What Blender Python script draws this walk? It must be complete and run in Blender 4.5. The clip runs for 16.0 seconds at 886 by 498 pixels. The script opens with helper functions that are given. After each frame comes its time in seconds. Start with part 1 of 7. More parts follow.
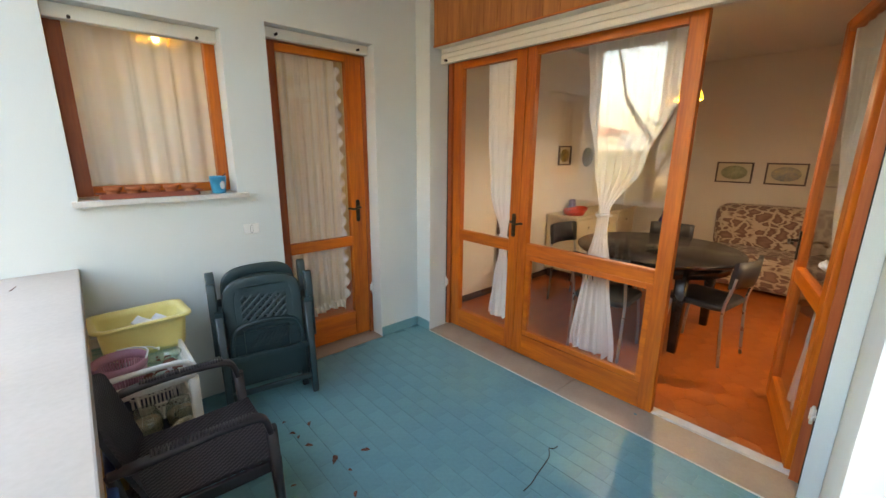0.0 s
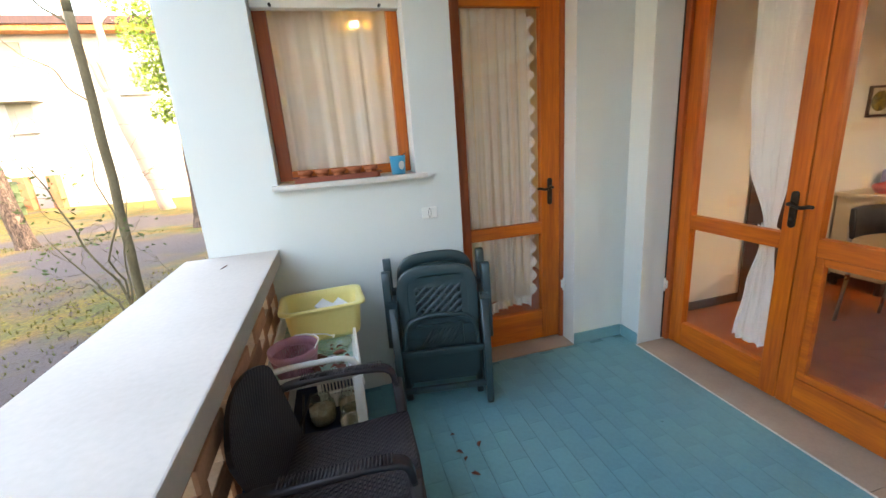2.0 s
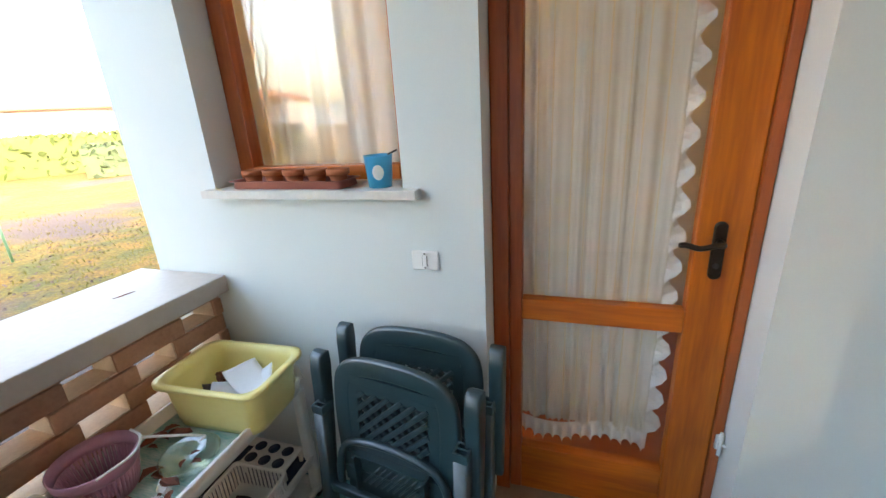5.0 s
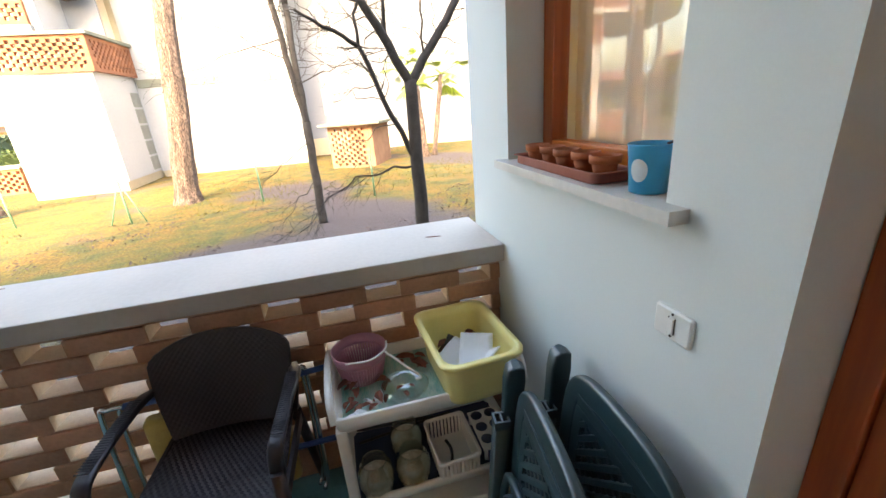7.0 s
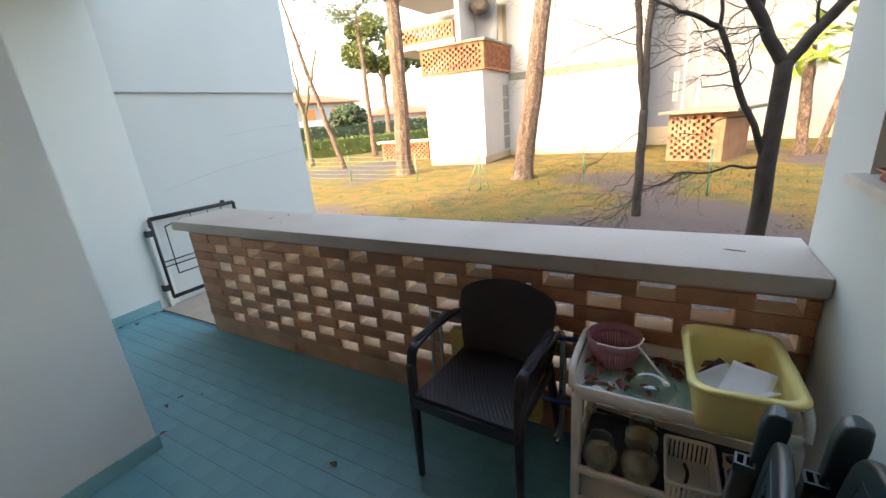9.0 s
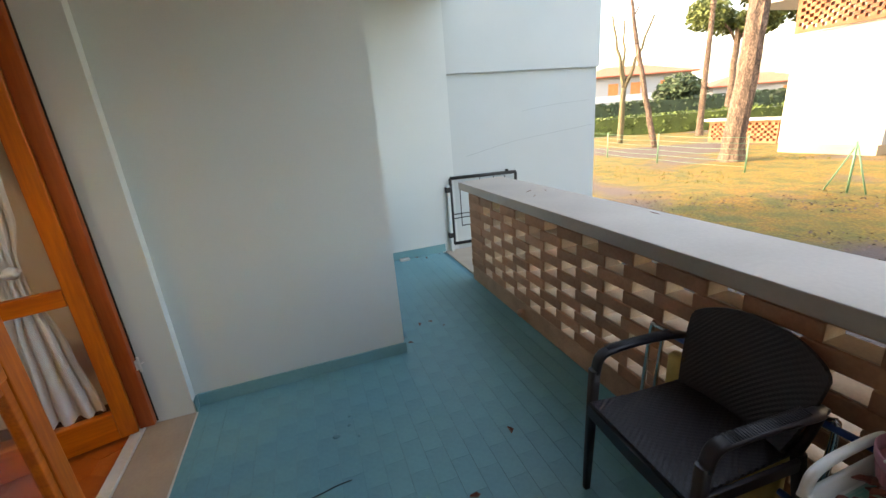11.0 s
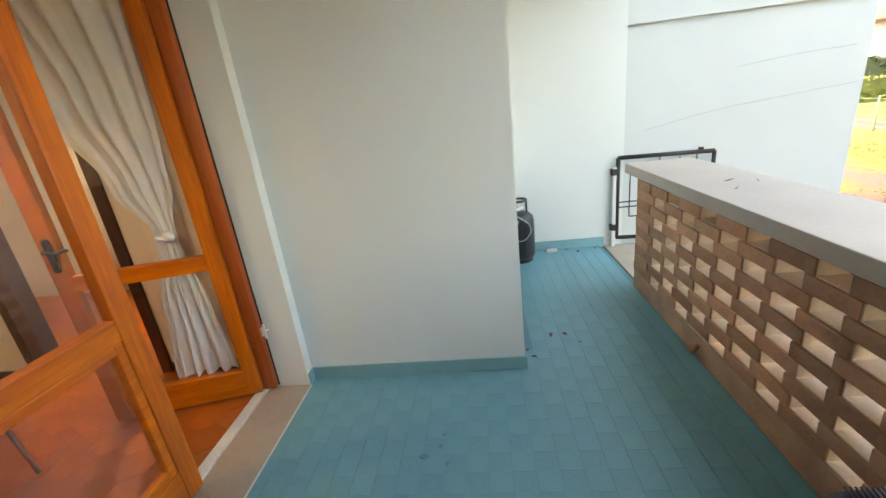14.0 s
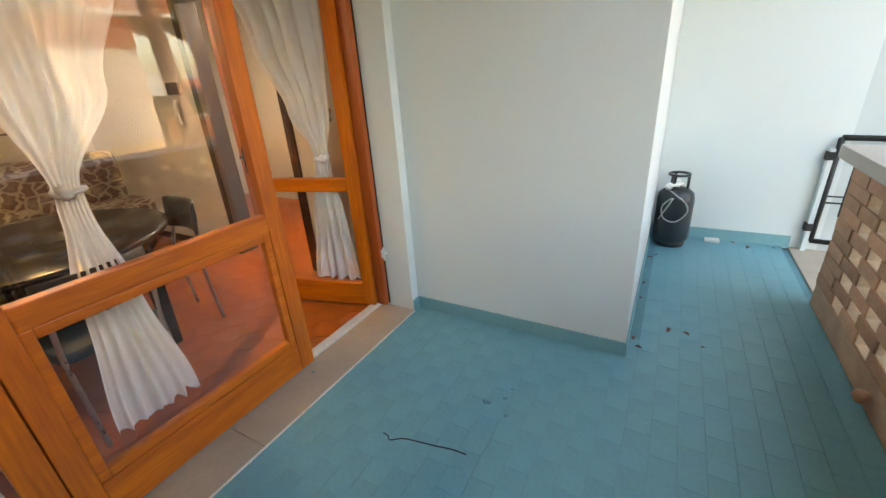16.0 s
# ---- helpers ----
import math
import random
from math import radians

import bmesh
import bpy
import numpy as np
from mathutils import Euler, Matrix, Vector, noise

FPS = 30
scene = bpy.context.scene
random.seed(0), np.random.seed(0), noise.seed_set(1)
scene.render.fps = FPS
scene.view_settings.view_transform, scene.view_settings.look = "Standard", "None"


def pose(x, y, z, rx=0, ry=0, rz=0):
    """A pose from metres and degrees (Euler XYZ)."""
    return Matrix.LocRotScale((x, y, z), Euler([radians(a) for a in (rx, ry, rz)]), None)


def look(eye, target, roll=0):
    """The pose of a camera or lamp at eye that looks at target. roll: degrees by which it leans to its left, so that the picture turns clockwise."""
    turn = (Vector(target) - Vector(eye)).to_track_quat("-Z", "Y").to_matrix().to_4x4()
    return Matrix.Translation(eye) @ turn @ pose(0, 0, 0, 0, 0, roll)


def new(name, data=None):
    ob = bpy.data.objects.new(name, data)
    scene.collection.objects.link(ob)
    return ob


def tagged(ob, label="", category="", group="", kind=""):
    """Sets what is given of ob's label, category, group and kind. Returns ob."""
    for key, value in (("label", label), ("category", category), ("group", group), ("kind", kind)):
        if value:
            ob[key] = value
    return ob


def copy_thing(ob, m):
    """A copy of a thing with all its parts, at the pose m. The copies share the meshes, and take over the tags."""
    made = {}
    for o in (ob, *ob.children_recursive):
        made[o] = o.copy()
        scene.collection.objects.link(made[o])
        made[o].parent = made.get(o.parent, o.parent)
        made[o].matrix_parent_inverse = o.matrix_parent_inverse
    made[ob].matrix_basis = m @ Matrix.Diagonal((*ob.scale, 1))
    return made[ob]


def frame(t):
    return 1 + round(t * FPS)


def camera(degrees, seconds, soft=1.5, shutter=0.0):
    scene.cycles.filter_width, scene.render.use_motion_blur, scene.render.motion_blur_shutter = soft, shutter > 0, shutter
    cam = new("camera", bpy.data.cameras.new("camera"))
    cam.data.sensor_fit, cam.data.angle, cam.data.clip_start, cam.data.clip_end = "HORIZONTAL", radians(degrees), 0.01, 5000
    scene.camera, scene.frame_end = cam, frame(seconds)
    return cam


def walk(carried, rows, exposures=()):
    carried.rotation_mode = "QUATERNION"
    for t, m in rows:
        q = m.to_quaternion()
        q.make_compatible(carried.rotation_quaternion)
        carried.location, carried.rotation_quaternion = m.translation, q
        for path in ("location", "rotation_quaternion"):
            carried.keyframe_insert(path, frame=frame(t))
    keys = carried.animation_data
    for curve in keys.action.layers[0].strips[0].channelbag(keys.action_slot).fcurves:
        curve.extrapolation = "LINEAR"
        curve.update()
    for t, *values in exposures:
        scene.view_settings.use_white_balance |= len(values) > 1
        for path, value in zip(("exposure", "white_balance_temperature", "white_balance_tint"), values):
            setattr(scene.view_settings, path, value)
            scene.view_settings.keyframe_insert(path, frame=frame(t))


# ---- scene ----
cam = camera(95.5, 16.0)
PATH = [
    (0, (0.02, 0.066, 1.564), (1.327, 1.503, 1.091), 0.5),
    (0.5, (0.02, 0.154, 1.543), (1.157, 1.723, 1.05), -0.2),
    (1, (0.077, 0.284, 1.528), (0.952, 2.006, 1.007), -1.6),
    (1.5, (0.216, 0.393, 1.497), (0.841, 2.224, 0.989), -3.5),
    (2, (0.308, 0.503, 1.471), (0.783, 2.374, 0.95), -4.3),
    (2.5, (0.4, 0.667, 1.437), (0.817, 2.548, 0.902), -4.2),
    (3, (0.528, 0.915, 1.499), (0.982, 2.78, 0.936), -3.4),
    (3.2, (0.579, 0.979, 1.511), (1.044, 2.843, 0.957), -3.2),
    (5.5, (1.333, 1.791, 1.515), (0.337, 3.38, 0.822), -4.1),
    (6, (1.33, 1.929, 1.495), (-0.018, 3.222, 0.779), -4.7),
    (6.5, (1.352, 2.083, 1.502), (-0.289, 2.984, 0.799), -4.7),
    (7, (1.389, 2.197, 1.517), (-0.437, 2.636, 0.829), -4.6),
    (7.5, (1.447, 2.22, 1.524), (-0.436, 2.23, 0.849), -4.6),
    (8, (1.485, 2.242, 1.517), (-0.368, 1.876, 0.859), -5.4),
    (8.5, (1.527, 2.276, 1.515), (-0.243, 1.602, 0.875), -5.3),
    (9, (1.579, 2.317, 1.557), (-0.056, 1.349, 0.932), -5.2),
    (9.5, (1.547, 2.352, 1.566), (0.128, 1.08, 0.96), -4.9),
    (10, (1.453, 2.425, 1.59), (0.295, 0.906, 0.997), -4.4),
    (10.2, (1.392, 2.45, 1.576), (0.36, 0.841, 0.987), -4.4),
    (12.3, (1.302, 2.523, 1.518), (1.122, 0.636, 0.881), -7.3),
    (12.5, (1.289, 2.475, 1.503), (1.135, 0.592, 0.847), -7.7),
    (13, (1.212, 2.307, 1.503), (1.102, 0.429, 0.825), -8.7),
    (13.5, (1.157, 2.193, 1.488), (1.163, 0.304, 0.829), -8.8),
    (14, (1.042, 2.078, 1.488), (1.264, 0.198, 0.842), -6.9),
    (14.5, (0.871, 2.027, 1.496), (1.352, 0.199, 0.845), -4.5),
    (15, (0.793, 2.04, 1.481), (1.47, 0.287, 0.796), -3.3),
    (15.5, (0.815, 2.044, 1.474), (1.612, 0.371, 0.723), -3.6),
    (16, (0.802, 2.028, 1.441), (1.73, 0.438, 0.661), -3.8),
]
TNT = 14
EXPOSURES = [(0.0, 4.25, 8300, TNT), (1.0, 4.25, 8200, TNT), (2.0, 4.3, 7700, TNT), (3.0, 4.35, 7100, TNT), (5.5, 4.45, 7400, TNT), (7.0, 4.05, 7500, TNT), (8.0, 3.6, 7500, TNT), (9.0, 3.3, 7700, TNT),
             (10.0, 3.15, 7800, TNT), (12.5, 4.0, 8700, TNT), (14.0, 4.1, 9000, TNT), (16.0, 4.1, 8500, TNT)]
walk(cam, [(t, look(eye, target, roll)) for t, eye, target, roll in PATH], EXPOSURES)

# ---------------------------------------------------------------- world, sun, exposure
SUN_DIR = Vector((0.90, -0.43, 0.54)).normalized()      # towards the sun
world = bpy.data.worlds.new("sky")
scene.world = world
world.use_nodes = True
wn = world.node_tree.nodes
sky = wn.new("ShaderNodeTexSky")
sky.sky_type = "NISHITA"
sky.sun_disc = False
sky.sun_elevation = math.asin(SUN_DIR.z)
sky.sun_rotation = math.atan2(SUN_DIR.x, SUN_DIR.y)
sky.air_density, sky.dust_density, sky.ozone_density = 1.2, 4.0, 0.6
world.node_tree.links.new(sky.outputs[0], wn["Background"].inputs[0])
wn["Background"].inputs[1].default_value = 0.15
sun = new("sun", bpy.data.lights.new("sun", "SUN"))
sun.data.energy, sun.data.angle, sun.data.color = 0.36, radians(1.5), (1.0, 0.89, 0.72)
sun.matrix_world = look((0, 0, 30), Vector((0, 0, 30)) - SUN_DIR)

# ---------------------------------------------------------------- helpers
def link(nt, a, b):
    nt.links.new(a, b)


def material(name, colour, rough=0.6, second=None, scale=6.0, fine=60.0, amount=0.5, bump=0.15, metal=0.0,
             stretch=(1, 1, 1), island=0.0, spec=0.5, sheen=0.0, distance=0.004):
    """Principled surface with two scales of noise between two colours, and a fine relief."""
    m = bpy.data.materials.new(name)
    m.use_nodes = True
    nt = m.node_tree
    p = nt.nodes["Principled BSDF"]
    second = second or tuple(c * 0.72 for c in colour)
    co = nt.nodes.new("ShaderNodeTexCoord")
    mp = nt.nodes.new("ShaderNodeMapping")
    mp.inputs["Scale"].default_value = stretch
    link(nt, co.outputs["Object"], mp.inputs[0])
    n1 = nt.nodes.new("ShaderNodeTexNoise")
    n1.inputs["Scale"].default_value, n1.inputs["Detail"].default_value = scale, 5
    n2 = nt.nodes.new("ShaderNodeTexNoise")
    n2.inputs["Scale"].default_value, n2.inputs["Detail"].default_value = fine, 4
    link(nt, mp.outputs[0], n1.inputs["Vector"])
    link(nt, mp.outputs[0], n2.inputs["Vector"])
    mul = nt.nodes.new("ShaderNodeMath")
    mul.operation = "MULTIPLY_ADD"
    mul.inputs[1].default_value, mul.inputs[2].default_value = 0.45, 0.0
    link(nt, n2.outputs["Fac"], mul.inputs[0])
    add = nt.nodes.new("ShaderNodeMath")
    add.operation = "MULTIPLY_ADD"
    add.inputs[1].default_value = 0.75
    link(nt, n1.outputs["Fac"], add.inputs[0])
    link(nt, mul.outputs[0], add.inputs[2])
    ramp = nt.nodes.new("ShaderNodeMapRange")
    ramp.inputs["From Min"].default_value, ramp.inputs["From Max"].default_value = 0.42, 0.78
    ramp.inputs["To Max"].default_value = amount
    link(nt, add.outputs[0], ramp.inputs["Value"])
    mix = nt.nodes.new("ShaderNodeMix")
    mix.data_type = "RGBA"
    mix.inputs["A"].default_value, mix.inputs["B"].default_value = (*colour, 1), (*second, 1)
    link(nt, ramp.outputs[0], mix.inputs["Factor"])
    out = mix.outputs["Result"]
    if island:
        info = nt.nodes.new("ShaderNodeObjectInfo")
        geo = nt.nodes.new("ShaderNodeNewGeometry")
        both = nt.nodes.new("ShaderNodeMath")
        both.operation = "ADD"
        link(nt, info.outputs["Random"], both.inputs[0])
        link(nt, geo.outputs["Random Per Island"], both.inputs[1])
        fr = nt.nodes.new("ShaderNodeMath")
        fr.operation = "FRACT"
        link(nt, both.outputs[0], fr.inputs[0])
        rng = nt.nodes.new("ShaderNodeMapRange")
        rng.inputs["To Min"].default_value, rng.inputs["To Max"].default_value = 1 - island, 1 + island
        link(nt, fr.outputs[0], rng.inputs["Value"])
        hsv = nt.nodes.new("ShaderNodeHueSaturation")
        link(nt, rng.outputs[0], hsv.inputs["Value"])
        link(nt, out, hsv.inputs["Color"])
        out = hsv.outputs[0]
    link(nt, out, p.inputs["Base Color"])
    rr = nt.nodes.new("ShaderNodeMapRange")
    rr.inputs["To Min"].default_value, rr.inputs["To Max"].default_value = max(0.03, rough - 0.08), min(1, rough + 0.1)
    link(nt, n1.outputs["Fac"], rr.inputs["Value"])
    link(nt, rr.outputs[0], p.inputs["Roughness"])
    p.inputs["Metallic"].default_value = metal
    p.inputs["Specular IOR Level"].default_value = spec
    if sheen:
        p.inputs["Sheen Weight"].default_value = sheen
    if bump:
        b = nt.nodes.new("ShaderNodeBump")
        b.inputs["Strength"].default_value, b.inputs["Distance"].default_value = bump, distance
        link(nt, add.outputs[0], b.inputs["Height"])
        link(nt, b.outputs[0], p.inputs["Normal"])
    return m


def wood(name, light, dark, axis="Z", rough=0.42, scale=9.0):
    """Varnished timber with long grain along an axis."""
    st = {"X": (0.12, 1.6, 1.6), "Y": (1.6, 0.12, 1.6), "Z": (1.6, 1.6, 0.12)}[axis]
    m = material(name, light, rough, dark, scale, scale * 6, 1.0, 0.25, stretch=st, distance=0.002)
    p = m.node_tree.nodes["Principled BSDF"]
    p.inputs["Coat Weight"].default_value, p.inputs["Coat Roughness"].default_value = 0.10, 0.2
    return m


def glass(name, tint=(1, 1, 1), boost=1.0):
    """Clear pane: lets light straight through, with a mirror gloss that grows at the edge of sight."""
    m = bpy.data.materials.new(name)
    m.use_nodes = True
    nt = m.node_tree
    nt.nodes.remove(nt.nodes["Principled BSDF"])
    t, g = nt.nodes.new("ShaderNodeBsdfTransparent"), nt.nodes.new("ShaderNodeBsdfGlossy")
    t.inputs[0].default_value = (*tint, 1)
    g.inputs["Roughness"].default_value = 0.015
    f = nt.nodes.new("ShaderNodeLayerWeight")
    f.inputs["Blend"].default_value = 0.5
    pw = nt.nodes.new("ShaderNodeMath")
    pw.operation = "POWER"
    pw.inputs[1].default_value = 5.0
    link(nt, f.outputs["Facing"], pw.inputs[0])
    k = nt.nodes.new("ShaderNodeMath")
    k.operation, k.use_clamp = "MULTIPLY_ADD", True
    k.inputs[1].default_value, k.inputs[2].default_value = 0.9, 0.045 * boost
    link(nt, pw.outputs[0], k.inputs[0])
    mx = nt.nodes.new("ShaderNodeMixShader")
    link(nt, k.outputs[0], mx.inputs[0])
    link(nt, t.outputs[0], mx.inputs[1])
    link(nt, g.outputs[0], mx.inputs[2])
    link(nt, mx.outputs[0], nt.nodes["Material Output"].inputs[0])
    return m


def cloth(name, colour, sheer=0.15, stripe=None, glow=0.45):
    """Thin woven cloth: light is scattered and let through; stripes run down it along its own length (UV)."""
    m = bpy.data.materials.new(name)
    m.use_nodes = True
    nt = m.node_tree
    nt.nodes.remove(nt.nodes["Principled BSDF"])
    d, tl, tr = (nt.nodes.new("ShaderNodeBsdf" + k) for k in ("Diffuse", "Translucent", "Transparent"))
    m1, m2 = nt.nodes.new("ShaderNodeMixShader"), nt.nodes.new("ShaderNodeMixShader")
    co = nt.nodes.new("ShaderNodeTexCoord")
    n = nt.nodes.new("ShaderNodeTexNoise")
    n.inputs["Scale"].default_value, n.inputs["Detail"].default_value = 14, 5
    link(nt, co.outputs["Object"], n.inputs["Vector"])
    mix = nt.nodes.new("ShaderNodeMix")
    mix.data_type = "RGBA"
    mix.inputs["A"].default_value, mix.inputs["B"].default_value = (*colour, 1), (*[c * 0.86 for c in colour], 1)
    link(nt, n.outputs["Fac"], mix.inputs["Factor"])
    out = mix.outputs["Result"]
    if stripe:
        col, count, width = stripe
        sep = nt.nodes.new("ShaderNodeSeparateXYZ")
        link(nt, co.outputs["UV"], sep.inputs[0])
        mu = nt.nodes.new("ShaderNodeMath")
        mu.operation = "MULTIPLY"
        mu.inputs[1].default_value = count
        fr = nt.nodes.new("ShaderNodeMath")
        fr.operation = "FRACT"
        lt = nt.nodes.new("ShaderNodeMath")
        lt.operation = "LESS_THAN"
        lt.inputs[1].default_value = width
        link(nt, sep.outputs[0], mu.inputs[0])
        link(nt, mu.outputs[0], fr.inputs[0])
        link(nt, fr.outputs[0], lt.inputs[0])
        mx = nt.nodes.new("ShaderNodeMix")
        mx.data_type = "RGBA"
        mx.inputs["B"].default_value = (*col, 1)
        link(nt, lt.outputs[0], mx.inputs["Factor"])
        link(nt, out, mx.inputs["A"])
        out = mx.outputs["Result"]
    link(nt, out, d.inputs[0])
    link(nt, out, tl.inputs[0])
    m1.inputs[0].default_value, m2.inputs[0].default_value = glow, sheer
    link(nt, d.outputs[0], m1.inputs[1])
    link(nt, tl.outputs[0], m1.inputs[2])
    link(nt, m1.outputs[0], m2.inputs[1])
    link(nt, tr.outputs[0], m2.inputs[2])
    link(nt, m2.outputs[0], nt.nodes["Material Output"].inputs[0])
    return m


def glowing(name, colour, strength):
    m = material(name, colour, 0.4, bump=0)
    p = m.node_tree.nodes["Principled BSDF"]
    p.inputs["Emission Color"].default_value, p.inputs["Emission Strength"].default_value = (*colour, 1), strength
    return m


def box(bm, x0, x1, y0, y1, z0, z1, bevel=0.0, m=None):
    """An axis-aligned block with softened edges, added to bm."""
    mat = Matrix.LocRotScale(((x0 + x1) / 2, (y0 + y1) / 2, (z0 + z1) / 2), None, (abs(x1 - x0), abs(y1 - y0), abs(z1 - z0)))
    vs = bmesh.ops.create_cube(bm, size=1, matrix=(m @ mat) if m else mat)["verts"]
    if bevel:
        es = list({e for v in vs for e in v.link_edges})
        bmesh.ops.bevel(bm, geom=es, offset=bevel, segments=2, profile=0.6, affect="EDGES")
    return bm


def tube(bm, points, radius, sides=8, close=False, caps=True):
    """A round bar along points; radius may be a list."""
    pts = [Vector(p) for p in points]
    n = len(pts)
    rings = []
    up = Vector((0, 0, 1))
    last = None
    for i, p in enumerate(pts):
        a = pts[(i - 1) % n] if (i or close) else p
        b = pts[(i + 1) % n] if (i < n - 1 or close) else p
        d = (b - a).normalized()
        s = d.cross(last if last else (up if abs(d.z) < 0.9 else Vector((1, 0, 0))))
        if s.length < 1e-4:
            s = d.orthogonal()
        s.normalize()
        u = s.cross(d).normalized()
        last = u
        r = radius[i] if isinstance(radius, (list, tuple)) else radius
        rings.append([bm.verts.new(p + (s * math.cos(t) + u * math.sin(t)) * r) for t in [2 * math.pi * k / sides for k in range(sides)]])
    for i in range(n if close else n - 1):
        a, b = rings[i], rings[(i + 1) % n]
        for k in range(sides):
            f = bm.faces.new((a[k], a[(k + 1) % sides], b[(k + 1) % sides], b[k]))
            f.smooth = True
    if caps and not close:
        bm.faces.new(rings[0][::-1])
        bm.faces.new(rings[-1])
    return bm


def bend(points, steps=6):
    """A smooth line through points (Catmull-Rom)."""
    p = [Vector(q) for q in points]
    p = [p[0] * 2 - p[1]] + p + [p[-1] * 2 - p[-2]]
    out = []
    for i in range(1, len(p) - 2):
        for k in range(steps):
            t = k / steps
            a, b, c, d = p[i - 1], p[i], p[i + 1], p[i + 2]
            out.append(0.5 * ((2 * b) + (c - a) * t + (2 * a - 5 * b + 4 * c - d) * t * t + (3 * b - a - 3 * c + d) * t ** 3))
    out.append(p[-2])
    return out


def lathe(bm, profile, sides=24, m=None, wob=0.0):
    """Turn a profile of (radius, z) round the z axis."""
    rings = []
    for r, z in profile:
        ring = []
        for k in range(sides):
            a = 2 * math.pi * k / sides
            v = Vector((r * math.cos(a), r * math.sin(a), z))
            ring.append(bm.verts.new(m @ v if m else v))
        rings.append(ring)
    for a, b in zip(rings, rings[1:]):
        for k in range(sides):
            f = bm.faces.new((a[k], a[(k + 1) % sides], b[(k + 1) % sides], b[k]))
            f.smooth = True
    if profile[0] == profile[-1]:
        bmesh.ops.remove_doubles(bm, verts=rings[0] + rings[-1], dist=1e-6)
        return bm
    if profile[0][0] > 1e-4:
        bm.faces.new(rings[0][::-1])
    if profile[-1][0] > 1e-4:
        bm.faces.new(rings[-1])
    return bm


def rounded(w, d, r, n=5):
    """A rounded rectangle's outline, centred, as (x, y) points."""
    out = []
    for cx, cy, a0 in ((w / 2 - r, d / 2 - r, 0), (-w / 2 + r, d / 2 - r, 90), (-w / 2 + r, -d / 2 + r, 180), (w / 2 - r, -d / 2 + r, 270)):
        for k in range(n + 1):
            a = radians(a0 + 90 * k / n)
            out.append((cx + r * math.cos(a), cy + r * math.sin(a)))
    return out


def loft(bm, loops, cap0=True, cap1=True, smooth=True):
    """Skin a list of closed loops of equal length."""
    rings = [[bm.verts.new(Vector(p)) for p in loop] for loop in loops]
    n = len(rings[0])
    for a, b in zip(rings, rings[1:]):
        for k in range(n):
            f = bm.faces.new((a[k], a[(k + 1) % n], b[(k + 1) % n], b[k]))
            f.smooth = smooth
    if cap0:
        bm.faces.new(rings[0][::-1])
    if cap1:
        bm.faces.new(rings[-1])
    return bm


def part(name, bm, mat, parent=None, label=""):
    """Link a bmesh as one mesh object, under parent where one is given."""
    me = bpy.data.meshes.new(name)
    bmesh.ops.recalc_face_normals(bm, faces=bm.faces)
    bm.to_mesh(me)
    bm.free()
    if mat:
        me.materials.append(mat)
    ob = new(name, me)
    if parent:
        ob.parent = parent
    if label:
        ob["label"] = label
    return ob


def block(name, mat, parent, *dims, bevel=0.0, label="", m=None):
    return part(name, box(bmesh.new(), *dims, bevel=bevel, m=m), mat, parent, label)


def thing(name, label, category, group="", at=None, kind=""):
    ob = new(name)
    ob.empty_display_size = 0.05
    if at:
        ob.matrix_basis = at
    return tagged(ob, label, category, group, kind)


def structure(ob, label, category):
    return tagged(ob, label, category, kind="structure")


subpart = block


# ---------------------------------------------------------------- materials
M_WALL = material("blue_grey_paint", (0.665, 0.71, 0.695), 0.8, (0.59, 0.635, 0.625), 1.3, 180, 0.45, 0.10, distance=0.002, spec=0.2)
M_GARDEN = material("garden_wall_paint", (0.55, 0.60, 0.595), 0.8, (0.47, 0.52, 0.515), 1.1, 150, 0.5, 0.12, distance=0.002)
M_CEIL = material("loggia_ceiling_paint", (0.84, 0.84, 0.80), 0.85, (0.77, 0.77, 0.73), 1.5, 160, 0.4, 0.08, distance=0.002)
M_TEAL = material("teal_floor_paint", (0.130, 0.335, 0.385), 0.36, (0.098, 0.262, 0.305), 1.4, 45, 0.9, 0.10, island=0.005, distance=0.002)
M_JOINT = material("teal_joint_paint", (0.104, 0.28, 0.322), 0.5, (0.06, 0.18, 0.21), 3, 60, 0.8, 0.2, distance=0.002)
M_SKIRT = material("teal_skirting_paint", (0.17, 0.38, 0.41), 0.45, (0.13, 0.30, 0.33), 4, 60, 0.6, 0.15, distance=0.002)
M_STONE = material("beige_threshold_stone", (0.42, 0.33, 0.25), 0.45, (0.34, 0.26, 0.20), 5, 70, 0.8, 0.15, distance=0.002)
M_MARBLE = material("pale_marble", (0.66, 0.64, 0.60), 0.4, (0.5, 0.49, 0.46), 7, 60, 0.7, 0.12, distance=0.002)
M_LAND = material("beige_landing_stone", (0.42, 0.35, 0.28), 0.6, (0.33, 0.27, 0.21), 4, 60, 0.8, 0.2, distance=0.002)
M_CAP = material("weathered_cap_paint", (0.46, 0.405, 0.35), 0.65, (0.38, 0.33, 0.285), 2.2, 50, 0.7, 0.2, distance=0.003)
M_BRICK = material("worn_brick", (0.50, 0.27, 0.165), 0.85, (0.34, 0.17, 0.10), 6, 70, 0.9, 0.5, island=0.18)
# pale colour stands in for daylight inside the brick openings
M_DAYLIT = material("daylit_opening_lining", (0.76, 0.60, 0.45), 0.95, (0.58, 0.43, 0.31), 9, 90, 0.8, 0.5)
M_MORTAR = material("brick_mortar", (0.50, 0.31, 0.20), 0.9, (0.34, 0.20, 0.13), 8, 80, 0.9, 0.5)
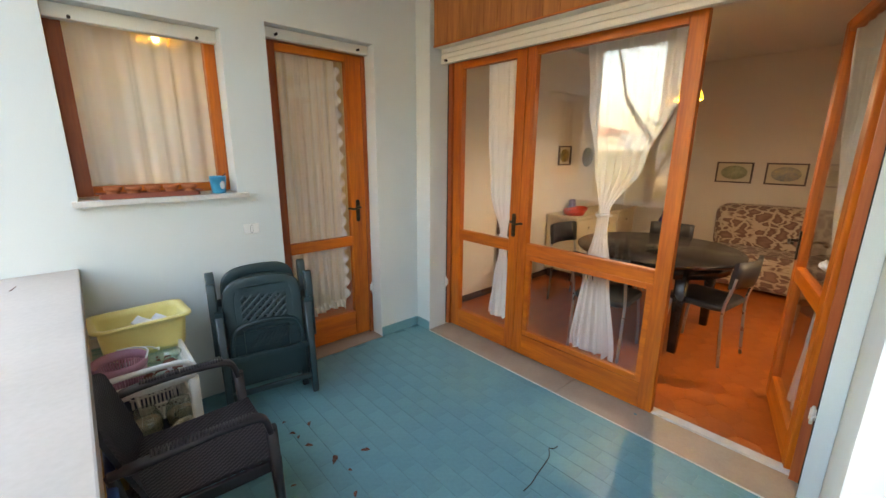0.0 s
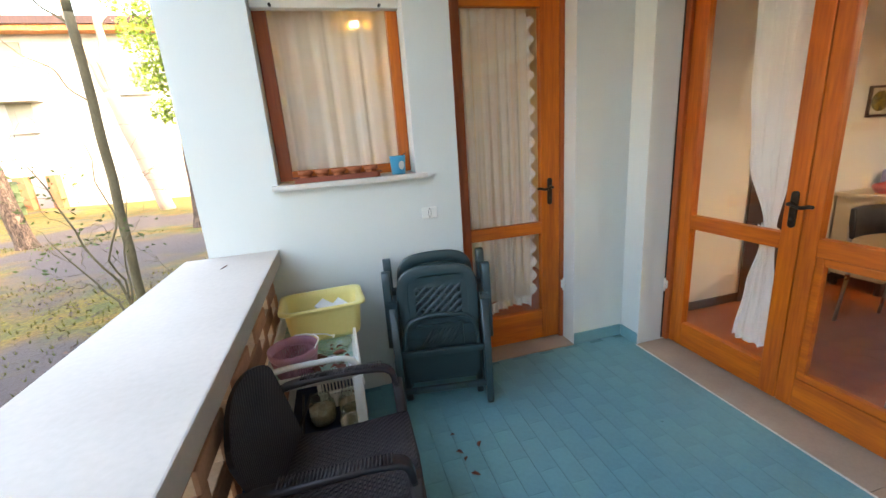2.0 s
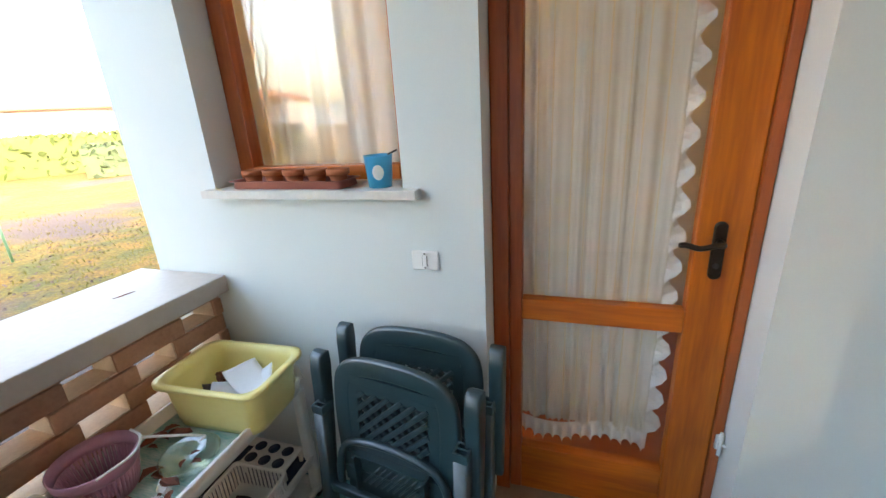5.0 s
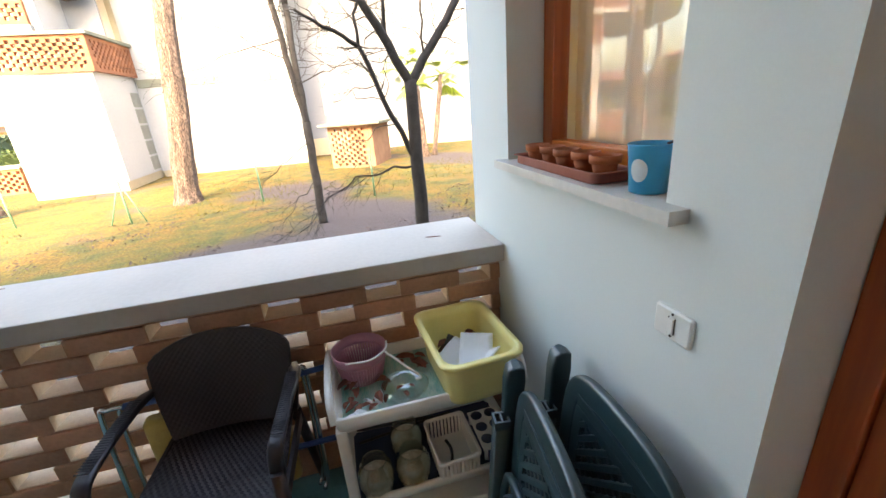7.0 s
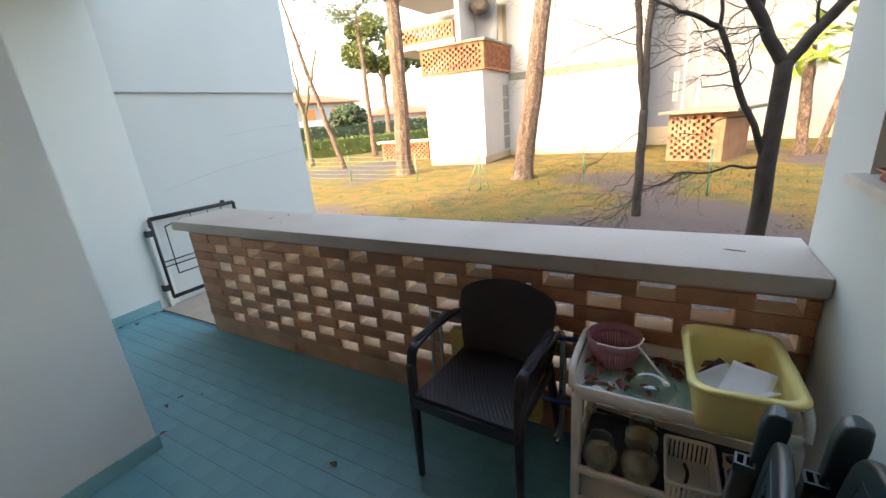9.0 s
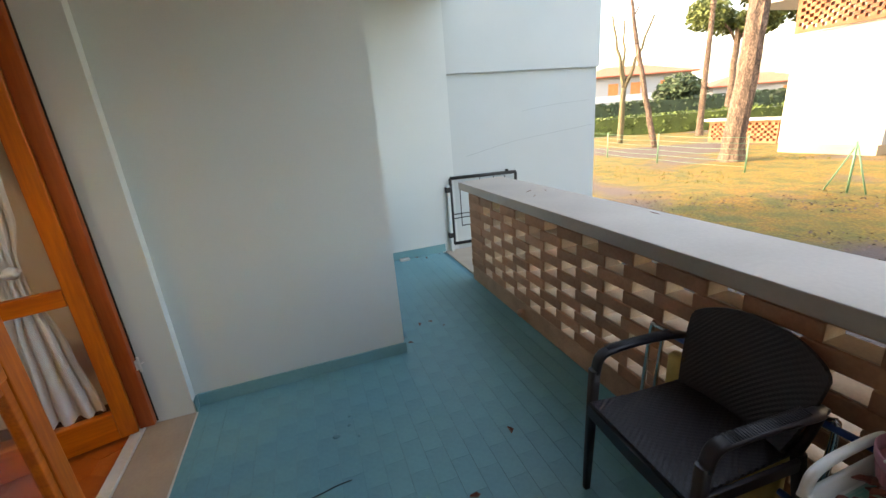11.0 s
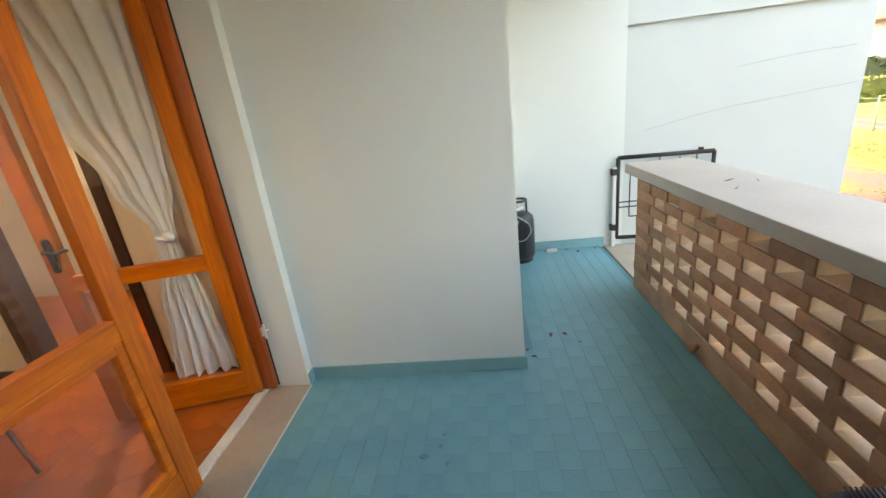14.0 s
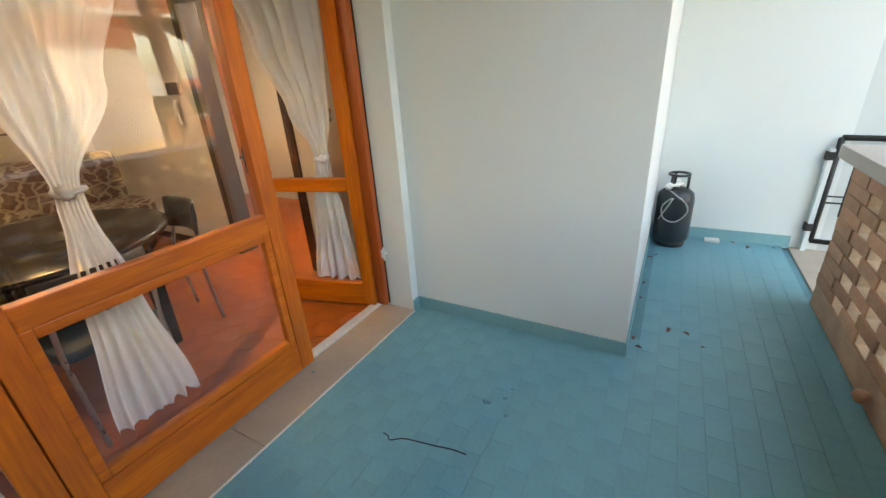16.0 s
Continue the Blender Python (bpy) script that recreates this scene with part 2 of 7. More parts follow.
M_WOODV = wood("orange_pine_upright", (0.64, 0.158, 0.006), (0.37, 0.072, 0.004), "Z")
M_WOODH = wood("orange_pine_rail", (0.64, 0.158, 0.006), (0.37, 0.072, 0.004), "Y")
M_WOODX = wood("orange_pine_cross", (0.64, 0.158, 0.006), (0.37, 0.072, 0.004), "X")
M_REDV = wood("red_brown_and_shaded_timber", (0.46, 0.105, 0.020), (0.30, 0.055, 0.012), "Z")
M_BOARD = wood("shutter_box_boards", (0.56, 0.22, 0.055), (0.32, 0.10, 0.022), "Z", 0.5)
M_DARKW = wood("dark_brown_timber", (0.07, 0.03, 0.02), (0.04, 0.017, 0.012), "Z", 0.4)
M_SHUT = material("cream_shutter", (0.78, 0.75, 0.66), 0.45, (0.68, 0.65, 0.56), 5, 80, 0.5, 0.05)
M_GLASS = glass("window_glass", (0.98, 0.985, 0.98), 1.35)
M_BRONZE = material("dark_bronze", (0.06, 0.045, 0.035), 0.38, (0.03, 0.025, 0.02), 20, 120, 0.8, 0.15, metal=0.85)
M_WHITEP = material("white_plastic", (0.80, 0.80, 0.77), 0.35, (0.72, 0.72, 0.68), 9, 90, 0.5, 0.04)
M_IWALL = material("interior_plaster", (0.70, 0.645, 0.575), 0.9, (0.63, 0.575, 0.51), 1.5, 120, 0.4, 0.08, distance=0.002)
M_ICEIL = material("interior_ceiling", (0.7, 0.66, 0.6), 0.9, (0.63, 0.59, 0.54), 1.5, 120, 0.4, 0.05)
M_COTTO = material("terracotta_tile", (0.43, 0.098, 0.013), 0.36, (0.33, 0.070, 0.009), 4, 40, 0.9, 0.12, island=0.03, distance=0.002)
M_GROUT = material("terracotta_joint", (0.46, 0.125, 0.025), 0.4, (0.36, 0.09, 0.018), 9, 90, 0.8, 0.3)
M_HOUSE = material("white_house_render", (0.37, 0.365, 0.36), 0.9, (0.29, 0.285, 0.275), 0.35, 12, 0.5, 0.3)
# darker copy of the white render: shade is put into the colour
M_SHADEDW = material("shaded_house_render", (0.17, 0.18, 0.20), 0.9, (0.135, 0.145, 0.165), 0.4, 12, 0.5, 0.3)
M_PLINTH = material("cream_plinth", (0.40, 0.33, 0.22), 0.9, (0.32, 0.26, 0.18), 0.8, 14, 0.7, 0.3)
M_GREYB = material("grey_concrete_band", (0.42, 0.42, 0.38), 0.85, (0.34, 0.34, 0.31), 1.2, 20, 0.6, 0.3)
M_BAND = material("weathered_grey_coping", (0.17, 0.175, 0.135), 0.9, (0.12, 0.125, 0.10), 1.5, 20, 0.8, 0.3)
M_OBRICK = material("orange_brick", (0.27, 0.105, 0.05), 0.85, (0.19, 0.07, 0.034), 3, 30, 0.9, 0.4, island=0.2)
M_HOLE = material("dark_opening", (0.045, 0.035, 0.03), 0.8, (0.03, 0.025, 0.02), 3, 30, 0.5, 0.1)
M_ROOF = material("red_roof_tile", (0.34, 0.11, 0.055), 0.8, (0.33, 0.10, 0.05), 2, 20, 0.9, 0.5)
M_SHADE = material("green_grey_shutter", (0.20, 0.20, 0.17), 0.6, (0.14, 0.14, 0.12), 3, 30, 0.6, 0.2)

# ---------------------------------------------------------------- loggia shell
YA, XW, XB, YS, XK, YE = 2.795, -0.38, 2.19, 0.03, 0.879, -1.95   # window wall, its west end, stub face, block face, block corner, end wall
CEIL = 2.79


def slabs(name, mat, dims, label, category, bevel=0.0):
    bm = bmesh.new()
    for d in dims:
        box(bm, *d, bevel=bevel)
    return structure(part(name, bm, mat), label, category)


WT = 0.32   # thickness of the window wall
slabs("wall_north", M_WALL, [
    (XW, 0.020, YA, YA + WT, -0.55, CEIL), (0.020, 0.765, YA, YA + WT, -0.55, 1.275), (0.020, 0.765, YA, YA + WT, 2.235, CEIL),
    (0.765, 1.02, YA, YA + WT, -0.55, CEIL), (1.02, 1.795, YA, YA + WT, 2.318, CEIL), (1.02, 1.795, YA, YA + WT, -0.55, -0.004),
    (1.795, 2.50, YA, YA + WT, -0.55, CEIL)],
    "blue-grey painted wall with a window and a narrow door", "wall")
slabs("wall_north_stub", M_WALL, [(XB, 2.50, 2.62, YA - 0.002, -0.2, CEIL)], "blue-grey painted corner stub beside the glazed doors", "wall")
slabs("wall_south_block", M_WALL, [(XK, 2.50, YE - 0.3, YS, -0.55, CEIL)], "blue-grey painted projecting wall block", "wall")
slabs("wall_south_stub", M_WALL, [(XB, 2.50, YS + 0.002, 0.10, -0.2, CEIL)], "blue-grey painted jamb beside the glazed doors", "wall")
slabs("wall_end", M_WALL, [(-0.31, XK - 0.002, YE - 0.3, YE, -0.55, CEIL)], "pale blue-grey end wall", "wall")
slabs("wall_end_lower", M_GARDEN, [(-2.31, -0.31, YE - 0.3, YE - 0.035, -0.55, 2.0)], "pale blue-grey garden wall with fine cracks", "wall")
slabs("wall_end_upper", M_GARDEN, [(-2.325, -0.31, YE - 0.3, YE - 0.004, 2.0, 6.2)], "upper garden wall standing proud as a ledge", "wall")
slabs("wall_above_glazing", M_WALL, [(2.30, 2.50, 0.10, 2.62, 2.345, CEIL)], "wall above the shutter box", "wall")
slabs("ceiling", M_CEIL, [(XW, 2.5, -2.2, YA + WT, CEIL, CEIL + 0.2)], "plain painted loggia ceiling", "ceiling")
# out-of-view house mass, added and sized for the shadow it casts
slabs("unseen_house_mass", M_HOUSE, [(XW + 0.5, 9.5, -5.5, 12.0, CEIL + 0.205, 6.2), (-2.30, 9.5, -5.5, -2.26, -0.55, CEIL + 0.2), (-2.30, 0.1, -5.5, -2.26, CEIL + 0.205, 6.2), (0.2, 9.5, 5.2, 12.0, -0.55, CEIL + 0.2)],
      "unseen upper storey and wings, sized to shade the lawn", "building")

# floor slab, tiles lie on it further down
slabs("floor", M_JOINT, [(-0.09, 2.19, YE, YA, -0.12, -0.003), (-0.30, -0.09, -2.2, -1.0, -0.12, -0.012)], "teal painted tile floor of the loggia", "floor")
slabs("entrance_step", M_LAND, [(-1.25, -0.135, YE + 0.0, -1.0, -0.14, 0.002)], "pale stone entrance landing beyond the floor", "step", 0.004)
slabs("door_threshold", M_STONE, [(2.185, 2.437, 0.102, 1.32, -0.05, 0.006), (2.185, 2.437, 1.323, 2.618, -0.05, 0.006)], "beige stone threshold under the glazed doors", "threshold", 0.003)
slabs("door_threshold_lip", M_MARBLE, [(2.44, 2.50, 0.102, 2.618, -0.05, 0.018)], "raised stone lip of the threshold", "threshold", 0.003)
slabs("side_door_threshold", M_STONE, [(1.022, 1.793, YA - 0.012, YA + WT, -0.05, 0.005)], "beige stone threshold of the narrow door", "threshold", 0.003)
slabs("edge_strip", M_MARBLE, [(2.176, 2.184, 0.102, 2.618, -0.02, 0.004)], "pale edge strip along the threshold", "trim")

# skirting
BH = 0.082
slabs("baseboard", M_SKIRT, [(1.80, XB - 0.012, YA - 0.012, YA - 0.001, 0, BH), (XB - 0.012, XB - 0.004, 2.62, YA - 0.012, 0, BH),
                             (XK - 0.012, XB - 0.012, YS + 0.001, YS + 0.012, 0, BH), (XB - 0.012, XB - 0.004, YS + 0.012, 0.10, 0, BH),
                             (XK - 0.012, XK - 0.001, YE + 0.012, YS + 0.001, 0, BH), (-0.135, XK - 0.012, YE + 0.001, YE + 0.012, 0, BH + 0.015)],
      "teal painted skirting along the walls", "baseboard", 0.002)

# ---------------------------------------------------------------- window and narrow door in the north wall
FY = YA + 0.135   # face of the timber frames


def hinge(parent, x, y, z, turn=0):
    m = pose(x, y, z, 0, 0, turn)
    bm = bmesh.new()
    box(bm, -0.012, 0.012, -0.012, 0.0, -0.028, 0.028, 0.003, m=m)
    tube(bm, [m @ Vector((0.0, -0.016, -0.045)), m @ Vector((0.0, -0.016, 0.045))], 0.007)
    tube(bm, [m @ Vector((0.004, -0.018, 0.0)), m @ Vector((0.022, -0.03, 0.0))], 0.006)
    return part("hinge", bm, M_WHITEP, parent, "white painted shutter catch")


window = structure(thing("window_1", "small window in a brown timber frame with a cream curtain", "window"), "", "")
window["kind"] = "structure"
part("frame_post", box(bmesh.new(), 0.022, 0.088, FY, FY + 0.06, 1.31, 2.232, 0.004), M_REDV, window)
part("frame_post", box(bmesh.new(), 0.703, 0.763, FY, FY + 0.06, 1.31, 2.232, 0.004), M_WOODV, window)
part("bottom_rail", box(bmesh.new(), 0.088, 0.703, FY, FY + 0.06, 1.31, 1.362, 0.004), M_WOODX, window)
part("top_rail", box(bmesh.new(), 0.088, 0.703, FY, FY + 0.06, 2.185, 2.232, 0.004), M_WOODX, window)
pane = part("pane", box(bmesh.new(), 0.088, 0.703, FY + 0.025, FY + 0.029, 1.362, 2.185), M_GLASS, window, "clear window pane")
part("shutter_box", box(bmesh.new(), 0.022, 0.763, FY - 0.055, FY - 0.002, 2.165, 2.233, 0.006), M_SHUT, window, "cream roller shutter bottom bar")
for sx in (0.12, 0.66):
    part("stop", tube(bmesh.new(), [(sx, FY - 0.056, 2.175), (sx, FY - 0.075, 2.175)], 0.008), M_BRONZE, window)
slabs("window_sill", M_MARBLE, [(-0.005, 0.822, YA - 0.045, YA - 0.0005, 1.275, 1.302), (0.021, 0.764, YA - 0.0005, FY + 0.03, 1.275, 1.3015)], "pale marble window sill", "sill", 0.0)

door = structure(thing("door_1", "narrow glazed timber door with a striped curtain", "door"), "", "")
door["kind"] = "structure"
DX0, DX1 = 1.022, 1.793
part("frame_post", box(bmesh.new(), DX0, DX0 + 0.055, FY - 0.01, FY + 0.06, 0.006, 2.25, 0.004), M_REDV, door)
part("frame_head", box(bmesh.new(), DX0, DX1, FY - 0.01, FY + 0.06, 2.252, 2.316, 0.004), M_REDV, door)
part("frame_post", box(bmesh.new(), DX1 - 0.03, DX1, FY - 0.01, FY + 0.06, 0.006, 2.25, 0.004), M_REDV, door)
# left stile takes the darker timber: its shadow is in the colour
part("stile", box(bmesh.new(), DX0 + 0.057, DX0 + 0.10, FY, FY + 0.05, 0.02, 2.248, 0.005), M_REDV, door)
part("stile", box(bmesh.new(), DX1 - 0.163, DX1 - 0.032, FY, FY + 0.05, 0.02, 2.248, 0.005), M_WOODV, door)
part("bottom_rail", box(bmesh.new(), DX0 + 0.10, DX1 - 0.163, FY + 0.002, FY + 0.048, 0.02, 0.235, 0.005), M_WOODX, door)
part("middle_rail", box(bmesh.new(), DX0 + 0.10, DX1 - 0.163, FY + 0.002, FY + 0.048, 0.805, 0.885, 0.005), M_WOODX, door)
part("top_rail", box(bmesh.new(), DX0 + 0.10, DX1 - 0.163, FY + 0.002, FY + 0.048, 2.196, 2.246, 0.005), M_WOODX, door)
part("pane", box(bmesh.new(), DX0 + 0.10, DX1 - 0.163, FY + 0.022, FY + 0.026, 0.235, 0.805), M_GLASS, door, "lower clear pane")
part("pane", box(bmesh.new(), DX0 + 0.10, DX1 - 0.163, FY + 0.022, FY + 0.026, 0.885, 2.196), M_GLASS, door, "upper clear pane")
part("shutter_box", box(bmesh.new(), DX0, DX1, FY - 0.06, FY - 0.012, 2.252, 2.316, 0.006), M_SHUT, door, "cream roller shutter bottom bar")
for sx in (1.11, 1.70):
    part("stop", tube(bmesh.new(), [(sx, FY - 0.06, 2.275), (sx, FY - 0.085, 2.275)], 0.009), M_BRONZE, door)
hinge(door, DX1 - 0.012, FY - 0.012, 0.42)
hinge(door, DX0 + 0.012, FY - 0.012, 0.40)


def lever(parent, m, flip=1):
    """Bronze long-plate handle with a curved lever; m places the plate's centre, local -y faces out."""
    bm = bmesh.new()
    out = rounded(0.034, 0.178, 0.016)
    loft(bm, [[m @ Vector((x, 0.0, z)) for x, z in out], [m @ Vector((x, -0.006, z)) for x, z in out], [m @ Vector((x * 0.8, -0.009, z * 0.96)) for x, z in out]], smooth=False)
    h = part("handle_plate", bm, M_BRONZE, parent, "dark bronze handle plate with keyhole")
    bm = bmesh.new()
    pts = bend([m @ Vector(p) for p in ((0, -0.006, 0.03), (0, -0.045, 0.03), (-0.02 * flip, -0.055, 0.032), (-0.06 * flip, -0.055, 0.022), (-0.095 * flip, -0.052, 0.030), (-0.115 * flip, -0.05, 0.028))], 5)
    tube(bm, pts, [0.010, *[0.0085] * (len(pts) - 2), 0.005])
    part("lever", bm, M_BRONZE, h, "curved bronze lever")
    bm = bmesh.new()
    lathe(bm, [(0.009, 0), (0.009, 0.004), (0.004, 0.004)], 12, m @ pose(0, -0.008, -0.045, 90))
    part("keyhole", bm, M_HOLE, h)
    return h


lever(door, pose(1.688, FY - 0.001, 1.09))

# ---------------------------------------------------------------- glazed doors to the living room
LX = 2.405
glazed = structure(thing("door_2", "wide orange pine glazed doors, one leaf standing open", "door"), "", "")
glazed["kind"] = "structure"


def leaf(parent, y0, y1, m=None, left=0.09, right=0.09, beaded=False, name="leaf"):
    """One glazed leaf between y0 and y1, or along local y from a hinge at m."""
    lf = new(name)
    lf.parent = parent
    if m:
        lf.matrix_basis = m
    x0, x1 = (LX, LX + 0.05) if not m else (-0.025, 0.025)
    z0, z1, t = 0.022, 2.25, 0.007
    part("stile", box(bmesh.new(), x0, x1, y0, y0 + left, z0, z1, 0.006), M_WOODV, lf)
    part("stile", box(bmesh.new(), x0, x1, y1 - right, y1, z0, z1, 0.006), M_WOODV, lf)
    a, b = y0 + left, y1 - right
    part("bottom_rail", box(bmesh.new(), x0 + 0.001, x1 - 0.001, a, b, z0, 0.185, 0.006), M_WOODH, lf)
    part("middle_rail", box(bmesh.new(), x0 + 0.001, x1 - 0.001, a, b, 0.825, 0.91, 0.006), M_WOODH, lf)
    part("top_rail", box(bmesh.new(), x0 + 0.001, x1 - 0.001, a, b, 2.19, z1, 0.006), M_WOODH, lf)
    if beaded:
        bm = bmesh.new()
        for d in ((a, a + 0.035, 0.187, 0.823), (b - 0.035, b, 0.187, 0.823), (a + 0.035, b - 0.035, 0.187, 0.225), (a + 0.035, b - 0.035, 0.785, 0.823)):
            box(bm, x0 + 0.007, x1 - 0.007, d[0], d[1], d[2], d[3], 0.005)
        part("glazing_bead", bm, M_WOODH, lf, "raised glazing frame of the lower panel")
    part("pane", box(bmesh.new(), (x0 + x1) / 2 - 0.002, (x0 + x1) / 2 + 0.002, a, b, 0.185, 0.825), M_GLASS, lf)
    part("pane", box(bmesh.new(), (x0 + x1) / 2 - 0.002, (x0 + x1) / 2 + 0.002, a, b, 0.91, 2.19), M_GLASS, lf)
    return lf


part("frame_post", box(bmesh.new(), LX - 0.02, LX + 0.055, 2.575, 2.618, 0.02, 2.25, 0.004), M_REDV, glazed)
part("frame_post", box(bmesh.new(), LX - 0.02, LX + 0.055, 0.102, 0.145, 0.02, 2.25, 0.004), M_REDV, glazed)
LEAF1 = leaf(glazed, 1.862, 2.573, left=0.088, right=0.095)
LEAF2 = leaf(glazed, 0.80, 1.858, left=0.085, right=0.075, beaded=True)
OPEN = leaf(glazed, 0.0, 0.80, m=pose(LX + 0.055, 0.150, 0, 0, 0, -75), left=0.08, right=0.08, name="open_leaf")
lever(LEAF1, pose(LX, 1.905, 1.03, 0, 0, -90), -1)
lever(OPEN, pose(-0.026, 0.755, 1.03, 0, 0, -90), -1)
hinge(glazed, LX - 0.02, 2.604, 0.42, -90)
hinge(glazed, LX - 0.02, 0.118, 0.40, -90)
bm = bmesh.new()
box(bm, 2.24, 2.40, 0.102, 2.618, 2.335, 2.342)
box(bm, 2.30, 2.345, 0.102, 2.618, 2.225, 2.262, 0.005)
box(bm, 2.305, 2.34, 0.102, 2.618, 2.264, 2.298, 0.004)
box(bm, 2.305, 2.34, 0.102, 2.618, 2.30, 2.334, 0.004)
part("roller_shutter", bm, M_SHUT, glazed, "cream roller shutter drawn up")
for sy in (2.55, 0.2):
    part("stop", tube(bmesh.new(), [(2.30, sy, 2.243), (2.28, sy, 2.243)], 0.009), M_BRONZE, glazed)
panel = structure(thing("shutter_box_panel", "varnished board cover of the shutter box over the doors", "panel"), "", "")
panel["kind"] = "structure"
yy = 0.102
while yy < 2.61:
    w = min(0.118, 2.618 - yy)
    block("board", M_BOARD, panel, 2.228, 2.246, yy + 0.001, yy + w - 0.001, 2.345, CEIL - 0.003, bevel=0.002)
    yy += w
structure(part("trim_board", box(bmesh.new(), 2.222, 2.25, 0.102, 2.618, 2.336, 2.344), M_WOODH), "thin pine edge under the shutter box", "trim")

M_GAP = material("black_seal", (0.012, 0.011, 0.010), 0.7, (0.02, 0.018, 0.016), 20, 90, 0.5, 0.1)
slabs("trim_seal", M_GAP, [(LX - 0.026, LX - 0.020, 0.1005, 0.108, 0.02, 2.25), (LX - 0.026, LX - 0.020, 2.612, 2.6195, 0.02, 2.25)], "black gap along the door frame", "trim")
M_CRACK = material("hairline_crack", (0.30, 0.34, 0.35), 0.9, (0.24, 0.28, 0.29), 12, 90, 0.6, 0.1)
bm = bmesh.new()
for pts in ([(-2.28, 1.32), (-1.7, 1.27), (-1.1, 1.21), (-0.5, 1.10)], [(-2.2, 1.62), (-1.7, 1.60), (-1.25, 1.555)]):
    tube(bm, bend([(x, YE - 0.0352, z) for x, z in pts], 6), 0.0016, 4)
structure(part("wall_cracks", bm, M_CRACK), "fine hairline cracks in the painted end wall", "crack")

# ---------------------------------------------------------------- parapet of pierced brickwork
parapet = structure(thing("parapet_wall", "pierced brick parapet with gaps between bricks", "wall"), "", "")
parapet["kind"] = "structure"
PX0, PX1, PY0, PY1 = -0.21, -0.09, -0.99, YA - 0.002
ZT, CO, PITCH, GAP = 0.855, 0.0715, 0.388, 0.143
brick_mesh = {}


def brick(y0, y1, z0, z1):
    """One worn brick in the parapet; bricks of one length share a mesh."""
    key = (round(y1 - y0, 2), round(z1 - z0, 3))
    if key not in brick_mesh:
        bm = bmesh.new()
        box(bm, PX0, PX1, -key[0] / 2, key[0] / 2, -key[1] / 2, key[1] / 2, 0.005)
        for v in bm.verts:
            v.co += noise.noise_vector(v.co * 9 + Vector((key[0] * 50, 0, 0))) * 0.0025
        me = bpy.data.meshes.new("brick")
        bm.to_mesh(me)
        bm.free()
        me.materials.append(M_BRICK)
        brick_mesh[key] = me
    ob = new("brick", brick_mesh[key])
    ob.parent = parapet
    ob.location = (random.uniform(-0.004, 0.004), (y0 + y1) / 2, (z0 + z1) / 2)


# thin added lining, its brightness painted as incoming daylight
lining_me = bpy.data.meshes.new("daylit_lining")
bm = bmesh.new()
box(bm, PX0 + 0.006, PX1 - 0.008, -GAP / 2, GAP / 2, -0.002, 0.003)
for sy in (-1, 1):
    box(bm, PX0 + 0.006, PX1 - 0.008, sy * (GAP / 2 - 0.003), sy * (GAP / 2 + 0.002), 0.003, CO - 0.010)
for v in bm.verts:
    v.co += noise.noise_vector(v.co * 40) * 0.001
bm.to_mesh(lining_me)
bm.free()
lining_me.materials.append(M_DAYLIT)


def lining(y0, y1, z0, z1):
    """Pale lining that paints daylight onto the bed and cheeks of one opening."""
    ob = new("daylit_lining", lining_me)
    ob.parent = parapet
    ob.location = (0, (y0 + y1) / 2, z0)


for k in range(10):                       # pierced courses, from the top down
    z1 = ZT - k * CO
    z0 = z1 - CO + 0.004
    gaps = []
    g = 1.13 + (0 if k % 2 == 0 else -PITCH / 2)
    while g > PY0 + 0.25:
        g -= PITCH
    g += PITCH
    while g < PY1 - 0.05:
        if g - GAP / 2 > PY0 + 0.17:
            gaps.append((g - GAP / 2, g + GAP / 2))
        g += PITCH
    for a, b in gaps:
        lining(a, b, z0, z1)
    y = PY0
    for a, b in gaps + [(PY1, PY1)]:
        if a - y > 0.34:
            brick(y, (y + a) / 2 - 0.004, z0, z1)
            brick((y + a) / 2 + 0.004, a, z0, z1)
        elif a - y > 0.03:
            brick(y, a, z0, z1)
        y = b
bm = bmesh.new()
box(bm, PX0 + 0.004, PX1 - 0.003, PY0 + 0.004, PY1, -0.3, 0.138)
box(bm, PX0 + 0.004, PX1 - 0.003, PY0 + 0.004, PY1, ZT + 0.002, 0.889)
part("bedding", bm, M_MORTAR, parapet, "rough mortar base and top course")
bm = bmesh.new()
box(bm, -0.49, -0.03, -1.085, YA - 0.002, 0.889, 0.961, 0.006)
for v in bm.verts:
    v.co += noise.noise_vector(v.co * 3) * 0.0015
structure(part("parapet_cap", bm, M_CAP), "wide weathered grey-beige cap of the parapet", "ledge")
slabs("parapet_footing", M_GREYB, [(-0.45, -0.212, -1.0, YA - 0.002, -0.6, -0.02)], "concrete edge under the parapet", "footing")

# ---------------------------------------------------------------- rooms behind the glass
RX = 6.55
slabs("interior_floor", M_GROUT, [(2.502, RX + 0.3, -2.6, 5.0, -0.12, -0.004)], "terracotta tiled floor of the living room", "floor")
slabs("interior_wall_north", M_IWALL, [(2.502, RX, 2.915, 3.1, -0.1, 2.75)], "plain plaster wall of the living room", "wall")
slabs("interior_wall_east", M_IWALL, [(RX, RX + 0.25, -2.6, 5.0, -0.1, 2.75)], "plain plaster wall behind the sofa", "wall")
slabs("interior_wall_south", M_IWALL, [(2.502, 3.33, -0.28, -0.13, -0.1, 2.75), (4.30, RX, -0.28, -0.13, -0.1, 2.75), (3.33, 4.30, -0.28, -0.13, 2.12, 2.75)],
      "plaster wall with a doorway to the kitchen", "wall")
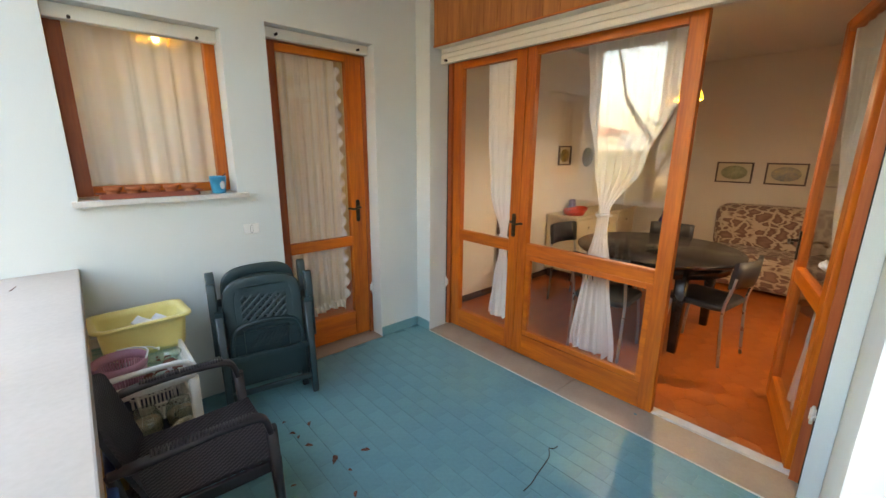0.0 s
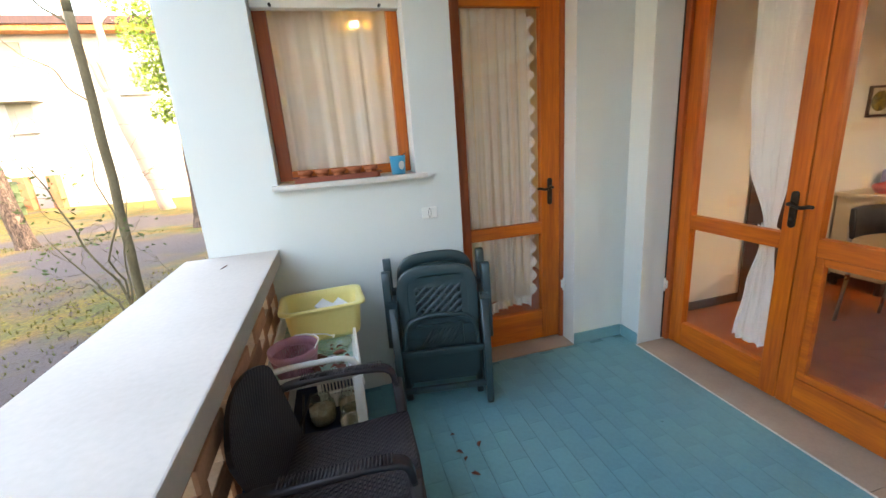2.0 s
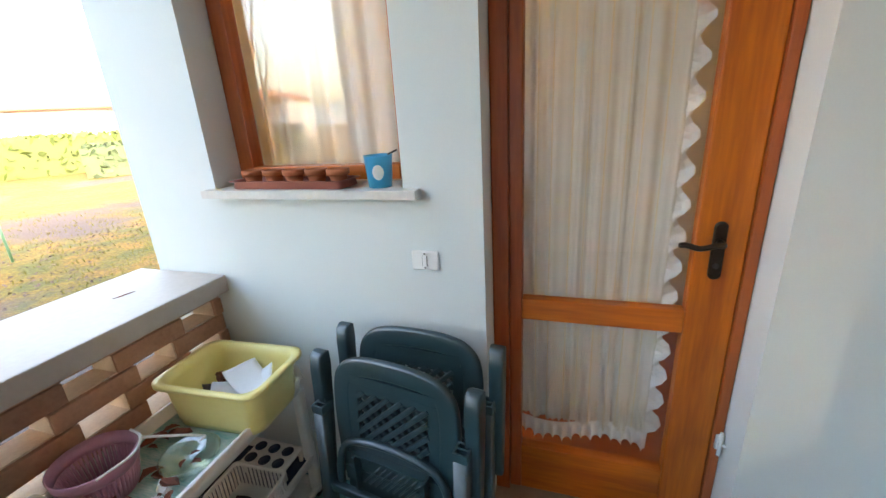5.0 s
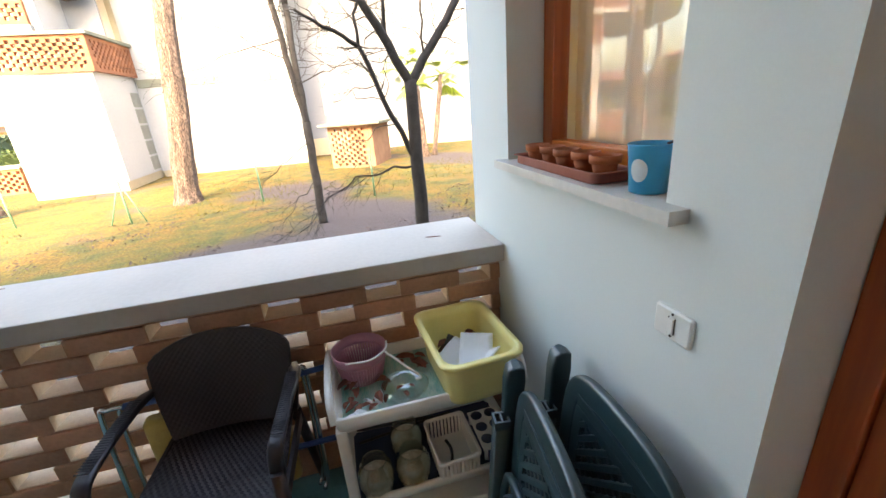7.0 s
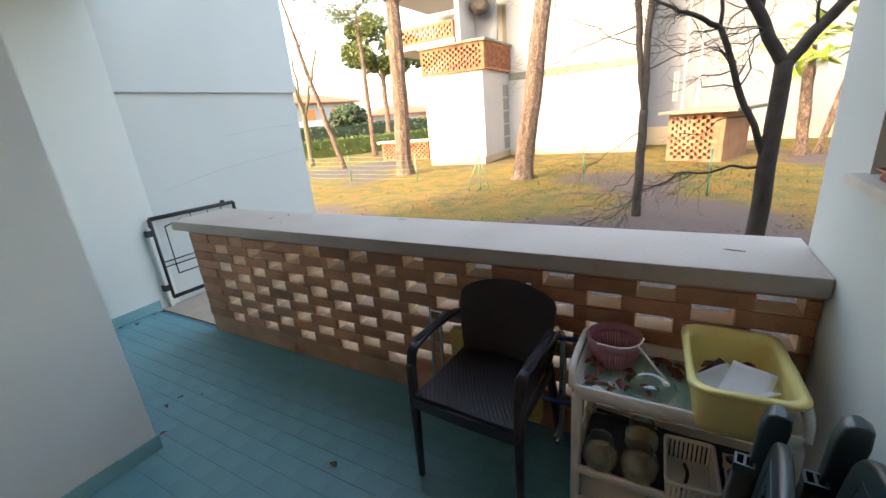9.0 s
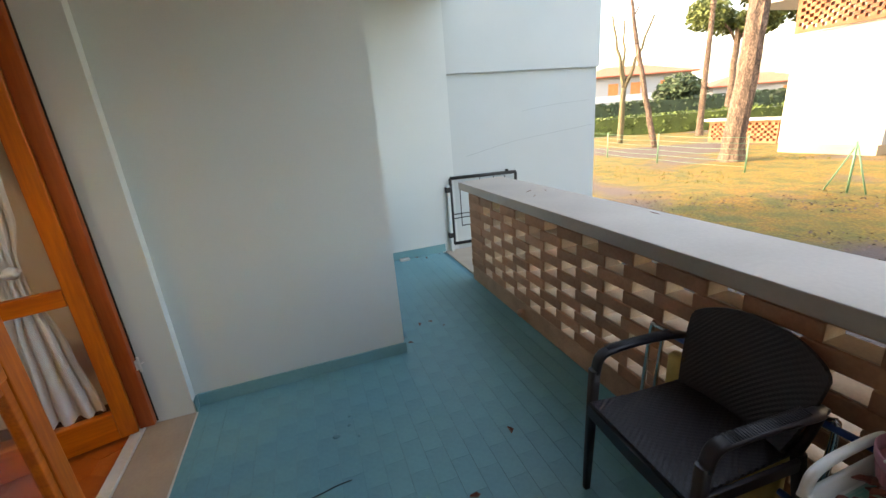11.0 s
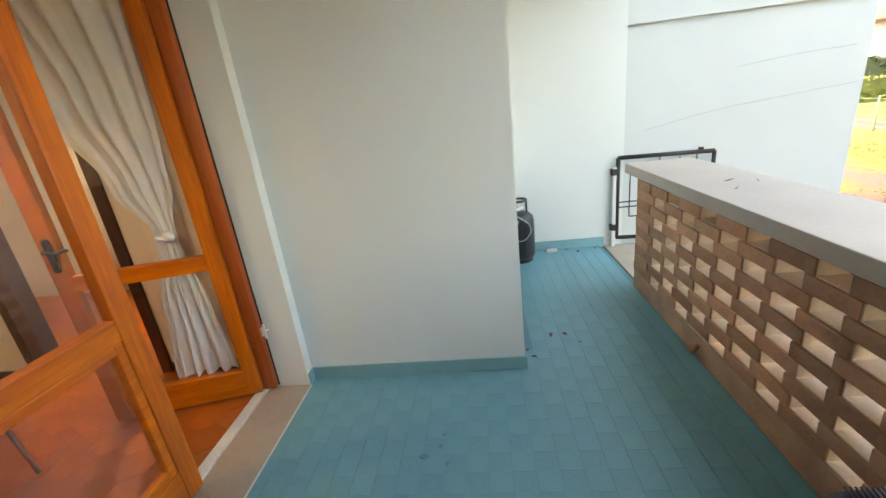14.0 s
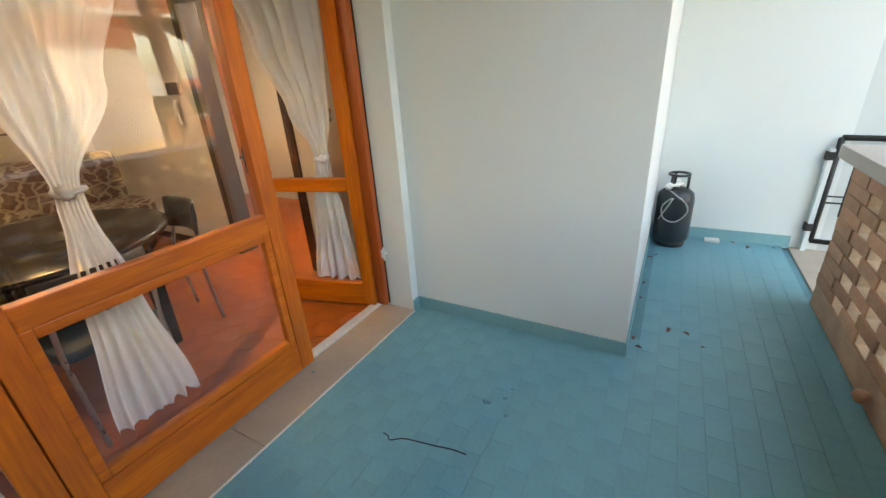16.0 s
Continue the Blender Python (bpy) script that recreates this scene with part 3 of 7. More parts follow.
slabs("kitchen_wall", M_IWALL, [(2.502, RX, -2.6, -1.75, -0.1, 2.75)], "plain plaster kitchen wall", "wall")
slabs("side_room_wall", M_IWALL, [(-0.36, 2.49, 4.8, 5.0, -0.1, 2.75), (-0.36, -0.1, YA + WT + 0.002, 4.8, -0.1, 2.75), (2.38, 2.50, 3.12, 4.8, -0.1, 2.75)], "plaster walls of the side room", "wall")
slabs("side_room_floor", M_COTTO, [(-0.36, 2.50, YA + WT + 0.002, 5.0, -0.12, -0.002)], "terracotta floor of the side room", "floor")
slabs("interior_ceiling", M_ICEIL, [(2.502, RX + 0.25, -2.6, 5.0, 2.75, 2.95), (-0.38, 2.50, YA + WT + 0.002, 5.0, 2.75, 2.95)], "white plaster ceiling of the rooms", "ceiling")
slabs("interior_lintel", M_IWALL, [(2.502, 2.56, -0.13, 0.10, -0.1, 2.75), (2.502, 2.56, 2.62, 2.915, -0.1, 2.75), (2.502, 2.56, 0.10, 2.62, 2.27, 2.75)], "plaster round the glazed doors", "wall")
slabs("interior_baseboard", M_DARKW, [(2.56, RX, 2.90, 2.9145, 0, 0.07), (2.56, 3.26, -0.129, -0.116, 0, 0.07), (4.37, RX, -0.129, -0.116, 0, 0.07)], "dark brown wooden skirting", "baseboard", 0.003)
slabs("kitchen_door_frame", M_DARKW, [(3.27, 3.345, -0.29, -0.108, 0, 2.12), (4.285, 4.36, -0.29, -0.108, 0, 2.12), (3.27, 4.36, -0.29, -0.108, 2.12, 2.20)], "dark brown timber frame of the kitchen doorway", "door frame", 0.005)

# ---------------------------------------------------------------- garden and far buildings
GZ = -0.55
m = bpy.data.materials.new("garden_ground")
m.use_nodes = True
nt = m.node_tree
p = nt.nodes["Principled BSDF"]
co = nt.nodes.new("ShaderNodeTexCoord")
big, mid, fine = (nt.nodes.new("ShaderNodeTexNoise") for _ in range(3))
for n_, s_, d_ in ((big, 0.22, 4), (mid, 1.7, 6), (fine, 22, 5)):
    n_.inputs["Scale"].default_value, n_.inputs["Detail"].default_value = s_, d_
    link(nt, co.outputs["Object"], n_.inputs["Vector"])
r1 = nt.nodes.new("ShaderNodeValToRGB")
r1.color_ramp.elements[0].position, r1.color_ramp.elements[0].color = 0.38, (0.075, 0.080, 0.009, 1)
r1.color_ramp.elements[1].position, r1.color_ramp.elements[1].color = 0.62, (0.185, 0.105, 0.008, 1)
e = r1.color_ramp.elements.new(0.5)
e.color = (0.135, 0.100, 0.006, 1)
link(nt, mid.outputs["Fac"], r1.inputs[0])
r2 = nt.nodes.new("ShaderNodeValToRGB")
r2.color_ramp.elements[0].position, r2.color_ramp.elements[0].color = 0.45, (0.55, 0.5, 0.5, 1)
r2.color_ramp.elements[1].position, r2.color_ramp.elements[1].color = 0.62, (1.15, 1.1, 1.0, 1)
link(nt, fine.outputs["Fac"], r2.inputs[0])
mu = nt.nodes.new("ShaderNodeMix")
mu.data_type, mu.blend_type = "RGBA", "MULTIPLY"
mu.inputs["Factor"].default_value = 0.85
link(nt, r1.outputs[0], mu.inputs["A"])
link(nt, r2.outputs[0], mu.inputs["B"])
r3 = nt.nodes.new("ShaderNodeValToRGB")     # bare leaf mould
r3.color_ramp.elements[0].position, r3.color_ramp.elements[0].color = 0.52, (0, 0, 0, 1)
r3.color_ramp.elements[1].position, r3.color_ramp.elements[1].color = 0.60, (1, 1, 1, 1)
sx = nt.nodes.new("ShaderNodeSeparateXYZ")          # more leaf mould by the house, also painting in the shade there
link(nt, co.outputs["Object"], sx.inputs[0])
near = nt.nodes.new("ShaderNodeMapRange")
near.inputs["From Min"].default_value, near.inputs["From Max"].default_value, near.inputs["To Max"].default_value = -8.5, -3.0, 0.11
link(nt, sx.outputs["X"], near.inputs["Value"])
more = nt.nodes.new("ShaderNodeMath")
link(nt, big.outputs["Fac"], more.inputs[0])
link(nt, near.outputs[0], more.inputs[1])
link(nt, more.outputs[0], r3.inputs[0])
mm = nt.nodes.new("ShaderNodeMix")
mm.data_type = "RGBA"
mm.inputs["B"].default_value = (0.062, 0.045, 0.041, 1)
link(nt, r3.outputs[0], mm.inputs["Factor"])
link(nt, mu.outputs["Result"], mm.inputs["A"])
link(nt, mm.outputs["Result"], p.inputs["Base Color"])
p.inputs["Roughness"].default_value = 0.95
bp = nt.nodes.new("ShaderNodeBump")
bp.inputs["Strength"].default_value, bp.inputs["Distance"].default_value = 0.6, 0.05
link(nt, fine.outputs["Fac"], bp.inputs["Height"])
link(nt, bp.outputs[0], p.inputs["Normal"])
M_GROUND = m
bm = bmesh.new()
bmesh.ops.create_grid(bm, x_segments=150, y_segments=150, size=45, matrix=Matrix.Translation((-30, 0, GZ)))
for v in bm.verts:
    d = math.hypot(v.co.x, v.co.y - 1)
    v.co.z += noise.noise(Vector((v.co.x * 0.25, v.co.y * 0.25, 0))) * 0.10 * min(1, max(0, (d - 4) / 5)) + noise.noise(Vector((v.co.x * 1.1, v.co.y * 1.1, 4))) * 0.025
ring = [v for v in bm.verts if v.is_boundary]
far = bmesh.ops.extrude_edge_only(bm, edges=[e for e in bm.edges if e.is_boundary])["geom"]
for v in far:
    if isinstance(v, bmesh.types.BMVert):
        v.co.x, v.co.y, v.co.z = -30 + (v.co.x + 30) * 30, v.co.y * 30, GZ - 0.05
structure(part("ground", bm, M_GROUND), "rough garden lawn with moss, dry grass and leaf mould", "ground")


def pierced(parent, name, x0, x1, y0, y1, z0, z1, along, mat=None, sub=""):
    """Balcony front of brick with staggered openings cut through; along is 'x' or 'y'."""
    bm = bmesh.new()
    lo, hi = (y0, y1) if along == "y" else (x0, x1)
    rows = max(5, int((z1 - z0) / 0.10))
    ch = (z1 - z0) / rows
    for r in range(rows):
        za, zb = z0 + r * ch, z0 + (r + 1) * ch
        if r in (0, rows - 1):
            segs = [(lo, hi)]
        else:
            segs, c = [], lo
            s = lo + 0.12 + (0.13 if r % 2 else 0)
            while s < hi - 0.15:
                segs.append((c, s))
                c = s + 0.11
                s += 0.26
            segs.append((c, hi))
        for a, b in segs:
            if along == "y":
                box(bm, x0, x1, a, b, za, zb)
            else:
                box(bm, a, b, y0, y1, za, zb)
    return part(name, bm, mat or M_OBRICK, parent, "pierced orange brick balcony front")


villa = thing("apartment_house", "white rendered house with pierced brick balconies", "building")
def vpart(name, mat, dims, label=""):
    bm = bmesh.new()
    for d in dims:
        box(bm, *d)
    return part(name, bm, mat, villa, label)


for d in ((-19.5, -14.73, -7.55, -4.75, -0.25, 3.2), (-24, -17.7, -4.75, 1.0, -0.3, 8.4), (-24, -19.5, -9.5, -4.75, -0.6, 8.4)):
    vpart("wall", M_HOUSE, [d], "bright white rendered wall")
# this wall's shade comes from its darker colour
vpart("rear_wall", M_SHADEDW, [(-24, -20.0, 1.0, 9.5, -0.6, 8.4)], "rear wall with its shade in the colour")
for d in ((-19.5, -14.70, -7.50, -4.80, -0.75, -0.25), (-23, -17.66, -4.7, 1.04, -0.8, -0.3), (-23, -19.96, 1.04, 9.4, -0.8, 0.25)):
    vpart("plinth", M_PLINTH, [d], "cream plinth")
vpart("concrete_band", M_BAND, [(-18.5, -17.66, -4.7, 1.03, 2.85, 3.15)], "grey concrete band")
pierced(villa, "balcony_front", -14.75, -14.62, -7.55, -4.6, 3.22, 4.25, "y")
pierced(villa, "balcony_side", -17.68, -14.75, -4.74, -4.6, 3.22, 4.25, "x")
vpart("balcony_cap", M_BAND, [(-14.85, -14.52, -7.6, -4.5, 4.25, 4.35), (-17.69, -14.85, -4.85, -4.5, 4.25, 4.35)], "grey coping")
vpart("upper_slab", M_HOUSE, [(-19.0, -14.9, -9.5, -6.0, 4.40, 4.60), (-19.0, -14.9, -9.5, -4.6, 6.6, 6.8)])
pierced(villa, "balcony_front", -15.0, -14.88, -9.4, -6.0, 4.6, 5.25, "y")
vpart("balcony_wall", M_HOUSE, [(-17.5, -15.0, -5.95, -5.75, 4.36, 6.6)])
vpart("recess_wall", M_SHADEDW, [(-16.6, -16.5, -5.74, -4.75, 4.36, 6.58)], "balcony back wall with its shade in the colour")
bm = bmesh.new()
bmesh.ops.create_icosphere(bm, subdivisions=3, radius=1, matrix=pose(-15.9, -5.25, 5.75) @ Matrix.Diagonal((0.28, 0.42, 0.36, 1)))
for v in bm.verts:
    v.co += noise.noise_vector(v.co * 4) * 0.07
tagged(part("hanging_cover", bm, M_HOLE), "dark bundled cover hanging over the balcony", "cover")
vpart("recess", M_SHADE, [(-19.55, -19.45, -5.6, -4.9, 4.4, 6.4)], "dark balcony door")
for b, c in ((2.40, 0.9), (2.95, 0.6)):
    vpart("drainpipe", M_GREYB, [(-20.08, -19.93, b - 0.05, b + 0.05, c, 7.5)])
for y0, y1, z0, z1 in ((3.45, 4.6, 2.5, 3.1), (2.0, 2.2, 1.3, 2.5)):
    w = vpart("window", M_HOUSE, [(-20.02, -19.94, y0, y1, z0, z1)])
    subpart("shutter", M_SHADE, w, -19.96, -19.92, y0 + 0.08, y1 - 0.08, z0 + 0.08, z1 - 0.08)
d = vpart("door", M_HOUSE, [(-18.4, -17.71, -4.79, -4.72, -0.3, 2.75)])
for k in range(5):
    subpart("slat", M_SHADE, d, -17.62 + 0.0, -16.95, -4.752, -4.735, -0.15 + k * 0.58, 0.35 + k * 0.58)
vpart("roof", M_ROOF, [(-24.5, -17.0, -10, 10, 8.4, 8.6)], "red tiled roof edge")

shed = thing("brick_shed", "small pierced brick shed with a flat slab roof", "shed", at=pose(-13.95, 3.45, 0, 0, 0, -24) @ Matrix.Translation((13.95, -3.65, 0)))
M_SBRICK = material("pale_shed_brick", (0.30, 0.155, 0.085), 0.85, (0.20, 0.10, 0.055), 3, 30, 0.9, 0.4, island=0.2)
sf = pierced(shed, "front_wall", -14.1, -13.95, 2.1, 3.65, -0.6, 0.95, "y", M_SBRICK)
sf["kind"] = "stuff"
part("side_wall", box(bmesh.new(), -16.0, -13.95, 3.655, 3.80, -0.6, 0.95), M_SBRICK, shed)
part("back_wall", box(bmesh.new(), -16.0, -15.8, 2.1, 3.65, -0.6, 0.95), M_OBRICK, shed)
part("slab_roof", box(bmesh.new(), -16.3, -13.6, 1.9, 4.2, 0.95, 1.05, 0.02), M_BAND, shed, "grey concrete slab roof")

north_house = thing("white_apartment_house", "pale multi-storey house behind the trees", "building")
def npart(name, mat, dims, label=""):
    bm = bmesh.new()
    for d in dims:
        box(bm, *d)
    return part(name, bm, mat, north_house, label)


npart("wall", M_HOUSE, [(-22, 4, 26, 32, -0.8, 8.0)])
npart("roof", M_DARKW, [(-22.6, 4.5, 25.2, 32.5, 8.0, 8.35)], "dark overhanging roof edge")
npart("soffit", M_BOARD, [(-22.4, 4.4, 25.3, 26.0, 7.75, 7.98)])
for x0, x1, z0, z1 in ((-14.5, -13.2, 5.98, 7.40), (-14.5, -13.45, 3.40, 4.67), (-9.5, -8.2, 5.0, 6.5)):
    w = npart("window", M_SHADE, [(x0, x1, 25.93, 26.05, z0, z1)])
    subpart("sill", M_GREYB, w, x0 - 0.1, x1 + 0.1, 25.8, 25.95, z0 - 0.12, z0 - 0.02)
npart("balcony", M_PLINTH, [(-14.45, -13.25, 25.8, 26.0, 5.0, 5.84)])
npart("ledge", M_GREYB, [(-15.4, -12.9, 25.3, 26.0, 4.72, 4.98)])
npart("porch", M_OBRICK, [(-15.0, -14.5, 25.5, 26.0, -0.7, 1.2), (-13.6, -13.2, 25.5, 26.0, -0.7, 1.2)])

# ---------------------------------------------------------------- things on the loggia: materials
M_GREENP = material("dark_green_resin", (0.015, 0.043, 0.050), 0.38, (0.010, 0.031, 0.037), 6, 90, 0.8, 0.12, spec=0.9)
M_BROWNP = material("dark_brown_resin", (0.025, 0.018, 0.023), 0.38, (0.016, 0.011, 0.014), 8, 90, 0.8, 0.15)
M_CARTP = material("white_cart_plastic", (0.82, 0.81, 0.77), 0.4, (0.72, 0.70, 0.65), 7, 70, 0.7, 0.08)
M_YELLOW = material("yellow_plastic", (0.88, 0.76, 0.30), 0.38, (0.82, 0.68, 0.24), 7, 70, 0.6, 0.05)
M_PINK = material("mauve_plastic", (0.50, 0.24, 0.31), 0.4, (0.42, 0.19, 0.26), 9, 90, 0.6, 0.05)
M_TERRA = material("terracotta_pot", (0.42, 0.13, 0.05), 0.75, (0.33, 0.09, 0.035), 14, 110, 0.8, 0.25)
M_TRAY = material("brick_red_plastic", (0.30, 0.075, 0.045), 0.5, (0.24, 0.06, 0.035), 12, 90, 0.6, 0.1)
M_CYAN = material("bright_blue_paint", (0.03, 0.36, 0.62), 0.35, (0.025, 0.30, 0.55), 9, 90, 0.5, 0.05)
M_PATCH = material("pale_disc", (0.72, 0.74, 0.74), 0.6, (0.6, 0.62, 0.62), 30, 110, 0.7, 0.1)
M_PAPER = material("white_paper", (0.78, 0.79, 0.82), 0.85, (0.70, 0.71, 0.74), 9, 70, 0.5, 0.1)
M_LEAF = material("dry_brown_leaf", (0.20, 0.060, 0.030), 0.7, (0.11, 0.03, 0.018), 40, 160, 1.0, 0.3, island=0.3)
M_CLEAR = glass("clear_glass", (0.90, 0.95, 0.92), 3.2)
M_JARFILL = material("sandy_filling", (0.52, 0.42, 0.32), 0.9, (0.34, 0.26, 0.18), 60, 200, 1.0, 0.4)
M_GAS = material("charcoal_enamel", (0.018, 0.024, 0.030), 0.35, (0.03, 0.036, 0.04), 9, 90, 0.8, 0.1)
M_IRON = material("black_wrought_iron", (0.022, 0.024, 0.026), 0.5, (0.035, 0.033, 0.03), 25, 120, 0.8, 0.25, metal=0.3)
M_CHROME = material("chromed_tube", (0.62, 0.62, 0.62), 0.18, (0.5, 0.5, 0.5), 20, 90, 0.5, 0.03, metal=1.0)
M_BLUE = material("deep_blue_plastic", (0.015, 0.06, 0.22), 0.4, (0.012, 0.045, 0.17), 10, 90, 0.6, 0.05)
M_SHELF = material("navy_liner", (0.010, 0.028, 0.075), 0.55, (0.007, 0.02, 0.05), 10, 90, 0.6, 0.05)
M_PAD = material("yellow_padding", (0.52, 0.37, 0.10), 0.85, (0.42, 0.28, 0.07), 25, 140, 0.8, 0.3, sheen=0.2)
M_LINER = material("teal_white_liner", (0.14, 0.42, 0.38), 0.55, (0.62, 0.66, 0.60), 5, 40, 1.0, 0.1, stretch=(1, 6, 1))
M_RUBBER = material("grey_hose", (0.34, 0.36, 0.36), 0.6, (0.26, 0.28, 0.28), 20, 90, 0.6, 0.1)
M_CURTAIN = cloth("white_voile", (0.97, 0.965, 0.955), 0.04, None, 0.16)
M_STRIPED = cloth("cream_striped_cloth", (0.88, 0.84, 0.77), 0.05, ((0.84, 0.72, 0.50), 9, 0.07), 0.3)
M_CREAM = cloth("cream_curtain_cloth", (0.86, 0.81, 0.74), 0.04, None, 0.3)

# ---------------------------------------------------------------- plastic trolley
cart = thing("plastic_trolley", "white plastic two-shelf trolley against the parapet", "trolley", at=pose(0.118, 2.385, 0))
CW, CD = 0.195, 0.335                       # half width (x) and half length (y)


def tray(parent, name, z, h, label=""):
    bm = bmesh.new()
    out, inn = rounded(2 * CW, 2 * CD, 0.03), rounded(2 * CW - 0.03, 2 * CD - 0.03, 0.022)
    loft(bm, [[(x * 0.96, y * 0.97, z) for x, y in out], [(x, y, z + h) for x, y in out], [(x, y, z + h) for x, y in inn], [(x * 0.97, y * 0.98, z + 0.012) for x, y in inn]], cap1=True)
    return part(name, bm, M_CARTP, parent, label)


tray(cart, "top_tray", 0.535, 0.055)
tray(cart, "middle_shelf", 0.185, 0.04)
tray(cart, "lower_shelf", 0.035, 0.035)
for sy in (-1, 1):
    for sx in (-1, 1):
        bm = bmesh.new()
        x, y = sx * (CW - 0.022), sy * (CD - 0.022)
        loft(bm, [[(x * k + a, y + b, z) for a, b in rounded(0.042, 0.036, 0.01, 3)] for z, k in ((0.035, 1.0), (0.2, 0.985), (0.4, 0.985), (0.54, 1.0))])
        part("leg", bm, M_CARTP, cart)
        bm = bmesh.new()
        lathe(bm, [(0.0, -0.01), (0.018, -0.01), (0.018, 0.01), (0.0, 0.01)], 14, pose(x, y, 0.018, 0, 90))
        part("castor", bm, M_IRON, cart, "small black castor wheel")
    # raised end rail with a hand slot
    bm = bmesh.new()
    y = sy * (CD - 0.006)
    pts = bend([(-CW + 0.01, y, 0.575), (-CW * 0.72, y * 1.02, 0.635), (0, y * 1.03, 0.645), (CW * 0.72, y * 1.02, 0.635), (CW - 0.01, y, 0.575)], 6)
    tube(bm, pts, 0.013, 8)
    part("end_handle", bm, M_CARTP, cart, "raised white end handle")
bm = bmesh.new()
box(bm, -CW + 0.03, CW - 0.03, -CD + 0.03, CD - 0.03, 0.548, 0.5515)
part("tray_liner", bm, M_LINER, cart, "faded teal and white patterned liner")


part("shelf_liner", box(bmesh.new(), -CW + 0.03, CW - 0.03, -CD + 0.03, CD - 0.03, 0.1985, 0.2015), M_SHELF, cart, "dark blue shelf liner")


def tub(name, w, d, h, mat, at, label, category, taper=0.86, rim=0.016, holes=False):
    ob = thing(name, label, category, at=at)
    bm = bmesh.new()
    r = min(w, d) * 0.2
    o = rounded(w, d, r)
    loft(bm, [[(x * taper, y * taper, 0) for x, y in o], [(x * (taper + 0.03), y * (taper + 0.03), h * 0.12) for x, y in o],
              [(x * 0.95, y * 0.95, h * 0.8) for x, y in o], [(x * 0.955, y * 0.955, h * 0.93) for x, y in o], [(x + math.copysign(rim, x), y + math.copysign(rim, y), h * 0.93) for x, y in o],
              [(x + math.copysign(rim, x), y + math.copysign(rim, y), h) for x, y in o], [(x * 0.955, y * 0.955, h) for x, y in o],
              [(x * 0.92, y * 0.92, h * 0.8) for x, y in o], [(x * (taper - 0.01), y * (taper - 0.01), 0.008) for x, y in o]])
    part("tub_body", bm, mat, ob)
    return ob


tub("washing_up_bowl", 0.385, 0.265, 0.175, M_YELLOW, pose(0.165, 2.545, 0.556, 0, 0, 3), "yellow plastic bowl holding paper and dry leaves", "bowl")
# folded papers and a dark card in the bowl
def curled(w, d, curl, mat, name, at, label, thick=0.003):
    """A sheet whose ends curl up a little."""
    bm = bmesh.new()
    bmesh.ops.create_grid(bm, x_segments=14, y_segments=6, size=0.5, matrix=Matrix.Diagonal((w, d, 1, 1)))
    for v in bm.verts:
        v.co.z = curl * (2 * v.co.x / w) ** 2 + 0.2 * curl * math.sin(v.co.y * 30)
    for f in bm.faces:
        f.smooth = True
    ob = tagged(part(name, bm, mat), label, "paper" if mat is M_PAPER else "card")
    ob.matrix_basis = at
    ob.modifiers.new("thick", "SOLIDIFY").thickness = thick
    return ob


curled(0.21, 0.135, 0.030, M_PAPER, "folded_paper", pose(0.20, 2.545, 0.625, 6, -8, 35), "smooth white folded paper lying in the yellow bowl", 0.006)
curled(0.17, 0.12, 0.022, M_PAPER, "folded_paper", pose(0.215, 2.57, 0.655, -8, 10, -20), "white curled paper on top in the yellow bowl", 0.006)
curled(0.10, 0.06, 0.004, M_HOLE, "dark_card", pose(0.10, 2.535, 0.632, 10, 18, 60), "dark brown card lying in the yellow bowl", 0.004)


def dry_leaf_mesh(seed, size=0.04):
    rnd = random.Random(seed)
    bm = bmesh.new()
    n = 7
    rows = []
    for i in range(n):
        t = i / (n - 1)
        w = math.sin(math.pi * min(1, t * 0.93 + 0.04)) * size * 0.26 * rnd.uniform(0.8, 1.2)
        z = 0.25 * size * math.sin(t * 2.6 + rnd.random()) * rnd.uniform(0.4, 1)
        cx = size * (t - 0.5)
        bend_y = size * 0.16 * math.sin(t * 3 + seed)
        rows.append([bm.verts.new((cx, bend_y + w * k, max(0.0015, z * 0.5 + abs(k) * w * 0.6 + 0.003))) for k in (-1, 0, 1)])
    for a, b in zip(rows, rows[1:]):
        for k in range(2):
            bm.faces.new((a[k], a[k + 1], b[k + 1], b[k]))
    ext = bmesh.ops.extrude_face_region(bm, geom=bm.faces[:])["geom"]
    for v in ext:
        if isinstance(v, bmesh.types.BMVert):
            v.co.z += 0.0012
    bmesh.ops.recalc_face_normals(bm, faces=bm.faces)
    me = bpy.data.meshes.new("dry_leaf")
    bm.to_mesh(me)
    bm.free()
    me.materials.append(M_LEAF)
    return me


LEAVES = [dry_leaf_mesh(k, 0.032 + 0.006 * k) for k in range(6)]


def dry_leaf(x, y, z, rz, k=0, s=1.0, tilt=0):
    ob = tagged(new("dry_leaf", LEAVES[k % 6]), "small curled dry brown leaf", "leaf", "dry leaves")
    ob.matrix_basis = pose(x, y, z, tilt, 0, rz) @ Matrix.Scale(s, 4)
    return ob


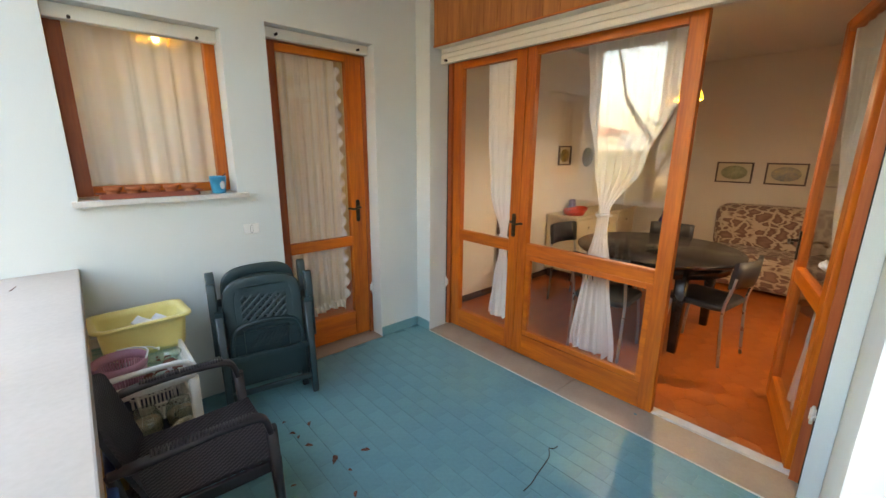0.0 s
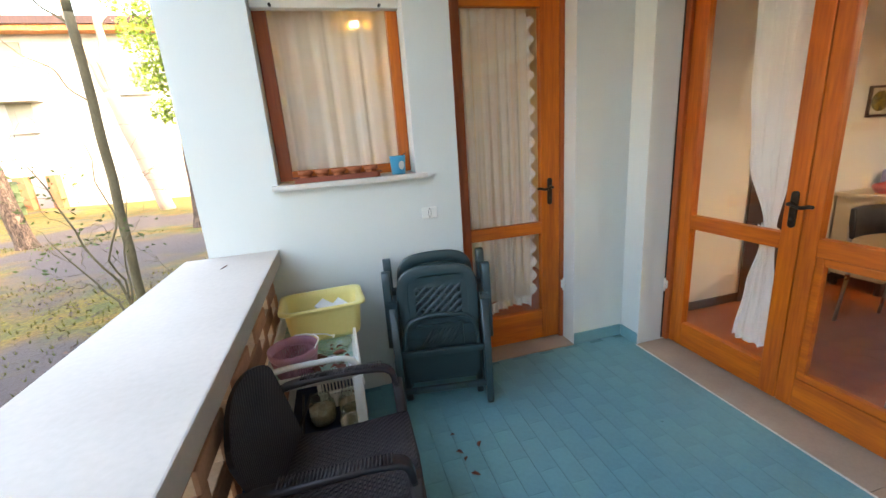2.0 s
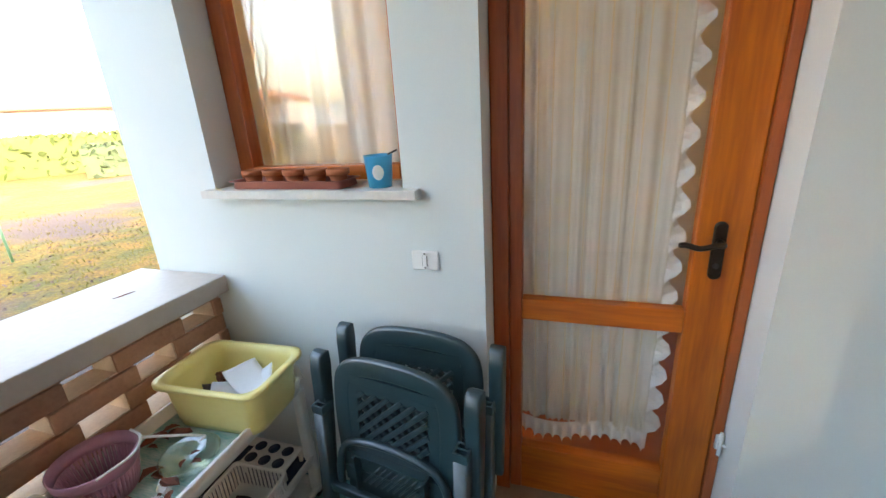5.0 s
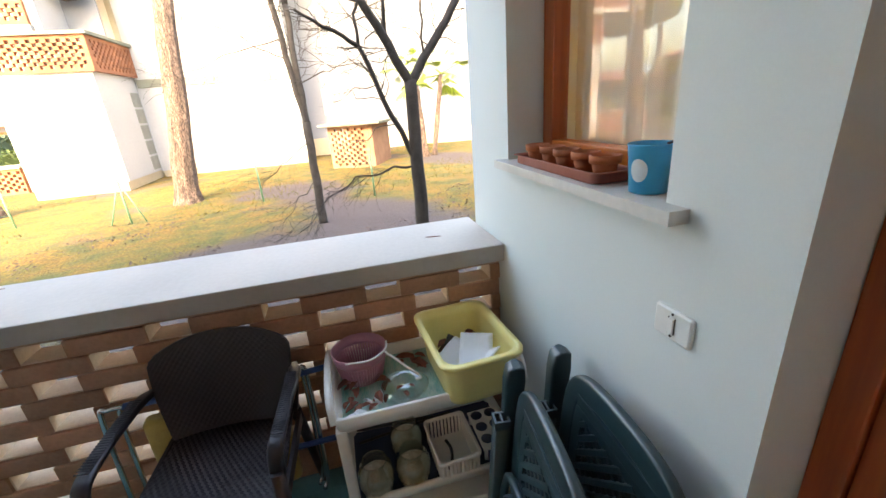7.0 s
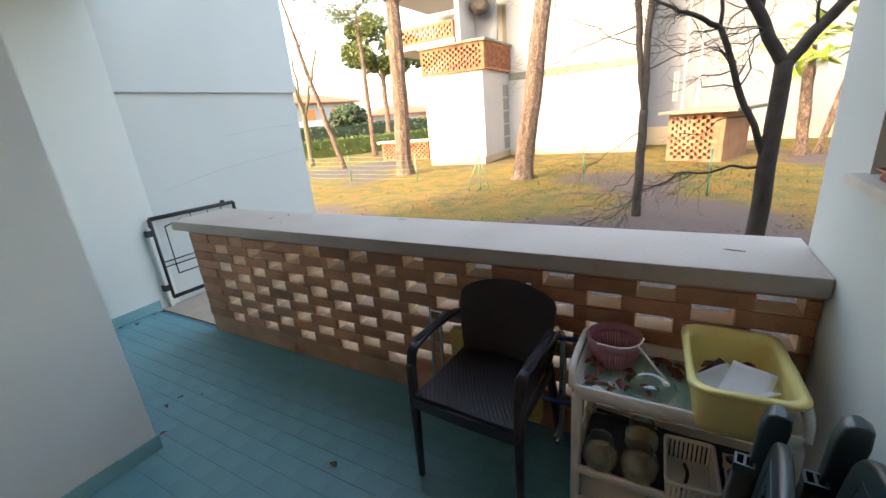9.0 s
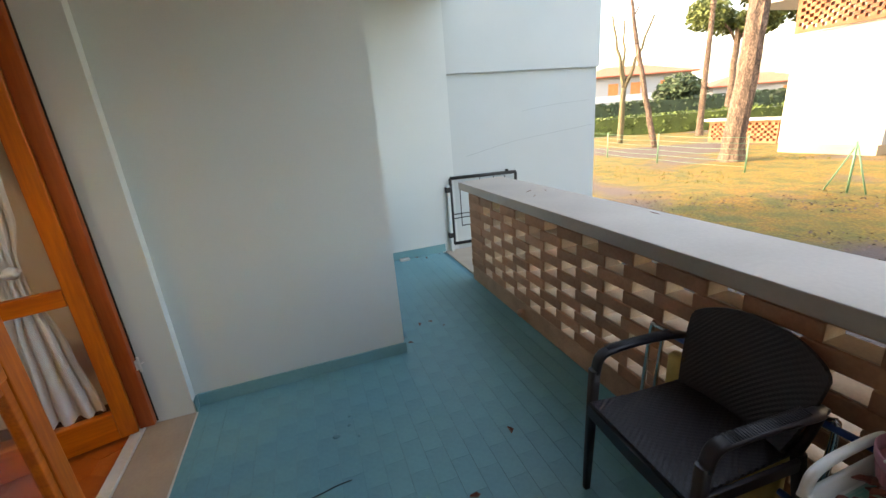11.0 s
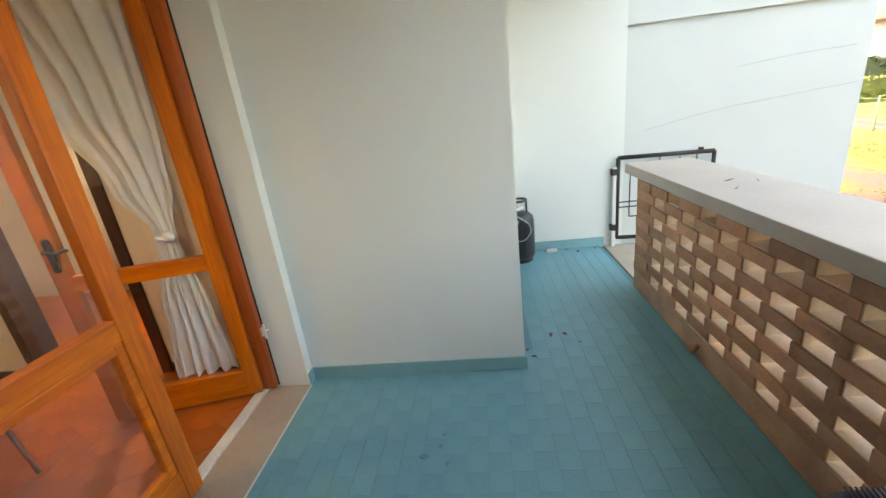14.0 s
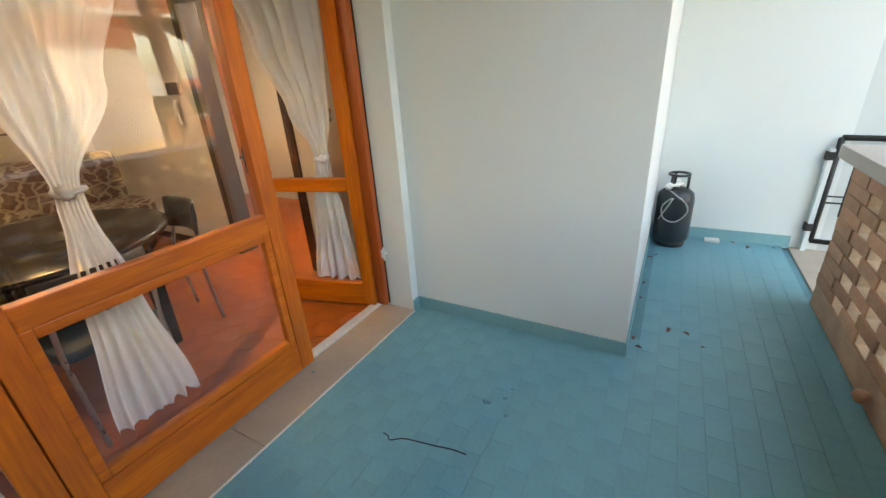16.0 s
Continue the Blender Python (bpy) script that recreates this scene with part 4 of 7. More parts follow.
for k, (x, y) in enumerate(((0.718, 2.206), (0.825, 2.098), (0.716, 2.078), (0.735, 2.031), (0.746, 1.932), (0.803, 1.739), (0.827, 1.631), (0.576, 1.723), (0.772, 1.483), (0.957, 1.699),
                            (0.671, -0.299), (0.588, -0.305), (0.505, -0.198), (0.845, -0.141), (0.814, -0.062), (0.845, -0.641), (0.247, -1.90), (0.147, -1.813), (-0.029, -1.879), (-0.10, -1.856),
                            (0.845, -0.873), (0.884, 1.269), (0.572, 0.995), (0.84, -1.35), (0.80, -1.42))):
    dry_leaf(x, y, 0.001, k * 77 % 360, k, (0.75, 1.0, 0.85, 0.6)[k % 4])
rl = random.Random(5)
for k in range(16):                       # leaves on the trolley and in the bowl
    x, y = rl.uniform(0.10, 0.27), rl.uniform(2.09, 2.24)
    dry_leaf(x, y, 0.552 + 0.008 * (k % 4), rl.uniform(0, 360), k, rl.uniform(0.8, 1.3))
for k in range(9):
    dry_leaf(rl.uniform(0.0, 0.08), rl.uniform(2.3, 2.40), 0.553, rl.uniform(0, 360), k, rl.uniform(0.8, 1.4))
for k in range(9):
    dry_leaf(rl.uniform(0.04, 0.11), rl.uniform(2.47, 2.62), 0.60 + 0.01 * (k % 3), rl.uniform(0, 360), k, rl.uniform(1.0, 1.6))
part_shell = bmesh.new()
for k, (x, y, s) in enumerate(((0.255, 2.12, 0.05), (0.20, 2.19, 0.04), (0.235, 2.165, 0.035))):
    mm_ = pose(x, y, 0.565, 25, 15 * k, 70 * k)
    rows = []
    for i in range(5):
        rr_ = s * (i + 0.3) / 4
        rows.append([part_shell.verts.new(mm_ @ Vector((rr_ * math.cos(a), rr_ * math.sin(a), 0.012 * math.sin(i * 0.9) + 0.0018 * (j % 2)))) for j, a in enumerate([radians(-60 + 12 * q) for q in range(11)])])
    for a, b in zip(rows, rows[1:]):
        for j in range(10):
            part_shell.faces.new((a[j], a[j + 1], b[j + 1], b[j]))
shell = tagged(part("seashells", part_shell, M_PAPER), "pale ribbed seashells among dry leaves", "shell")
shell.modifiers.new("thick", "SOLIDIFY").thickness = 0.003

# colander with slats
col = thing("colander", "mauve plastic slotted basket with a white handle", "basket", at=pose(0.045, 2.165, 0.5525) @ Matrix.Diagonal((1.04, 1.04, 0.84, 1)))
bm = bmesh.new()
lathe(bm, [(0.0, 0.0), (0.070, 0.0), (0.073, 0.012), (0.070, 0.014), (0.0, 0.006)], 28)
part("base", bm, M_PINK, col)
bm = bmesh.new()
lathe(bm, [(0.090, 0.10), (0.096, 0.115), (0.099, 0.147), (0.096, 0.150), (0.092, 0.115), (0.087, 0.10), (0.090, 0.10)], 28)
part("rim", bm, M_PINK, col)
for k in range(52):
    a = 2 * math.pi * k / 52
    bm = bmesh.new()
    r0, r1 = 0.072, 0.0885
    d = Vector((math.cos(a), math.sin(a), 0))
    tube(bm, [d * r0 + Vector((0, 0, 0.010)), d * (r0 + 0.009) + Vector((0, 0, 0.055)), d * r1 + Vector((0, 0, 0.103))], 0.0044, 5)
    part("slat", bm, M_PINK, col)
bm = bmesh.new()
tube(bm, bend([(0.085, -0.05, 0.145), (0.10, 0.03, 0.152), (0.06, 0.085, 0.152), (0.0, 0.10, 0.15)], 6), 0.004, 6)
tube(bm, bend([(0.06, 0.085, 0.15), (0.12, 0.15, 0.10), (0.14, 0.185, 0.065), (0.155, 0.19, 0.06), (0.15, 0.175, 0.055)], 5), 0.0045, 6)
part("handle", bm, M_WHITEP, col, "thin white wire handle")

# glass dish
bm = bmesh.new()
lathe(bm, [(0.0, 0.0), (0.068, 0.0), (0.085, 0.038), (0.080, 0.041), (0.064, 0.010), (0.0, 0.008)], 20, pose(0.205, 2.305, 0.553))
tagged(part("glass_dish", bm, M_CLEAR), "round clear glass dish with dry bits on the trolley", "dish")
for k in range(4):
    dry_leaf(0.205 + 0.025 * math.cos(k * 2), 2.305 + 0.025 * math.sin(k * 2), 0.564, k * 70, k, 0.7)

# jars and basket on the middle shelf
for k, (x, y) in enumerate(((0.248, 2.155), (0.245, 2.292), (0.105, 2.290))):
    jar = thing("glass_jar", "round glass jar with sandy filling on the trolley shelf", "jar", "jars on the trolley", at=pose(x, y, 0.199))
    bm = bmesh.new()
    lathe(bm, [(0.0, 0.0), (0.052, 0.0), (0.064, 0.018), (0.066, 0.075), (0.058, 0.105), (0.046, 0.118), (0.046, 0.135), (0.043, 0.135), (0.043, 0.118), (0.055, 0.104), (0.062, 0.075), (0.06, 0.02), (0.0, 0.006)], 22)
    part("jar_body", bm, M_CLEAR, jar)
    bm = bmesh.new()
    lathe(bm, [(0.0, 0.008), (0.056, 0.010), (0.0605, 0.03), (0.0605, 0.070), (0.04, 0.078), (0.0, 0.074)], 18)
    part("filling", bm, M_JARFILL, jar, "sandy pebble filling")
basket = thing("plastic_basket", "white slotted plastic basket on the trolley shelf", "basket", at=pose(0.20, 2.455, 0.199, 0, 0, 2))
BWX, BWY, BWZ = 0.215, 0.15, 0.088
bm = bmesh.new()
box(bm, -BWX / 2, BWX / 2, -BWY / 2, BWY / 2, 0.0, 0.005, 0.002)
part("base", bm, M_WHITEP, basket)
bm = bmesh.new()
o = rounded(BWX + 0.02, BWY + 0.02, 0.02, 4)
i_ = rounded(BWX, BWY, 0.016, 4)
loft(bm, [[(x, y, BWZ) for x, y in i_], [(x, y, BWZ) for x, y in o], [(x, y, BWZ + 0.012) for x, y in o], [(x, y, BWZ + 0.012) for x, y in i_], [(x, y, BWZ) for x, y in i_]], False, False)
part("rim", bm, M_WHITEP, basket)
for sx, n, horiz in ((-1, 10, True), (1, 10, True), (-1, 12, False), (1, 12, False)):
    for k in range(n):
        bm = bmesh.new()
        if horiz:
            u = -BWY / 2 + (k + 0.5) * BWY / n
            box(bm, sx * BWX / 2 - 0.002, sx * BWX / 2 + 0.002, u - 0.0045, u + 0.0045, 0.004, BWZ + 0.002)
        else:
            u = -BWX / 2 + (k + 0.5) * BWX / n
            box(bm, u - 0.0045, u + 0.0045, sx * BWY / 2 - 0.002, sx * BWY / 2 + 0.002, 0.004, BWZ + 0.002)
        part("slat", bm, M_WHITEP, basket)
bm = bmesh.new()
tube(bm, bend([(0.27, 2.42, 0.215), (0.25, 2.44, 0.235), (0.20, 2.45, 0.24), (0.16, 2.44, 0.245)], 5), 0.006, 6)
tagged(part("hook", bm, M_IRON), "black curved hook lying in the basket", "hook")
rack = thing("bottle_rack", "white plastic bottle rack with round holes", "rack", at=pose(0.19, 2.625, 0.2))
bm = bmesh.new()
box(bm, -0.13, 0.08, -0.062, 0.062, 0.052, 0.058, 0.002)
part("plate", bm, M_WHITEP, rack)
for k in range(6):
    bm = bmesh.new()
    lathe(bm, [(0.0, 0.0), (0.024, 0.0), (0.024, 0.0012), (0.0, 0.0012)], 16, pose(-0.10 + 0.065 * (k // 2), -0.03 + 0.06 * (k % 2), 0.0582))
    part("hole", bm, M_SHELF, rack, "dark round hole")
for a, b in ((-0.12, -0.05), (0.07, -0.05), (-0.12, 0.05), (0.07, 0.05)):
    part("foot", box(bmesh.new(), a - 0.006, a + 0.006, b - 0.006, b + 0.006, 0.0, 0.052), M_WHITEP, rack)
# tools behind the jars
bm = bmesh.new()
tube(bm, [(-0.02, 2.10, 0.24), (0.05, 2.42, 0.275)], 0.008, 6)
tagged(part("garden_stick", bm, M_IRON), "dark stick lying on the trolley shelf", "stick", "garden sticks")
bm = bmesh.new()
tube(bm, [(0.02, 2.10, 0.205), (0.0, 2.50, 0.23)], 0.006, 6)
tagged(part("garden_stick", bm, M_IRON), "dark stick lying on the trolley shelf", "stick", "garden sticks")

# ---------------------------------------------------------------- brown armchair
chair = thing("garden_armchair", "dark brown woven-look plastic armchair before the parapet", "chair", at=pose(-0.012, 1.682, 0, 0, 0, -3))
HW = 0.245


def weave(bm, nu, nv, f, depth=0.003):
    """A panel of woven straps: f(u, v) gives place and normal."""
    rows = []
    for i in range(nu + 1):
        row = []
        for j in range(nv + 1):
            p_, n_ = f(i / nu, j / nv)
            row.append(bm.verts.new(p_ + n_ * (depth if (i // 2 + j) % 2 else 0)))
        rows.append(row)
    for a, b in zip(rows, rows[1:]):
        for j in range(nv):
            bm.faces.new((a[j], a[j + 1], b[j + 1], b[j]))
    return bm


def seat_f(u, v):
    x = 0.015 + 0.45 * u
    y = (v - 0.5) * 2 * (0.20 + 0.025 * u)
    return Vector((x, y, 0.428 + 0.012 * u - 0.012 * math.sin(math.pi * u) * math.sin(math.pi * v))), Vector((0, 0, 1))


s_ = part("seat", weave(bmesh.new(), 60, 44, seat_f, 0.0022), M_BROWNP, chair)
s_.modifiers.new("thick", "SOLIDIFY").thickness = -0.012
bm = bmesh.new()
loft(bm, [[Vector((0.45, y, 0.385)) for y in (-0.23,)] + [Vector((0.468, -0.23, 0.385)), Vector((0.468, -0.23, 0.437)), Vector((0.45, -0.23, 0.44))],
          [Vector((0.455, 0, 0.385)), Vector((0.475, 0, 0.385)), Vector((0.475, 0, 0.438)), Vector((0.455, 0, 0.442))],
          [Vector((0.45, 0.23, 0.385)), Vector((0.468, 0.23, 0.385)), Vector((0.468, 0.23, 0.437)), Vector((0.45, 0.23, 0.44))]], smooth=False)
part("seat_front_rail", bm, M_BROWNP, chair)
for sy in (-1, 1):
    bm = bmesh.new()
    box(bm, 0.02, 0.46, sy * 0.222 - 0.008, sy * 0.222 + 0.008, 0.39, 0.435, 0.004)
    part("seat_side_rail", bm, M_BROWNP, chair)


def back_f(u, v):
    z = 0.455 + 0.352 * u
    w = 0.200 + 0.038 * math.sin(min(1, u * 1.1) * math.pi * 0.5)
    if u > 0.86:
        w *= 1 - ((u - 0.86) / 0.14) ** 2 * 0.10
    y = (v - 0.5) * 2 * w
    crown = -0.05 * (abs(v - 0.5) * 2) ** 2.4 * u
    x = 0.03 - 0.085 * u + 0.03 * (abs(v - 0.5) * 2) ** 2
    return Vector((x, y, z + crown)), Vector((1, 0, 0.2))


b_ = part("backrest", weave(bmesh.new(), 60, 44, back_f, 0.0009), M_BROWNP, chair)
b_.modifiers.new("thick", "SOLIDIFY").thickness = 0.014
for sy in (-1, 1):
    bm = bmesh.new()
    tube(bm, bend([(0.02, sy * 0.175, 0.42), (0.025, sy * 0.185, 0.46), (0.015, sy * 0.195, 0.52)], 4), 0.016, 8)
    part("back_post", bm, M_BROWNP, chair)
    bm = bmesh.new()
    pts = bend([(-0.015, sy * 0.235, 0.625), (0.06, sy * 0.25, 0.64), (0.22, sy * 0.250, 0.652), (0.355, sy * 0.246, 0.650), (0.415, sy * 0.242, 0.632), (0.435, sy * 0.24, 0.57)], 6)
    loops = []
    for q, p_ in enumerate(pts):
        a = pts[max(0, q - 1)]
        b = pts[min(len(pts) - 1, q + 1)]
        d = (b - a).normalized()
        side = Vector((0, 1, 0))
        up = d.cross(side) * -1
        loops.append([p_ + side * x * (1.0 if q > 3 else 0.7) + up * y for x, y in rounded(0.045, 0.022, 0.009, 3)])
    loft(bm, loops)
    part("armrest", bm, M_BROWNP, chair)
    bm = bmesh.new()
    for k in range(30):
        x = 0.09 + k * 0.010
        tube(bm, [(x, sy * 0.248 - 0.018, 0.664), (x + 0.004, sy * 0.248 + 0.018, 0.664)], 0.0032, 4)
    part("arm_weave", bm, M_BROWNP, chair, "woven strap relief")
    for x0, x1, zt in ((0.438, 0.455, 0.585), (0.0, -0.05, 0.44)):
        bm = bmesh.new()
        y1 = sy * 0.242
        y0 = sy * (0.24 if zt > 0.5 else 0.205)
        loft(bm, [[(x1 + a, y1 + b, 0.0) for a, b in rounded(0.028, 0.026, 0.008, 3)], [((x0 + x1) / 2 + a, (y0 + y1) / 2 + b, zt * 0.55) for a, b in rounded(0.036, 0.034, 0.01, 3)],
                  [(x0 + a, y0 + b, zt) for a, b in rounded(0.040, 0.036, 0.01, 3)]])
        part("leg", bm, M_BROWNP, chair)
    bm = bmesh.new()
    tube(bm, bend([(-0.01, sy * 0.235, 0.63), (0.0, sy * 0.225, 0.55), (0.01, sy * 0.205, 0.44)], 4), 0.016, 8)
    part("arm_strut", bm, M_BROWNP, chair)

# ---------------------------------------------------------------- folded lounger behind the chair
lounger = thing("folded_lounger", "folded chrome and blue lounger with yellow padding behind the armchair", "lounger")
for x, y0, y1, zt in ((-0.015, 1.25, 1.95, 0.585), (-0.045, 1.29, 1.93, 0.56)):
    bm = bmesh.new()
    tube(bm, bend([(x + 0.03, y0 + 0.02, 0.01), (x + 0.01, y0, 0.10), (x - 0.02, y0, zt - 0.04), (x - 0.02, y0 + 0.03, zt), (x - 0.02, y0 + 0.10, zt)], 6), 0.0095, 8)
    part("tube_frame", bm, M_CHROME, lounger, "bent chromed tube")
    bm = bmesh.new()
    tube(bm, bend([(x - 0.02, y1 - 0.10, zt), (x - 0.02, y1 - 0.03, zt), (x - 0.02, y1, zt - 0.04), (x + 0.01, y1, 0.10), (x + 0.03, y1 - 0.02, 0.01)], 6), 0.0095, 8)
    part("tube_frame", bm, M_CHROME, lounger, "bent chromed tube")
bm = bmesh.new()
tube(bm, [(-0.035, 1.33, 0.585), (-0.035, 1.87, 0.585)], 0.014, 8)
part("blue_bar", bm, M_BLUE, lounger, "blue plastic sleeve on the tube")
bm = bmesh.new()
tube(bm, [(0.0, 1.86, 0.25), (0.0, 2.03, 0.25)], 0.012, 8)
part("blue_bar", bm, M_BLUE, lounger)
bm = bmesh.new()
tube(bm, [(-0.03, 1.80, 0.56), (-0.03, 2.04, 0.575)], 0.012, 8)
part("blue_bar", bm, M_BLUE, lounger)
bm = bmesh.new()
o = rounded(0.055, 0.48, 0.02, 4)
loops = [[(-0.03 + a * k, 1.61 + b * k2, z) for a, b in o] for z, k, k2 in ((0.07, 0.6, 0.95), (0.09, 1, 1), (0.28, 1.15, 1), (0.30, 0.8, 1), (0.32, 1.15, 1), (0.50, 1.05, 1), (0.52, 0.6, 0.95))]
loft(bm, loops)
part("padding", bm, M_PAD, lounger, "yellow quilted padding")

# ---------------------------------------------------------------- folded green chairs
def folded_chair(at, label):
    ch = thing("folding_chair", label, "chair", "folded garden chairs", at=at)
    lean = lambda z: 0.07 * (z / 0.85)           # leans towards the wall
    for sx in (-1, 1):
        # front leg: open channel with a socket on top
        bm = bmesh.new()
        x = sx * 0.246
        loft(bm, [[(x + a, b + lean(z) - 0.03, z) for a, b in rounded(w, dd, 0.007, 3)] for z, w, dd in ((0.0, 0.034, 0.036), (0.02, 0.038, 0.04), (0.3, 0.042, 0.044), (0.655, 0.044, 0.046))])
        leg = part("leg", bm, M_GREENP, ch)
        bm = bmesh.new()
        for a0, a1, b0, b1 in ((-0.022, -0.016, -0.023, 0.023), (0.016, 0.022, -0.023, 0.023), (-0.016, 0.016, -0.023, -0.017), (-0.016, 0.016, 0.017, 0.023), (-0.016, 0.016, -0.003, 0.003)):
            box(bm, x + a0, x + a1, b0 + lean(0.66) - 0.03, b1 + lean(0.66) - 0.03, 0.655, 0.685)
        part("socket", bm, M_GREENP, leg, "open socket at the leg top")
        # folded arm standing up behind
        bm = bmesh.new()
        x = sx * 0.268
        loft(bm, [[(x + a, b + lean(z) + 0.004, z) for a, b in rounded(0.044, dd, 0.008, 3)] for z, dd in ((0.40, 0.03), (0.55, 0.045), (0.80, 0.06), (0.845, 0.05), (0.855, 0.02))])
        part("armrest", bm, M_GREENP, ch)
        # rear leg
        bm = bmesh.new()
        x = sx * 0.205
        loft(bm, [[(x + a, b + lean(z) + 0.055, z) for a, b in rounded(0.036, 0.034, 0.007, 3)] for z in (0.02, 0.3, 0.6)])
        part("rear_leg", bm, M_GREENP, ch)
    for z, h in ((0.34, 0.036), (0.11, 0.036)):
        bm = bmesh.new()
        box(bm, -0.228, 0.228, lean(z) - 0.045, lean(z) - 0.02, z, z + h, 0.006)
        part("crossbar", bm, M_GREENP, ch)
    # back panel with a lattice window
    W0, W1, Z0, Z1 = -0.125, 0.125, 0.56, 0.745
    bm = bmesh.new()
    for (x0, x1, z0, z1) in ((-0.172, W0, 0.33, 0.765), (W1, 0.172, 0.33, 0.765), (W0, W1, 0.33, Z0), (W0, W1, Z1, 0.765)):
        m_ = Matrix.Translation((0, lean(z0), z0)) @ Matrix.Rotation(-math.atan2(lean(1.0), 1.0), 4, "X")
        box(bm, x0, x1, 0.0, 0.022, 0.0, (z1 - z0), 0.0, m=m_)
    part("back_panel", bm, M_GREENP, ch)
    bm = bmesh.new()
    pts = [(-0.172, 0.40), (-0.188, 0.60), (-0.186, 0.74), (-0.165, 0.80), (-0.11, 0.828), (0, 0.836), (0.11, 0.828), (0.165, 0.80), (0.186, 0.74), (0.188, 0.60), (0.172, 0.40)]
    line = bend([(x, 0.012 + lean(z), z) for x, z in pts], 5)
    loops = []
    for q, p_ in enumerate(line):
        a, b = line[max(0, q - 1)], line[min(len(line) - 1, q + 1)]
        d = (b - a).normalized()
        nrm = Vector((0, 1, -0.08)).normalized()
        inn = d.cross(nrm)
        loops.append([p_ + inn * u + nrm * w for u, w in rounded(0.066, 0.027, 0.010, 3)])
    loft(bm, loops)
    box(bm, -0.15, 0.15, lean(0.77) + 0.0, lean(0.77) + 0.02, 0.735, 0.80)
    part("back_rim", bm, M_GREENP, ch, "thick rounded backrest rim")
    for sgn in (1, -1):
        for k in range(-5, 8):
            x0 = W0 + (k + 0.5) * 0.046 if sgn > 0 else W1 - (k + 0.5) * 0.046
            a = [x0, Z0]
            b = [x0 + sgn * (Z1 - Z0), Z1]
            lo, hi = (W0, W1)
            def clip(p, q):
                for w in (lo, hi):
                    if (p[0] - w) * (q[0] - w) < 0:
                        t = (w - p[0]) / (q[0] - p[0])
                        r = [w, p[1] + t * (q[1] - p[1])]
                        inside_p = lo - 1e-6 <= p[0] <= hi + 1e-6
                        if inside_p:
                            q = r
                        else:
                            p = r
                return p, q
            a, b = clip(a, b)
            if min(a[0], b[0]) < lo - 1e-4 or max(a[0], b[0]) > hi + 1e-4 or abs(a[1] - b[1]) < 0.012:
                continue
            bm = bmesh.new()
            v0 = Vector((a[0], 0.008 - 0.003 * sgn + lean(a[1]), a[1]))
            v1 = Vector((b[0], 0.008 - 0.003 * sgn + lean(b[1]), b[1]))
            ax = (v1 - v0).normalized()
            nrm = Vector((0, 1, -0.08)).normalized()
            wd = ax.cross(nrm).normalized()
            loft(bm, [[q + wd * u + nrm * w for u, w in ((-0.0085, -0.004), (-0.006, -0.007), (0.006, -0.007), (0.0085, -0.004), (0.0085, 0.006), (-0.0085, 0.006))] for q in (v0, v1)], smooth=False)
            part("lattice_strip", bm, M_GREENP, ch)
    # folded seat: arched rim with a recess and diagonal ribs
    bm = bmesh.new()
    pts = [(-0.20, 0.36), (-0.195, 0.47), (-0.16, 0.545), (-0.08, 0.572), (0, 0.578), (0.08, 0.572), (0.16, 0.545), (0.195, 0.47), (0.20, 0.36)]
    line = bend([(x, -0.02 + lean(z), z) for x, z in pts], 4)
    tube(bm, line, 0.013, 6)
    part("seat_rim", bm, M_GREENP, ch)
    bm = bmesh.new()
    for z0, z1, w in ((0.38, 0.44, 0.185), (0.44, 0.50, 0.175), (0.50, 0.55, 0.13)):
        box(bm, -w, w, lean(z0) - 0.008, lean(z0) + 0.004, z0, z1)
    part("seat_panel", bm, M_GREENP, ch)
    for k in range(9):
        bm = bmesh.new()
        x0 = -0.11 + k * 0.022
        tube(bm, [(x0, lean(0.4) - 0.014, 0.40), (min(0.13, x0 + 0.07), lean(0.5) - 0.014, 0.40 + min(0.09, (min(0.13, x0 + 0.07) - x0) * 1.28))], 0.004, 5)
        part("seat_rib", bm, M_GREENP, ch)
    part("seat_underside", box(bmesh.new(), -0.205, 0.205, lean(0.2) + 0.035, lean(0.2) + 0.05, 0.13, 0.385), M_GREENP, ch)
    bm = bmesh.new()
    for sx in (-1, 1):
        box(bm, sx * 0.125 - 0.004, sx * 0.125 + 0.004, lean(0.45) - 0.04, lean(0.45), 0.38, 0.52)
    box(bm, -0.125, 0.125, lean(0.52) - 0.035, lean(0.52), 0.516, 0.524)
    part("seat_web", bm, M_GREENP, ch)
    return ch


folded_chair(pose(0.765, 2.475, 0, 0, 0, -9) @ Matrix.Diagonal((1.02, 1, 0.945, 1)), "dark green plastic folding chair, folded and leaning on another")
folded_chair(pose(0.80, 2.625, 0.0, 0, 0, -4) @ Matrix.Diagonal((1.02, 1, 0.985, 1)), "dark green plastic folding chair, folded against the wall")

# ---------------------------------------------------------------- window sill: seed tray, pots, tin
tr = tub("seed_tray", 0.475, 0.115, 0.028, M_TRAY, pose(0.335, 2.835, 1.3025, 0, 0, -1), "brick-red plastic tray on the window sill", "tray", 0.94, 0.005)
